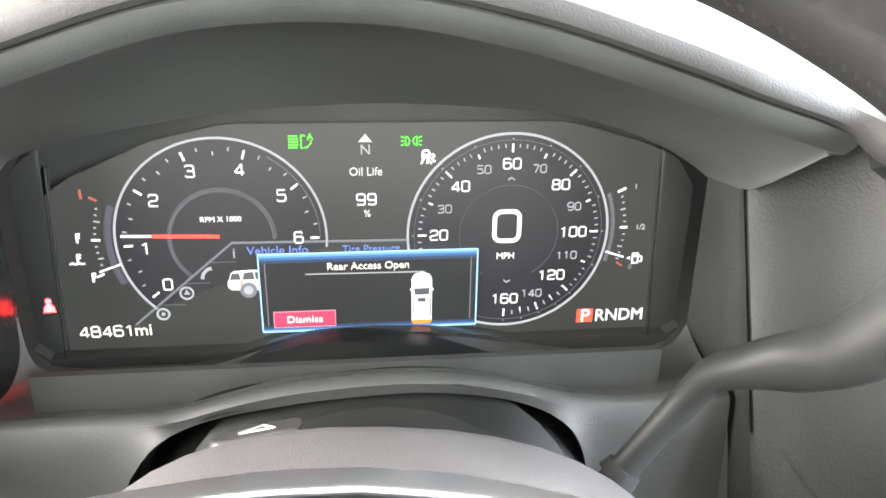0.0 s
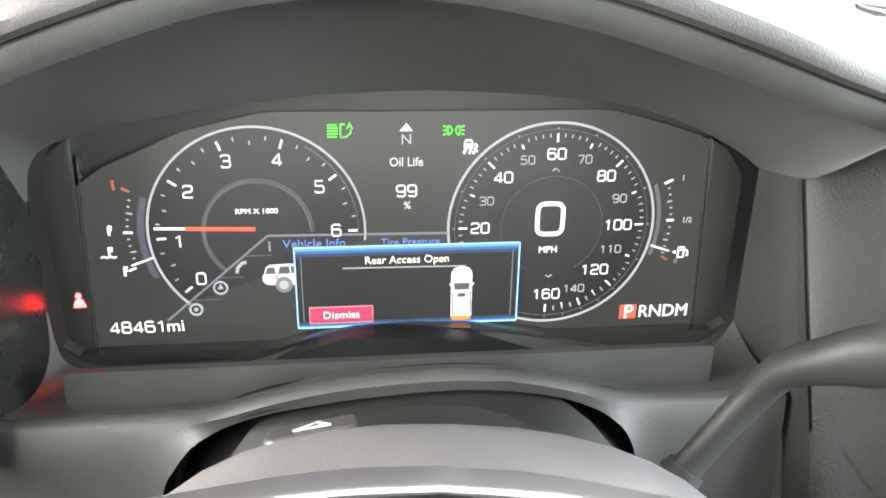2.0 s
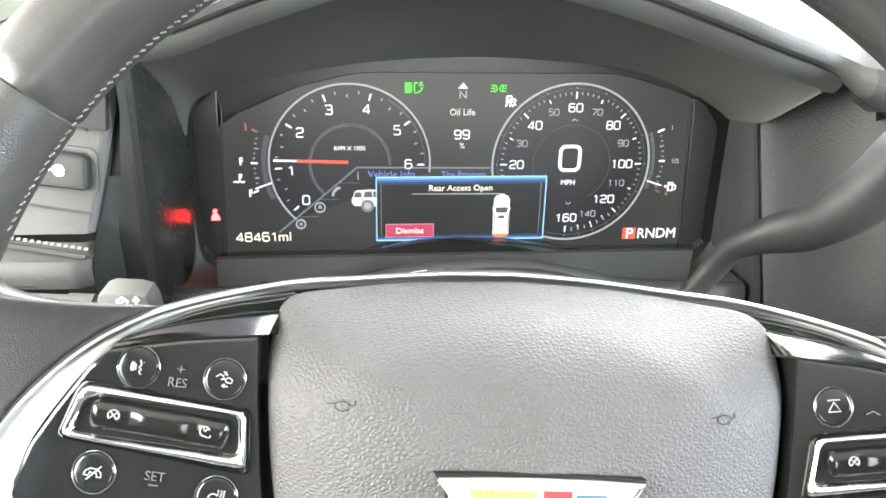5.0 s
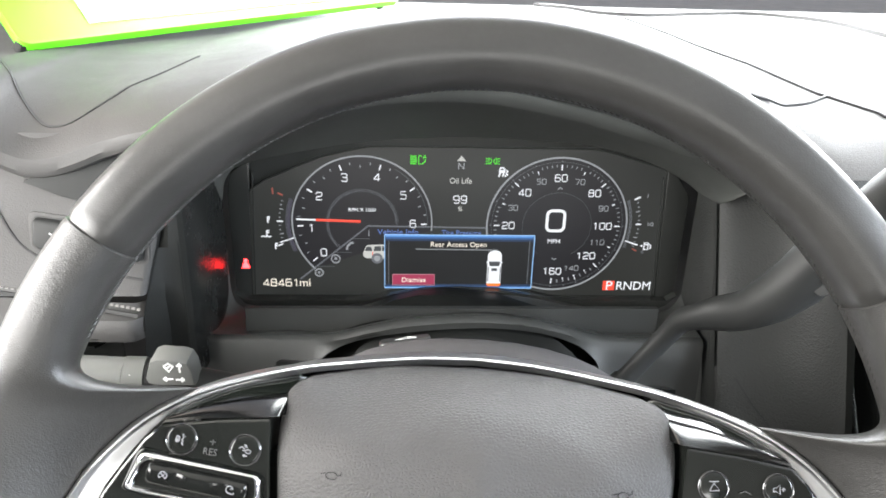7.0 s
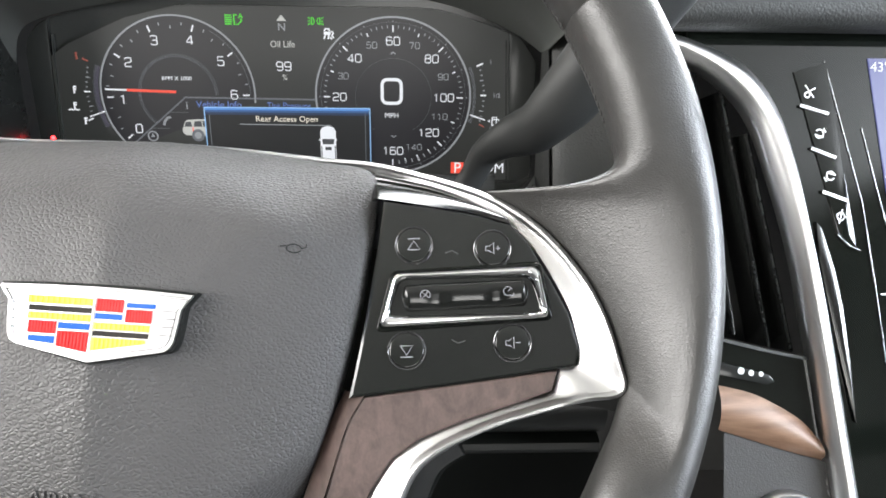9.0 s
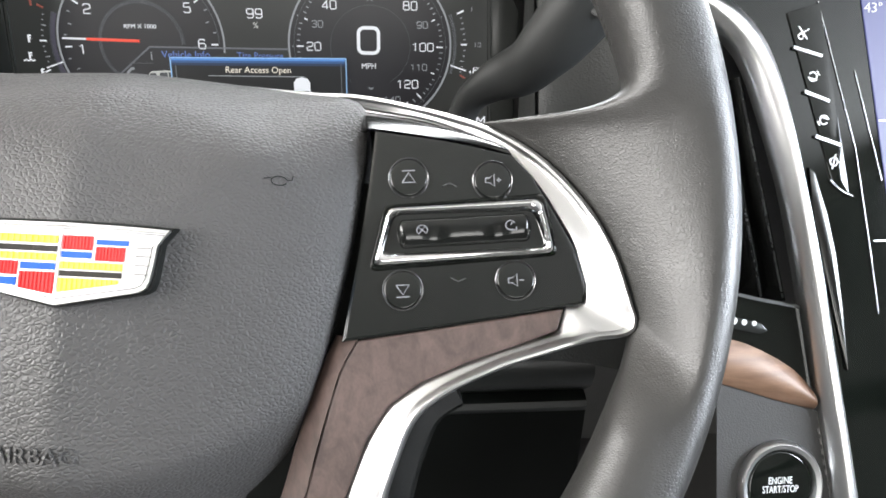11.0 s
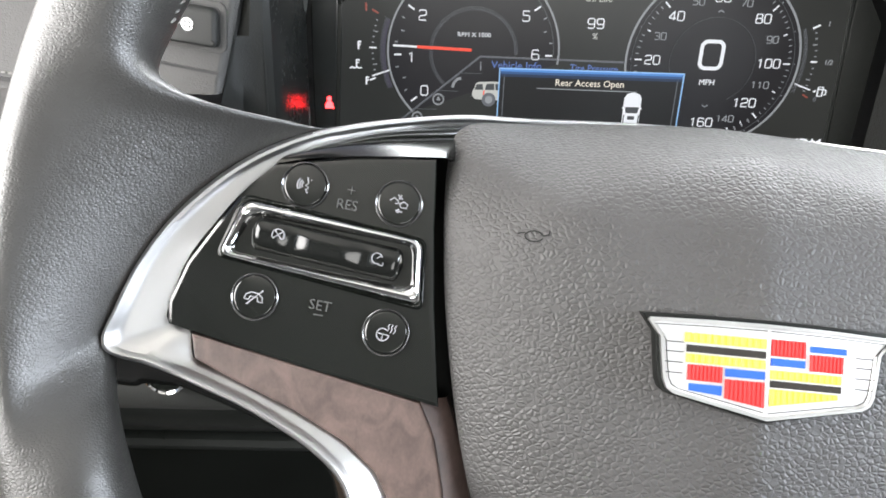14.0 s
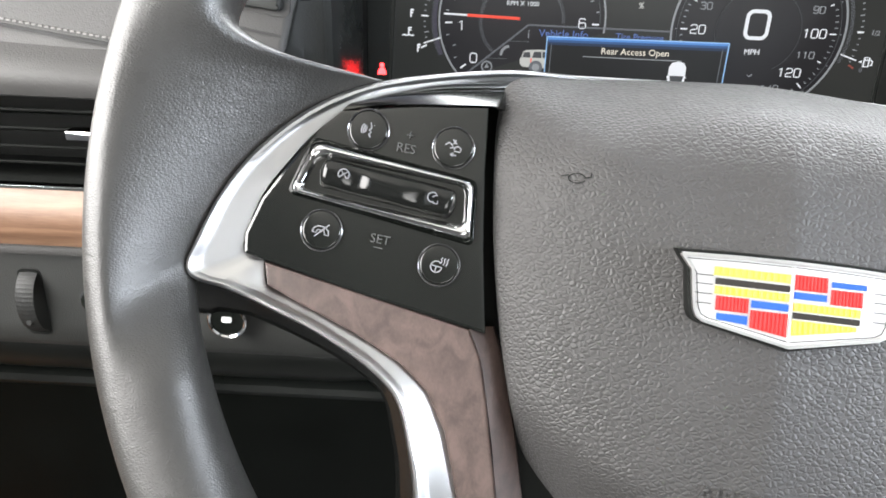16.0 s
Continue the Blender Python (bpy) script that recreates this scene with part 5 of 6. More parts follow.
def chip(name, x0, z0, x1, z1, m_, ribs=0, cut=0.0):
    pts = [(x0, z1), (x0, z0), (x1, z0 + cut), (x1, z1)]
    bm = prism(pts, on_badge, 0.0012, 0.0023)
    for k in range(ribs):
        a = x0 + (x1 - x0) * (k + 0.2) / ribs
        b = x0 + (x1 - x0) * (k + 0.75) / ribs
        prism([(a, z0 + cut * (k + 0.5) / ribs + 0.0002), (b, z0 + cut * (k + 0.5) / ribs + 0.0002), (b, z1 - 0.0002), (a, z1 - 0.0002)], on_badge, 0.0022, 0.0026, into=bm)
    part(name, bm, m_, badge, smooth=0)


ENAMEL = {n: surface("enamel_" + n, c, 0.12, vary=0.06, rough_vary=0.03) for n, c in (("red", (0.55, 0.035, 0.035)), ("yellow", (0.80, 0.60, 0.08)), ("blue", (0.02, 0.075, 0.42)), ("black", (0.02, 0.018, 0.016)))}
for n, x0, z0, x1, z1, ribs, cut in (
        ("yellow", -0.0195, -0.0134, -0.0008, -0.0112, 12, 0), ("black", -0.0190, -0.0156, -0.0008, -0.0140, 0, 0), ("yellow", -0.0190, -0.0180, -0.0008, -0.0160, 12, 0),
        ("red", 0.0004, -0.0148, 0.0082, -0.0110, 9, 0), ("blue", 0.0092, -0.0132, 0.0175, -0.0118, 0, 0), ("blue", 0.0004, -0.0170, 0.0082, -0.0153, 0, 0), ("red", 0.0092, -0.0175, 0.0168, -0.0137, 9, 0),
        ("red", -0.0185, -0.0220, -0.0105, -0.0184, 9, 0), ("blue", -0.0098, -0.0204, -0.0008, -0.0186, 0, 0), ("blue", -0.0180, -0.0243, -0.0105, -0.0227, 0, -0.0006), ("red", -0.0098, -0.0254, -0.0008, -0.0210, 9, -0.0014),
        ("yellow", 0.0004, -0.0200, 0.0165, -0.0180, 12, 0), ("black", 0.0004, -0.0219, 0.0165, -0.0204, 0, 0), ("yellow", 0.0004, -0.0262, 0.0158, -0.0223, 12, 0.0028)):
    chip("enamel_field", x0, z0, x1, z1, ENAMEL[n], ribs, cut)
bm = strokes([[(s * 0.0196, z), (s * 0.0238, z)] for s in (-1, 1) for z in (-0.0136, -0.0158, -0.0182, -0.0206)], 0.0002, on_badge, 0.0018, 0.0022)
tagged(part("badge_grooves", bm, HOUSING, badge, smooth=0), kind="stuff")
part("badge_spine", strokes([[(-0.0002, -0.0092), (-0.0002, -0.0282)]], 0.0006, on_badge, 0.0018, 0.0024), SILVER, badge, smooth=0)
part("badge_rim", strokes([SHIELD + SHIELD[:1]], 0.0007, on_badge, 0.0010, 0.0026), SATIN_SOFT, badge, "bright chrome rim of the badge", smooth=30)
part("badge_groove", strokes([[(u * 0.957, -0.0183 + (v + 0.0183) * 0.885) for u, v in SHIELD + SHIELD[:1]]], 0.00018, on_badge, 0.0015, 0.0021), HOUSING, badge, smooth=0)
part("writing", letters("AIRBAG", on_pad, -0.0045, -0.0695, 0.0044, -0.0008, 0.00060, 0.0225), LEATHER_PAD, pad, smooth=0)
for sg in (-1, 1):
    part("horn_sign", strokes([[(x, 0.0082 + (z - 0.0082) * 0.6) for x, z in arc(sg * 0.0545, 0.0082, 0.0022, 20, 340, 14)], [(sg * 0.0545 - 0.0042, 0.0086), (sg * 0.0545 - 0.0022, 0.0090)], [(sg * 0.0545 + 0.0020, 0.0084), (sg * 0.0545 + 0.0036, 0.0088), (sg * 0.0545 + 0.0036, 0.0100)]], 0.00034, on_pad, -0.0006, 0.0003), BOOT, pad, smooth=0)
# seams and stitches of the rim leather
for ang in (31.5, 148.5):
    part("rim_seam", loft([[p for p in rim_ring(radians(ang + d), s)] for d, s in ((-0.45, 0.93), (-0.25, 0.985), (0.25, 0.985), (0.45, 0.93))], closed=True), LEATHER_RIM, wheel, "raised leather seam")
for k in range(150):
    a = radians(20 + 140 * k / 149)
    if k == 0:
        bm = bmesh.new()
    for db in (0,):
        r = R_RIM - A_RIM * 0.985
        p0, p1 = on_wheel(r * math.cos(a), r * math.sin(a), -0.004), on_wheel(r * math.cos(a + 0.010), r * math.sin(a + 0.010), -0.0025)
        d = on_wheel(-math.cos(a), -math.sin(a), 0) - on_wheel(0, 0, 0)
        n = (p1 - p0).cross(d).normalized() * 0.0005
        for q in (1,):
            vs = [bm.verts.new(p) for p in (p0 - n, p1 - n, p1 + n, p0 + n, p0 + d * 0.0004, p1 + d * 0.0004)]
            bm.faces.new((vs[0], vs[1], vs[5], vs[4]))
            bm.faces.new((vs[4], vs[5], vs[2], vs[3]))
tagged(part("rim_stitches", bm, LEATHER_RIM, wheel, "black stitching inside the rim"), kind="stuff")

# ---- steering column, its switch and the two stalks ----
column = thing("steering_column", on_wheel(0, 0, -0.16), "dark grey moulded steering column shroud with a warning-light switch on top", "steering column")


def shroud_ring(w, top, half, low, n=40):
    out = []
    for k in range(n):
        a = 2 * math.pi * k / n
        c, s = math.cos(a), math.sin(a)
        u = half * math.copysign(abs(c) ** 0.87, c)
        v = (top if s > 0 else low) * abs(s) ** (0.87 if s > 0 else 0.8) * (1 if s > 0 else -1)
        out.append(on_wheel(u + 0.006, v, w))
    return out


SHROUD = ((-0.055, 0.038, 0.075, 0.04), (-0.060, 0.0425, 0.081, 0.05), (-0.070, 0.0470, 0.086, 0.055), (-0.090, 0.0525, 0.091, 0.06), (-0.112, 0.0562, 0.0945, 0.06), (-0.118, 0.0568, 0.095, 0.06), (-0.1205, 0.0562, 0.0945, 0.06), (-0.1215, 0.0535, 0.092, 0.06), (-0.135, 0.0545, 0.092, 0.06), (-0.150, 0.0520, 0.090, 0.06), (-0.160, 0.044, 0.083, 0.055))
part("shroud", loft([shroud_ring(w, t, h, lo) for w, t, h, lo in SHROUD], closed=True, caps=True), COLUMN, column, "dusty dark grey moulded shroud", smooth=35)
# boot between column and dash: soft folds
rings = []
for i, (w, t, h) in enumerate(((-0.170, 0.040, 0.056), (-0.176, 0.055, 0.070), (-0.186, 0.050, 0.066), (-0.196, 0.066, 0.085), (-0.206, 0.062, 0.084), (-0.222, 0.080, 0.104), (-0.26, 0.085, 0.110))):
    rings.append([p + WV * (0.0015 * math.sin(7 * k + i)) for k, p in enumerate(shroud_ring(w, t, h, 0.07))])
part("boot", loft(rings, closed=True), BOOT, column, "folded black vinyl boot")
part("boot_back", prism([(-0.140, -0.16), (0.130, -0.16), (0.130, -0.038), (-0.140, -0.038)], lambda x, z, w: Vector((x, -0.05 - w, z)), 0.0, 0.004), DASH_FASCIA, column)


def on_switch(u, v, w):
    return on_wheel(-0.0345 + u - 0.05 * v, 0.0530 + 0.20 * u + 0.05 * v + w, -0.1225 - v)


sw = part("warning_switch", prism(rounded(-0.0135, -0.006, 0.0135, 0.014, 0.004), on_switch, -0.010, 0.0010, 0.0016, 3), STALK_GREY, column, "black warning-light switch")
part("switch_mark", strokes([[(-0.005, 0.000), (0.0055, 0.000), (0.0015, 0.0075), (-0.005, 0.000)]], 0.0012, on_switch, 0.0008, 0.0014), ICON, sw, smooth=0)

lever = thing("gear_lever", (0.09, -0.115, -0.05), "black column-mounted gear lever with a chunky handle", "gear lever")
path = spline([(0.0848, -0.1195, -0.0576), (0.0926, -0.1185, -0.0479), (0.1032, -0.1185, -0.0329), (0.1112, -0.1200, -0.0201), (0.1164, -0.1255, -0.0078), (0.1248, -0.1360, 0.0012), (0.1371, -0.1480, 0.0099), (0.1452, -0.1570, 0.0205), (0.1536, -0.1635, 0.0335), (0.1645, -0.1670, 0.0503)], 46)
rad = [float(np.interp(i / 45, [0, 0.11, 0.22, 0.35, 0.45, 0.56, 0.67, 0.78, 0.89, 1.0], [0.0070, 0.0066, 0.0066, 0.0074, 0.0086, 0.0104, 0.0132, 0.0154, 0.0163, 0.0163])) for i in range(46)]
part("arm", sweep(path, rad, 24, flat=(1.0, 0.76), upward=(0.5, -0.8, 0.2)), STALK, lever, "thin curved lever arm", smooth=60)
part("collar", sweep([path[2], path[4]], [0.0078, 0.0070], 20), STALK, lever)
hp = spline([(0.1536, -0.1635, 0.0335), (0.1645, -0.1670, 0.0503), (0.1769, -0.1700, 0.0675), (0.1952, -0.1755, 0.0936), (0.1983, -0.1763, 0.0984)], 18)
part("handle", sweep(hp[1:], [0.0160, 0.0165] + [0.0166] * 5 + [0.0165] * 4 + [0.0163, 0.0162, 0.0161, 0.0160, 0.0159, 0.0158], 28, flat=(1.0, 0.76), upward=(0.5, -0.8, 0.2)), STALK, lever, "broad oval lever handle", smooth=60)
hc = spline([(0.1985, -0.1764, 0.0987), (0.2016, -0.1775, 0.1035), (0.2045, -0.1785, 0.1083)], 7)
cap_ = part("end_cap", sweep(hc, [0.0157, 0.0159, 0.0159, 0.0158, 0.0157, 0.0154, 0.0145], 28, flat=(1.0, 0.74), upward=(0.5, -0.8, 0.2)), STALK_GREY, lever, "grey lever end cap")
ax = (Vector(hc[-1]) - Vector(hc[0])).normalized()
face = Vector((-0.25, -0.93, 0.28))
face = (face - ax * face.dot(ax)).normalized()
cross = ax.cross(face)


def on_cap(u, v, w):
    return Vector(hc[3]) + cross * u * -1 + ax * v + face * (0.0112 + w)


part("cap_print", strokes([[(-0.0055, 0.0012), (-0.0005, 0.0012)], [(-0.0045, 0.0), (0.0015, 0.0)], [(-0.0030, -0.0012), (0.0015, -0.0012)], [(0.0042, -0.0016), (0.0052, 0.0014)]], 0.0009, on_cap, -0.0005, 0.0016), ICON, cap_, smooth=0)


def on_neck(u, v, w):
    d = (Vector(hp[4]) - Vector(hp[0])).normalized()
    f = Vector((-0.35, -0.86, 0.34))
    f = (f - d * f.dot(d)).normalized()
    return Vector(hp[0]) + d * v + d.cross(f) * u + f * (0.0126 * math.sqrt(max(0.02, 1 - (u / 0.0166) ** 2)) + w)


bt = part("mode_button", prism(rounded(-0.0105, 0.005, 0.0120, 0.0195, 0.0035, 8), on_neck, -0.003, 0.0007, 0.0005), STALK_GREY, lever, "black plus-minus button")
part("button_gap", band(rounded(-0.0109, 0.0046, 0.0124, 0.0199, 0.0038, 8), rounded(-0.0105, 0.005, 0.0120, 0.0195, 0.0035, 8), on_neck, -0.002, 0.0002), SEAM, bt)
part("button_print", strokes([[(-0.0062, 0.0122), (-0.0022, 0.0122)], [(-0.0042, 0.0102), (-0.0042, 0.0142)], [(0.0008, 0.0098), (0.0022, 0.0146)], [(0.0050, 0.0122), (0.0084, 0.0122)]], 0.0009, on_neck, 0.0005, 0.0012), ICON, bt, smooth=0)

signal = thing("turn_signal_stalk", (-0.10, -0.158, -0.02), "grey turn signal and wiper stalk with white symbols", "stalk")
part("arm", sweep([(-0.052, -0.135, -0.055), (-0.09, -0.150, -0.042), (-0.125, -0.162, -0.027), (-0.165, -0.168, -0.0145)], [0.008, 0.0085, 0.009, 0.0095], 20, flat=(1.0, 0.8)), STALK, signal)
part("band", sweep([(-0.164, -0.168, -0.0145), (-0.1735, -0.169, -0.0135)], [0.0098, 0.0098], 20, flat=(1.0, 0.8)), SIGNAL_GREY, signal)
part("end_piece", sweep([(-0.1738, -0.169, -0.0135), (-0.19, -0.1705, -0.0115), (-0.204, -0.1715, -0.0100), (-0.2065, -0.1717, -0.0098)], [0.0092, 0.0090, 0.0080, 0.005], 20, flat=(1.0, 0.8)), SIGNAL_GREY, signal, "grey rotating stalk end")


def on_stalk(u, v, w):
    return Vector((-0.150 + u, -0.1745 - w, -0.0075 + v - 0.02 * u))


fl = part("wiper_paddle", prism([(-0.0125, -0.0085), (0.0115, -0.0085), (0.0105, -0.0005), (0.0085, 0.0040), (0.0045, 0.0052), (-0.0055, 0.0058), (-0.0085, 0.0045)], on_stalk, -0.012, 0.002, 0.0015), SIGNAL_GREY, signal, "grey wiper paddle")
part("paddle_print", strokes([[(-0.002, 0.0025), (0.0002, 0.0040), (0.0024, 0.0025), (0.0002, -0.0005), (-0.002, 0.0025)], [(-0.0012, 0.001), (0.0016, 0.0034)], [(0.0052, -0.0008), (0.0052, 0.0038)], [(0.0040, 0.0025), (0.0052, 0.0040), (0.0064, 0.0025)], [(-0.0025, -0.0045), (0.0018, -0.0045)], [(-0.0012, -0.0033), (-0.0028, -0.0045), (-0.0012, -0.0057)], [(0.0030, -0.0048), (0.0068, -0.0048)], [(0.0056, -0.0036), (0.0070, -0.0048), (0.0056, -0.0060)]], 0.0008, on_stalk, 0.0018, 0.0024), ICON, fl, smooth=0)
part("band_print", strokes([[(-0.0215, -0.003), (-0.0180, -0.003)], [(-0.0210, -0.0075), (-0.0185, -0.0075)], [(-0.0205, -0.0105), (-0.0160, -0.0105)], [(-0.033, -0.0095), (-0.029, -0.0078), (-0.026, -0.0095)]], 0.0012, on_stalk, 0.0012, 0.0022), ICON, signal, smooth=0)

# ---- driver's side of the dash ----
def left_profile(z):
    return float(np.interp(z, [-0.20, -0.155, -0.10, -0.066, -0.022, -0.012, -0.002, 0.02, 0.045, 0.075], [-0.115, -0.128, -0.126, -0.122, -0.119, -0.116, -0.106, -0.098, -0.092, -0.080]))


def on_left_face(x, z, w):
    return Vector((x, left_profile(z) - w, z))


XR = -0.1800


def face_edge(z):
    """Where the driver's face ends towards the dials: it leans over."""
    return XR + 0.20 * max(-0.01, min(0.05, z - 0.006))


# return of the driver's face, coloured near black for the hood's shade
part("recess_side", loft([[Vector((face_edge(z) + 0.0002, left_profile(z) + 0.0030, z)), Vector((face_edge(z) + 0.0008, left_profile(z) + 0.0060, z)), Vector((min(-0.168, face_edge(z) + 0.006), -0.0918 if z > -0.02 else left_profile(z) + 0.03, z)), Vector((-0.1650, -0.0900, z))] for z in (0.078, 0.05, 0.02, 0.0, -0.01, -0.03, -0.05, -0.066)]), RECESS_SHADE, dash, "side of the dial recess with the hood's shade in its colour")
part("driver_face", loft([[on_left_face(x, z, 0) + Vector((0.20 * max(-0.01, min(0.05, z - 0.006)) * max(0, (x + 0.22) / 0.04), 0.0035 * max(0, (x - XR + 0.004) / 0.004) ** 2.2, 0)) for x in (-0.6, -0.5, -0.4, -0.35, -0.31, -0.28, -0.25, -0.22, -0.203, XR - 0.004, XR - 0.0025, XR - 0.001, XR)] for z in (0.082, 0.06, 0.045, 0.03, 0.016, 0.006, 0.0, -0.003)]), DASH_SOFT, dash, "grey soft-skinned dash face beside the dials")
part("stitched_roll", loft([[on_left_face(x, z, 0.001 + 0.004 * math.sin(math.pi * min(1, max(0, (z + 0.0225) / 0.022)))) + Vector((0, 0.006 * max(0, (x - XR + 0.010) / 0.008) ** 2.2, -0.05 * (x + 0.30) * (1 if z > -0.008 else 0.4))) for x in (-0.6, -0.45, -0.35, -0.28, -0.22, -0.203, XR - 0.010, XR - 0.007, XR - 0.005, XR - 0.003, XR - 0.002)] for z in (-0.0015, -0.003, -0.006, -0.010, -0.014, -0.018, -0.0215, -0.0225)]), DASH_SOFT, dash, "grey stitched roll above the side vent")


def on_slant(x, z, w):
    """On the driver's face, along lines that fall towards the column."""
    return on_left_face(x, z - 0.13 * (x + 0.235), w)


bm = bmesh.new()
for k in range(86):
    x = -0.44 + 0.003 * k
    strokes([[(x, -0.0016), (x + 0.0018, -0.0014)]], 0.0008, on_slant, 0.0002, 0.0012, into=bm)
tagged(part("stitches", bm, STITCH, dash, "grey stitching"), kind="stuff")
part("seam", strokes([[(x, -0.0042) for x in (-0.6, -0.4, -0.3, -0.25, -0.22, -0.2, XR - 0.004)]], 0.0014, on_slant, 0.0, 0.0012), SEAM, dash, smooth=0)
part("seam", strokes([spline([(-0.272, 0.078), (-0.266, 0.060), (-0.258, 0.040), (-0.250, 0.026), (-0.240, 0.0180), (-0.228, 0.0135), (-0.205, 0.0090), (XR - 0.003, 0.0055)], 36)], 0.0011, on_left_face, 0.0, 0.0006), SEAM, dash, smooth=0)
part("seam", strokes([spline([(-0.2440, 0.0575), (-0.2330, 0.0530), (-0.2200, 0.0490), (-0.2050, 0.0455), (XR - 0.003, 0.0420)], 24)], 0.0013, on_left_face, 0.0, 0.0008), SEAM, dash, smooth=0)
# insert faces down; its shade is put into the near-black colour
part("lobe_gusset", prism([(-0.2445, 0.0570), (-0.2330, 0.0535), (-0.2200, 0.0495), (-0.2050, 0.0460), (-0.1735, 0.0420), (-0.1735, 0.0800), (-0.1967, 0.0730), (-0.2206, 0.0640), (-0.2394, 0.0600)], lambda x, z, w: Vector((x, -0.0945 + 0.40 * (z - 0.042) - w, z)), -0.004, 0.0020, 0.0008), RECESS_SHADE, dash, "insert under the rolled pad with shade in its dark colour")
# switch pair
sw2 = thing("headlamp_switch_pair", (-0.212, -0.098, 0.012), "two black push switches with white symbols in the dash", "switch")
part("frame", prism(rounded(-0.2430, 0.0205, -0.1790, 0.0410, 0.0035), on_slant, -0.004, 0.0010, 0.0006), DASH_SOFT, sw2, "grey raised switch frame")
for x0, x1 in ((-0.2400, -0.2115), (-0.2105, -0.1822)):
    b_ = part("switch", prism(rounded(x0, 0.0230, x1, 0.0385, 0.0030), on_slant, 0.0, 0.0058, 0.0022, 3), STALK, sw2, "black push switch")
    part("switch_gap", band(rounded(x0 - 0.0007, 0.0223, x1 + 0.0007, 0.0392, 0.0035), rounded(x0, 0.0230, x1, 0.0385, 0.0030), on_slant, 0.0005, 0.0013), SEAM, b_)
    c_ = (x0 + x1) / 2
    part("switch_sign", strokes([arc(c_ + 0.002, 0.0310, 0.0022, 0, 340, 12), [(c_ - 0.0045, 0.0326), (c_ - 0.0015, 0.0310), (c_ - 0.0045, 0.0294)], [(c_ + 0.002, 0.0288), (c_ + 0.002, 0.0332)], [(c_ - 0.0002, 0.0310), (c_ + 0.0042, 0.0310)]], 0.0009, on_slant, 0.0056, 0.0062), ICON, b_, smooth=0)
# side vent
vent = thing("side_air_vent", (-0.33, -0.11, -0.062), "black slatted side air vent with a chrome tab", "air vent")
part("well", loft([[Vector((x, left_profile(-0.02) + d, z)) for x in (-0.50, -0.205)] for z, d in ((-0.0225, -0.003), (-0.024, 0.03), (-0.063, 0.03), (-0.0645, -0.003))]), BOOT, vent, smooth=0)
# slats darkened in colour as if shaded inside the vent
for z in (-0.0315, -0.0405, -0.0495, -0.0575):
    part("slat", prism([(-0.50, z - 0.0008), (-0.21, z - 0.0008), (-0.21, z + 0.0008), (-0.50, z + 0.0008)], lambda x, q, w: Vector((x, -0.113 - w + 0.2 * (q - z), q + 0.35 * w)), -0.012, 0.003, 0.0005), SHADE_BLACK, vent)
part("tab", prism(rounded(-0.284, -0.0430, -0.262, -0.0385, 0.001), lambda x, q, w: Vector((x, -0.116 - w, q)), -0.002, 0.005, 0.001), CHROME, vent, "chrome vent tab")
part("trim_strip", prism([(-0.6, -0.0668), (-0.205, -0.0668), (-0.205, -0.0648), (-0.6, -0.0648)], on_left_face, -0.003, 0.0030, 0.0008), CHROME, dash, "chrome trim strip")
part("wood_trim", loft([[on_left_face(x, z, 0.002 + 0.0045 * math.sin(math.pi * (z + 0.0955) / 0.0285)) for x in (-0.6, -0.4, -0.25, -0.2)] for z in np.linspace(-0.0955, -0.0670, 9)]), WOOD_D, dash, "brown open-pored wood trim")
part("trim_ledge", prism([(-0.6, -0.1000), (-0.2, -0.1000), (-0.2, -0.0957), (-0.6, -0.0957)], on_left_face, -0.003, 0.0035, 0.0012), DASH_SOFT, dash)
part("switch_panel", loft([[on_left_face(x, z, 0.0) for x in (-0.6, -0.36, -0.24, -0.18, -0.155)] + [Vector((-0.148, -0.11, z))] for z in (-0.1005, -0.12, -0.14, -0.150)] + [[on_left_face(x, -0.156, -0.004) for x in (-0.6, -0.36, -0.24, -0.18, -0.155)] + [Vector((-0.148, -0.11, -0.156))]] + [[Vector((x, -0.078, -0.156)) for x in (-0.6, -0.36, -0.24, -0.18, -0.155, -0.148)]]), DASH_FASCIA, dash, "grey switch panel")
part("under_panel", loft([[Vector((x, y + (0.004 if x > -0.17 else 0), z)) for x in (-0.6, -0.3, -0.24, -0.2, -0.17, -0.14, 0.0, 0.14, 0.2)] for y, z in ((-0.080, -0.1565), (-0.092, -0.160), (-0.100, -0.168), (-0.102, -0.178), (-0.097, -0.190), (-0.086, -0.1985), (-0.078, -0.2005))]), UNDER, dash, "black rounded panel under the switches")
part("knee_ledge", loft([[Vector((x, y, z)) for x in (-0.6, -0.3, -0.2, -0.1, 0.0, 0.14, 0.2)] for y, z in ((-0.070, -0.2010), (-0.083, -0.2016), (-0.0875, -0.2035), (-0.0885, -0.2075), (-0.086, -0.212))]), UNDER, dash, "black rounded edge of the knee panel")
# colour carries the shade that seat and legs would cast here
part("knee_panel", loft([[Vector((x, y, z)) for x in (-0.6, -0.3, -0.15, 0.0, 0.14, 0.2)] for y, z in ((-0.087, -0.211), (-0.084, -0.24), (-0.07, -0.34), (-0.02, -0.5))]), SHADE_BLACK, dash, "knee panel with the under-dash shade in its near-black colour")
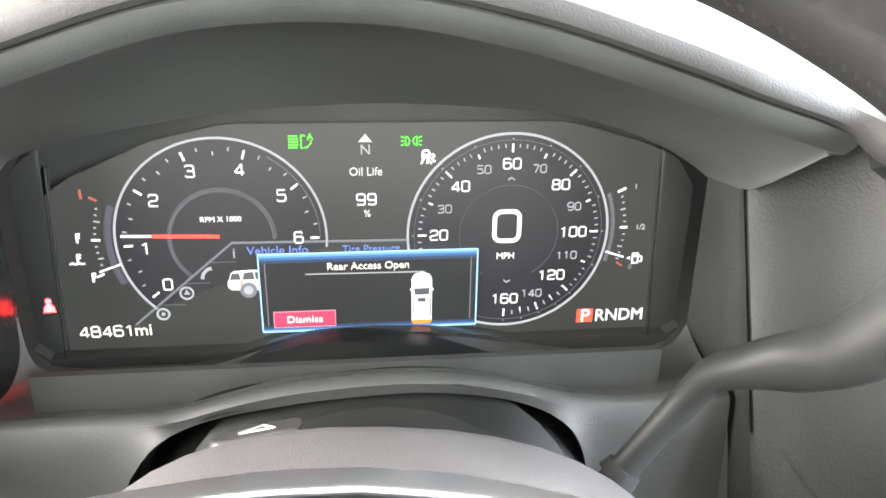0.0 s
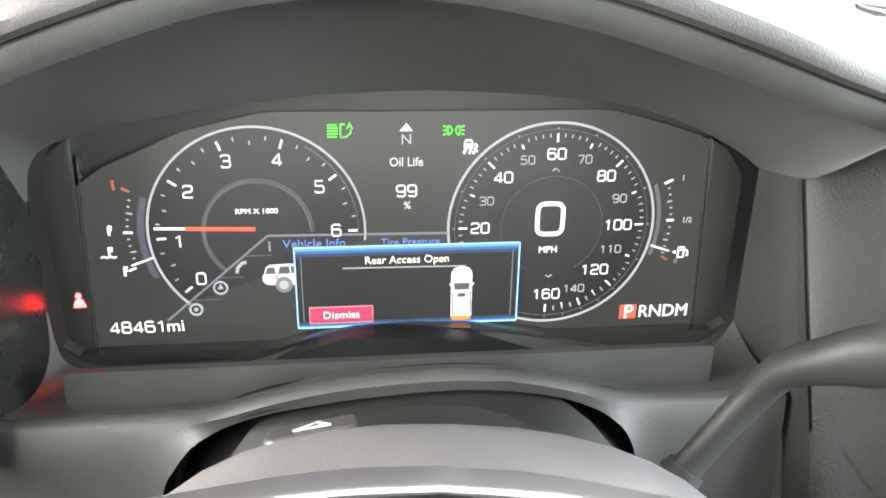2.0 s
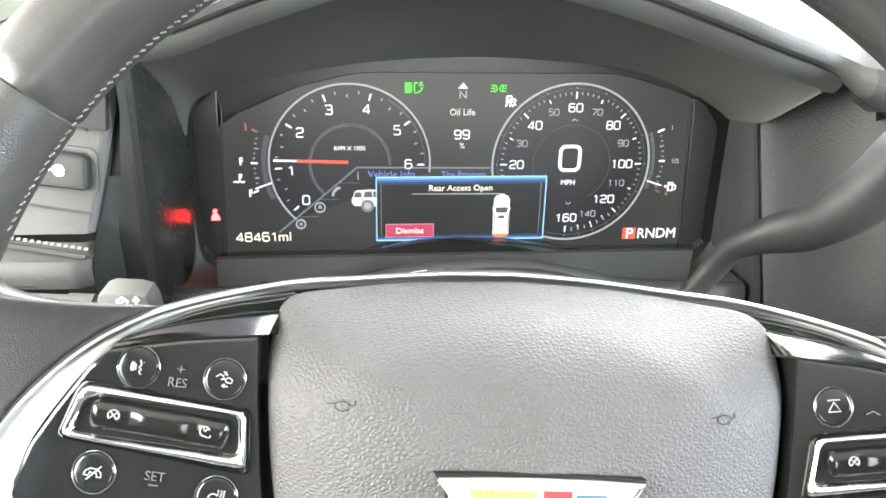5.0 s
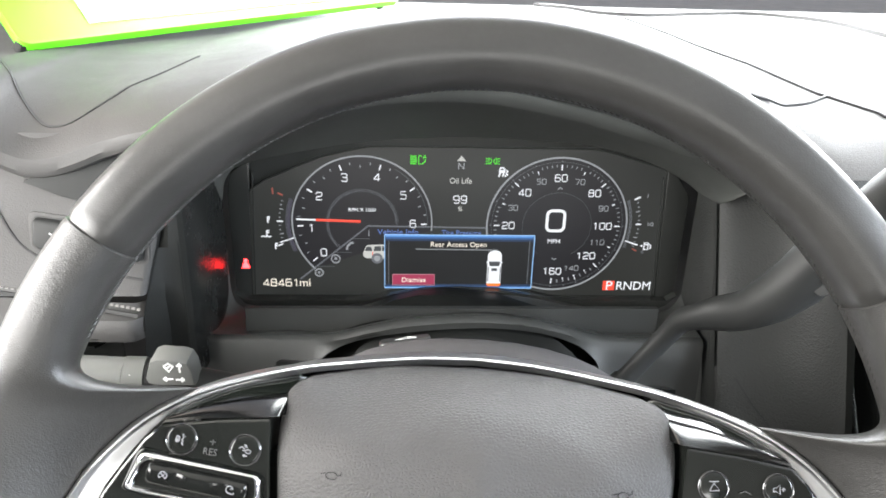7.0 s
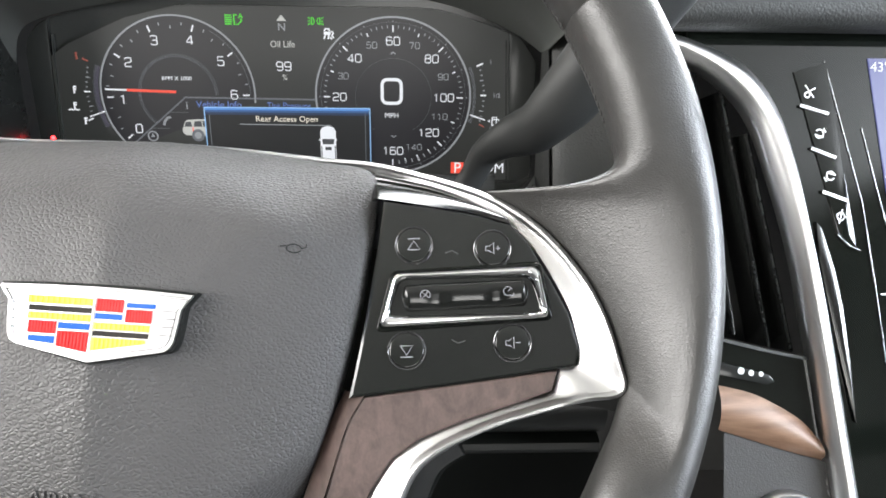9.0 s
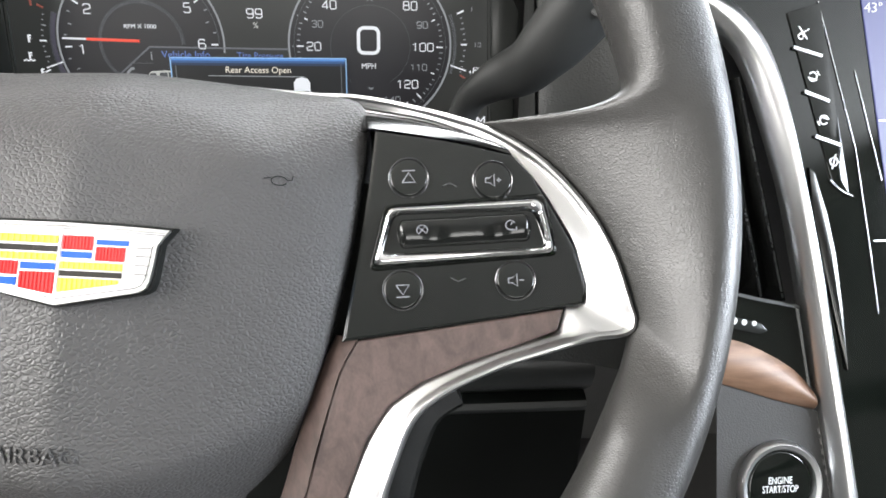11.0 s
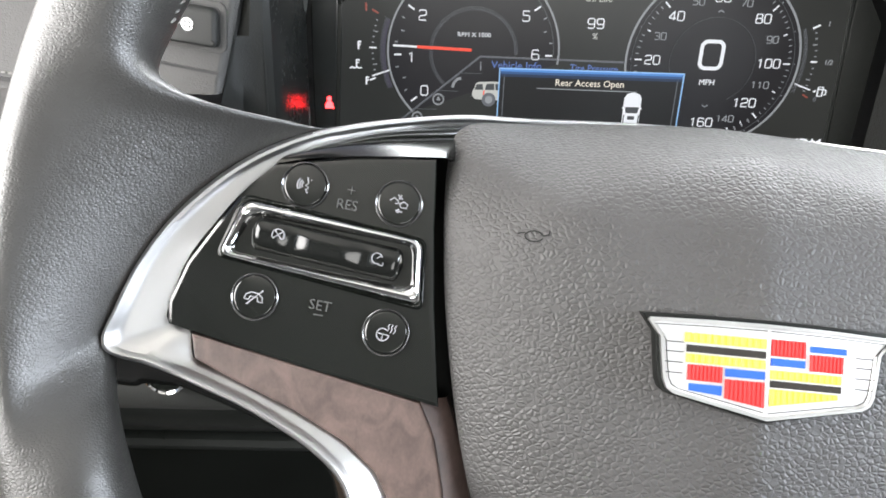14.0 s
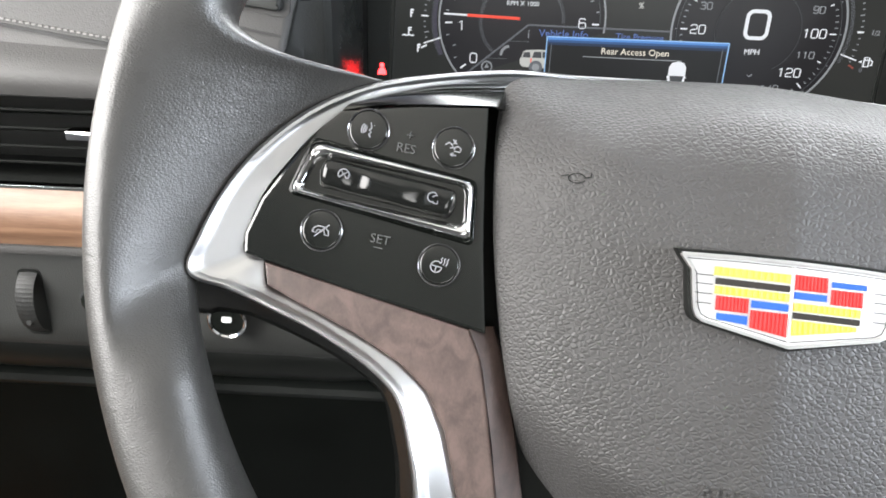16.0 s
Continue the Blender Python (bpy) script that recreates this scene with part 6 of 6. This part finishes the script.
tagged(part("door_pocket", prism([(-0.30, -0.24), (0.10, -0.24), (0.13, -0.30), (0.10, -0.62), (-0.30, -0.62)], lambda y, z, w: Vector((-0.60 + w, y, z)), 0.0, 0.09, 0.02, 3), surface("door_leather_brown", (0.16, 0.075, 0.03), 0.5, vary=0.15, grain=0.3, grain_scale=900), smooth=50), "brown leather lower door panel", "door panel")
dim = thing("dimmer_wheel", (-0.313, -0.126, -0.146), "ribbed black dimmer thumbwheel", "switch")
part("slot", prism(rounded(-0.3190, -0.1470, -0.3070, -0.1095, 0.003), on_left_face, -0.004, 0.0006), BOOT, dim)
bm = bmesh.new()
rings = []
for k in range(73):
    a = math.pi * k / 72
    rib = 0.00025 if k % 3 == 1 else 0.0
    rings.append([Vector((-0.3130 + dx, left_profile(-0.128) + 0.004 - (0.0185 - rib - abs(dx) * 0.25) * math.sin(a) * 0.75, -0.1283 + (0.0185 - rib - abs(dx) * 0.15) * math.cos(a))) for dx in (-0.0046, -0.0036, 0, 0.0036, 0.0046)])
part("wheel", loft(rings), STALK, dim, "black ribbed wheel", smooth=40)
part("wheel_print", prism(circle(-0.3130, -0.1355, 0.0014, 12), on_left_face, 0.0060, 0.0088), ICON_DIM, dim, smooth=0)
knob = thing("headlamp_control", (-0.212, -0.13, -0.147), "black round headlamp knob with a chrome ring", "switch")
part("body", prism(circle(-0.2110, -0.1285, 0.0096, 32), on_left_face, -0.002, 0.009, 0.0015), PIANO, knob)
part("ring", band(circle(-0.2110, -0.1285, 0.0099, 40), circle(-0.2110, -0.1285, 0.0082, 40), on_left_face, 0.002, 0.0095, crown=0.0006), CHROME, knob, "chrome ring")
part("mark", prism(rounded(-0.2135, -0.1290, -0.2085, -0.1262, 0.0008), on_left_face, 0.0088, 0.0100), ICON, knob, smooth=0)
k2 = thing("trip_button", (-0.283, -0.13, -0.131), "small black push button with a bright rim", "button")
part("cap", prism(circle(-0.281, -0.1245, 0.0055, 20), on_left_face, -0.002, 0.005, 0.001), PIANO, k2)
part("rim", band(circle(-0.281, -0.1245, 0.0066, 28), circle(-0.281, -0.1245, 0.0055, 28), on_left_face, -0.001, 0.003), CHROME, k2)

# ---- seams of the dash top ----
def on_top(x, y, w):
    return Vector((x, y, top_z(x, y) + w))


part("seam", strokes([spline([(0.216, 0.44), (0.216, 0.30), (0.2171, 0.154), (0.2285, 0.010), (0.234, -0.018), (0.2473, -0.0593)], 40)], 0.0018, on_top, -0.003, 0.0014), SEAM, dash, smooth=0)
part("seam", strokes([spline([(0.2325, -0.016), (0.2125, -0.0328), (0.1986, -0.0391), (0.1845, -0.0440), (0.170, -0.045)], 24)], 0.0018, on_top, -0.003, 0.0014), SEAM, dash, smooth=0)
part("seam", strokes([spline([(-0.330, 0.062), (-0.309, 0.030), (-0.2620, -0.0410), (-0.2420, -0.0660), (-0.2310, -0.0745), (-0.2190, -0.0735), (-0.2080, -0.0550), (-0.1960, -0.0230), (-0.1800, 0.0480)], 60)], 0.0016, on_top, -0.003, 0.0007), SEAM, dash, smooth=0)
part("defroster_strip", strokes([spline([(0.15, 0.60), (0.23, 0.455), (0.33, 0.50), (0.42, 0.53), (0.47, 0.42), (0.45, 0.24)], 40)], 0.022, on_top, -0.002, 0.004), DASH_SOFT, dash, "grey moulded strip")

# ---- right of the dials: soft panel, centre stack ----
def on_stack(x, z, w):
    return Vector((x, -0.115 + 0.36 * z - w * 0.94, z + w * 0.34))


panel_cols = ((0.1595, -0.045), (0.1597, -0.064), (0.1605, -0.0685), (0.164, -0.0715), (0.170, -0.0733), (0.175, -0.0745), (0.182, -0.0765), (0.19, -0.0785), (0.205, -0.086), (0.214, -0.098), (0.220, -0.115))
def panel_top(x):
    return float(np.interp(x, [0.1595, 0.164, 0.170, 0.179, 0.19, 0.22], [0.0370, 0.0465, 0.0550, 0.0655, 0.067, 0.067]))


def panel_y(y0, z):
    """The panel leans towards the driver as it falls."""
    return y0 + 0.0055 + 0.39 * max(-0.11, z)


part("inner_panel", loft([[Vector((x, panel_y(y0, z), z)) for x, y0 in panel_cols for z in (panel_top(x) + (-0.16 - panel_top(x)) * t,)] for t in (0, 0.02, 0.06, 0.2, 0.4, 0.6, 0.8, 1.0)]), SKIN_BLACK, dash, "black soft panel beside the dials")
part("seam", strokes([[(0.170, -0.066), (0.180, -0.080), (0.192, -0.094), (0.206, -0.112)]], 0.0012, lambda x, z, w: Vector((x, float(np.interp(x, [0.164, 0.175, 0.19, 0.205], [-0.0715, -0.0745, -0.0785, -0.086])) + 0.0055 + 0.39 * z - w, z)), 0.0, 0.0008), SEAM, dash, smooth=0)

stack = thing("centre_stack", (0.35, -0.14, -0.26), "glossy black centre stack with touch controls, screen and curved metal trim", "centre console")
A_L = [(0.2000, 0.0375), (0.2100, 0.0372), (0.218, 0.0345), (0.236, 0.0240), (0.251, 0.0080), (0.261, -0.016), (0.273, -0.054), (0.281, -0.092), (0.287, -0.124), (0.293, -0.157), (0.297, -0.179), (0.306, -0.24)]
A_R = [(0.2000, 0.0480), (0.2080, 0.0475), (0.218, 0.0455), (0.234, 0.0395), (0.250, 0.0310), (0.264, 0.0140), (0.2745, -0.013), (0.2835, -0.048), (0.292, -0.086), (0.300, -0.130), (0.308, -0.173), (0.320, -0.24)]
al, arr = spline(A_L, 60), spline(A_R, 60)
rings = []
for (a, b), (c, d) in zip(al, arr):
    rings.append([on_stack(a, b, -0.004)] + [on_stack(a + (c - a) * t, b + (d - b) * t, 0.0015 + 0.0085 * math.sin(math.pi * (0.04 + 0.88 * t)) ** 0.8) for t in (0, 0.06, 0.14, 0.24, 0.36, 0.50, 0.64, 0.76, 0.86, 0.94, 1.0)] + [on_stack(c, d, -0.004)])
part("metal_bow", loft(rings), SATIN_SOFT, stack, "satin metal trim bow", smooth=45)
body = [(0.2, 0.0675), (0.62, 0.0675), (0.62, -0.26), (0.318, -0.26)] + [tuple(p) for p in arr[::-1]]
part("panel", prism(body, on_stack, -0.01, 0.0), PIANO, stack, "glossy black panel", smooth=0)
# raised strip imitates a reflection in the glossy panel; no second bow
part("bow_reflection", prism([(0.2868, -0.0415), (0.2895, -0.0440), (0.2965, -0.0640), (0.3012, -0.0830), (0.3052, -0.1080), (0.3090, -0.1390), (0.3078, -0.1380), (0.3000, -0.1080), (0.2940, -0.0830), (0.2888, -0.0600)], on_stack, 0.0, 0.002, 0.0006), SHOULDER, stack, "strip drawn in place of a reflection beside the bow")
strip = part("touch_strip", prism([(0.2750, 0.0305), (0.2920, 0.0355), (0.3075, -0.048), (0.3085, -0.055), (0.2990, -0.0475)], on_stack, 0.0, 0.0010, 0.0004), PIANO, stack, "glossy black touch strip")
for x0, z0, x1, z1 in ((0.278, 0.0145, 0.293, 0.0105), (0.284, -0.0060, 0.297, -0.0105), (0.290, -0.0268, 0.303, -0.0310)):
    part("touch_bar", strokes([[(x0, z0), (x1, z1)]], 0.0015, on_stack, 0.0008, 0.0020), SATIN, strip, "slim chrome touch bar")
for (x, z), ic in zip(((0.2832, 0.0212), (0.2885, 0.0010), (0.2945, -0.0192), (0.3000, -0.0388)), ([[(-0.9, 0.7), (0.8, -0.6)], [(-0.7, -0.6), (0.7, 0.7)], arc(-0.2, -0.5, 0.4, 0, 340, 9)], [arc(0, 0, 0.6, 200, 520, 12), [(-0.7, -0.3), (0.7, -0.3)], [(0.4, 0.9), (0.9, 0.4)]], [arc(0, 0, 0.6, 20, 340, 12), [(-0.7, 0.3), (0.7, 0.3)], [(-0.4, -0.9), (-0.9, -0.4)]], [arc(0, 0, 0.55, 0, 350, 12), [(0, 1), (0, -1)], [(-0.8, 0.1), (-0.4, 0.1)], [(0.8, 0.1), (0.4, 0.1)]])):
    part("touch_sign", strokes(drawn(ic, (x, z), 0.0035, -15), 0.0006, on_stack, 0.0009, 0.0014), ICON, strip, smooth=0)
SCREEN_BLUE = glow("stack_screen", (0.145, 0.16, 0.42), 0.85)
scr = part("screen", prism([(0.3140, 0.0375), (0.3300, -0.0600), (0.55, -0.0600), (0.55, 0.0375)], on_stack, 0.0, 0.0008), SCREEN_BLUE, stack, "lit violet-blue touch screen", smooth=0)
part("writing", letters("43°", on_stack, 0.3200, 0.0335, 0.0046, 0.0008, 0.0012, 0.0095), WHITE_LIT, scr, smooth=0)
part("strip_foot", strokes([spline([(0.2984, -0.0474), (0.3020, -0.0508), (0.3060, -0.0534), (0.3103, -0.0550)], 10)], 0.0006, on_stack, 0.0006, 0.0014), SATIN_DARK, strip, smooth=0)
part("screen_line", strokes([[(0.3235, -0.0195), (0.55, -0.0195)]], 0.0010, on_stack, 0.0008, 0.0012), WHITE_LIT, scr, smooth=0)
part("lower_edge", strokes([[(0.322, -0.0765), (0.45, -0.0765)]], 0.0008, on_stack, -0.0002, 0.0006), SATIN, stack, smooth=0)
# metal strokes drawn in place of highlights along the panel's edges
part("edge_highlight", strokes([[(0.2912, 0.0363), (0.3030, -0.003), (0.3118, -0.0322), (0.3200, -0.078), (0.3253, -0.1113)], [(0.3110, 0.0040), (0.3200, -0.0270), (0.3262, -0.0476)]], 0.0005, on_stack, -0.0002, 0.0006), SATIN_DARK, stack, smooth=0)

cv = thing("centre_air_vent", (0.245, -0.13, -0.107), "black upright air vent with slim vertical fins", "air vent")
inner = [(0.2185, 0.034)] + [tuple(p) for p in al if p[1] > -0.107 and p[0] > 0.2190]
part("well", prism(inner + [(0.2825, -0.107), (0.238, -0.0975), (0.2185, -0.0945)], on_stack, -0.05, -0.030), BOOT, cv, smooth=0)
for top, foot in (((0.2120, 0.0360), (0.2310, -0.0925)), ((0.2264, 0.0310), (0.2480, -0.0965)), ((0.2408, 0.0228), (0.2668, -0.1030)), ((0.2545, 0.0020), (0.2790, -0.1055))):
    mid = [(top[0] + (foot[0] - top[0]) * t, top[1] + (foot[1] - top[1]) * t) for t in np.linspace(0, 1, 7)]
    fin = part("fin", loft([[on_stack(x + dx, z, w) for dx, w in ((0.0000, -0.032), (0.0016, -0.012), (0.0016, -0.0085), (0.0004, -0.0080), (-0.0004, -0.0085), (-0.0010, -0.012), (-0.0022, -0.032))] for x, z in mid]), HOUSING, cv, "slim black vent fin", smooth=40)
    # metal strip added to imitate light caught on the fin's front edge
    part("fin_glint", loft([[on_stack(x + dx, z, w) for dx, w in ((-0.0003, -0.0083), (0.0002, -0.0074), (0.0007, -0.0081))] for x, z in mid]), SATIN_DARK, fin)
part("side_wall", loft([[on_stack(0.2195 + dx, z, w) for dx, w in ((0.0, 0.002), (0.0, -0.02), (-0.002, -0.052))] for z in (0.06, 0.03, -0.02, -0.07, -0.125)]), BOOT, cv)
part("lower_lip", strokes([spline([(0.205, -0.0915), (0.222, -0.0945), (0.240, -0.0985), (0.262, -0.1035), (0.283, -0.1075)], 14)], 0.0016, on_stack, -0.004, 0.0012), DASH_FASCIA, cv, smooth=0)
part("base_panel", prism([(0.20, -0.094), (0.222, -0.0955), (0.240, -0.0993), (0.262, -0.1043), (0.2835, -0.1083), (0.2900, -0.147), (0.279, -0.1365), (0.258, -0.1255), (0.236, -0.1200), (0.20, -0.1165)], on_stack, -0.010, -0.001), PIANO, cv, "glossy black panel under the vent")
part("vent_slider", prism([(0.237, -0.1085), (0.263, -0.1150), (0.266, -0.1185), (0.262, -0.1200), (0.236, -0.1150)], on_stack, -0.002, 0.0014, 0.0008), HOUSING, cv, "black vent slider")
for x, z, r in ((0.2480, -0.1130, 0.0017), (0.2533, -0.1140, 0.0014), (0.2585, -0.1146, 0.0012)):
    part("slider_dot", prism(circle(x, z, r, 14), on_stack, 0.0008, 0.0018), ICON, cv, smooth=0)
WT = [(0.237, -0.1202), (0.239, -0.1206), (0.242, -0.1212), (0.258, -0.1255), (0.279, -0.1365), (0.2905, -0.1475)]
WB_ = [(0.237, -0.1418), (0.239, -0.1423), (0.242, -0.1431), (0.252, -0.1460), (0.272, -0.1520), (0.2915, -0.1570)]
wt, wb = spline(WT, 30), spline(WB_, 30)
part("wood_trim", loft([[on_stack(a + (c - a) * t, b + (d - b) * t, -0.002 + 0.006 * math.sin(math.pi * (0.08 + 0.84 * t))) for t in np.linspace(0, 1, 9)] for (a, b), (c, d) in zip(wt, wb)]), WOOD_D, stack, "brown open-pored wood trim")
part("leather_face", loft([[on_stack(x, z + zz, 0.0) for x, z in ((0.240, -0.1430), (0.242, -0.1436), (0.244, -0.1442), (0.272, -0.1525), (0.2935, -0.1580), (0.304, -0.165))] for zz in (0, -0.004, -0.03, -0.06, -0.10)]), DASH_SOFT, stack, "grey soft console face")
for i in range(14):
    z0 = -0.166 - 0.005 * i
    if i == 0:
        bm = bmesh.new()
    strokes([[(0.2935 + 0.19 * (-0.166 - z0), z0), (0.2942 + 0.19 * (-0.166 - z0), z0 - 0.003)]], 0.0008, on_stack, 0.0, 0.0008, into=bm)
tagged(part("stitches", bm, STITCH, stack, "grey stitching"), kind="stuff")
st = thing("start_button", (0.2725, -0.185, -0.215), "round black engine start button in a satin metal ring", "button")
BC = (0.2725, -0.1930)
part("ring", loft([[on_stack(BC[0] + r * math.cos(a), BC[1] + r * math.sin(a), w) for a in np.linspace(0, 2 * math.pi, 49)[:-1]] for r, w in ((0.0222, 0.0), (0.0218, 0.0035), (0.0205, 0.0048), (0.0185, 0.0040), (0.0172, 0.0010))], closed=True), SATIN, st, "satin metal ring")
bt = part("cap", prism(circle(*BC, 0.0170, 48), on_stack, -0.002, 0.0022, 0.0012, 3), PIANO, st, "glossy black cap")
part("writing", letters("ENGINE", on_stack, BC[0], BC[1] + 0.0030, 0.0034, 0.0020, 0.0025, 0.0125), ICON, bt, smooth=0)
part("writing", letters("START/STOP", on_stack, BC[0], BC[1] - 0.0012, 0.0034, 0.0020, 0.0025, 0.0190), ICON, bt, smooth=0)
part("run_light", prism(rounded(BC[0] + 0.0035, BC[1] - 0.0092, BC[0] + 0.0082, BC[1] - 0.0072, 0.0005), on_stack, 0.0018, 0.0026), GREEN_LIT, bt, smooth=0)
part("stack_underdash", loft([[Vector((x, y, z)) for x in (0.18, 0.3, 0.5, 0.8, 1.29)] for y, z in ((-0.108, 0.053), (-0.095, 0.056), (-0.088, 0.066))]), SKIN_BLACK, dash)
part("passenger_face", loft([[Vector((x, y, z)) for x in (0.62, 0.8, 1.29)] for y, z in ((-0.108, 0.053), (-0.12, -0.02), (-0.15, -0.12), (-0.12, -0.25), (0.0, -0.5))]), DASH_SOFT, dash, "grey passenger side dash face")

# ---- fluorescent clipboard lying on the dash top ----
board = thing("clipboard", (-0.30, 0.16, 0.10), "fluorescent green plastic clipboard with white papers on the dash top", "clipboard")
B0, BX, BY = Vector((-0.298, 0.047, 0.1070)), Vector((0.253, 0.313, 0.0087)).normalized(), Vector((-0.313, 0.253, 0.36)).normalized()
BN = BX.cross(BY).normalized()


def on_board(u, v, w):
    return B0 + BX * u + BY * v + BN * w


NEON = surface("fluorescent_plastic", (0.13, 0.74, 0.015), 0.35, vary=0.06)
nb = NEON.node_tree.nodes["Principled BSDF"]
nb.inputs["Transmission Weight"].default_value = 0.05
part("plate", prism(rounded(0.0, 0.0, 0.405, 0.24, 0.008), on_board, -0.0035, 0.0035, 0.0015), NEON, board, "translucent fluorescent green plate")
part("paper", prism([(0.055, 0.012), (0.385, 0.009), (0.390, 0.225), (0.06, 0.225)], on_board, 0.0036, 0.0056), surface("paper", (0.82, 0.83, 0.80), 0.8, vary=0.04), board, "white papers")
part("slot", prism([(0.050, 0.045), (0.060, 0.041), (0.095, 0.044), (0.093, 0.048), (0.062, 0.051), (0.053, 0.054)], on_board, 0.0054, 0.0062), DASH_DARK, board, smooth=0)
part("foot", prism(rounded(0.000, 0.001, 0.006, 0.010, 0.002), on_board, -0.0090, 0.0, 0.001), STALK, board, "dark rubber foot")
part("foot", prism(rounded(0.380, 0.004, 0.390, 0.016, 0.002), on_board, -0.012, 0.0, 0.001), STALK, board)
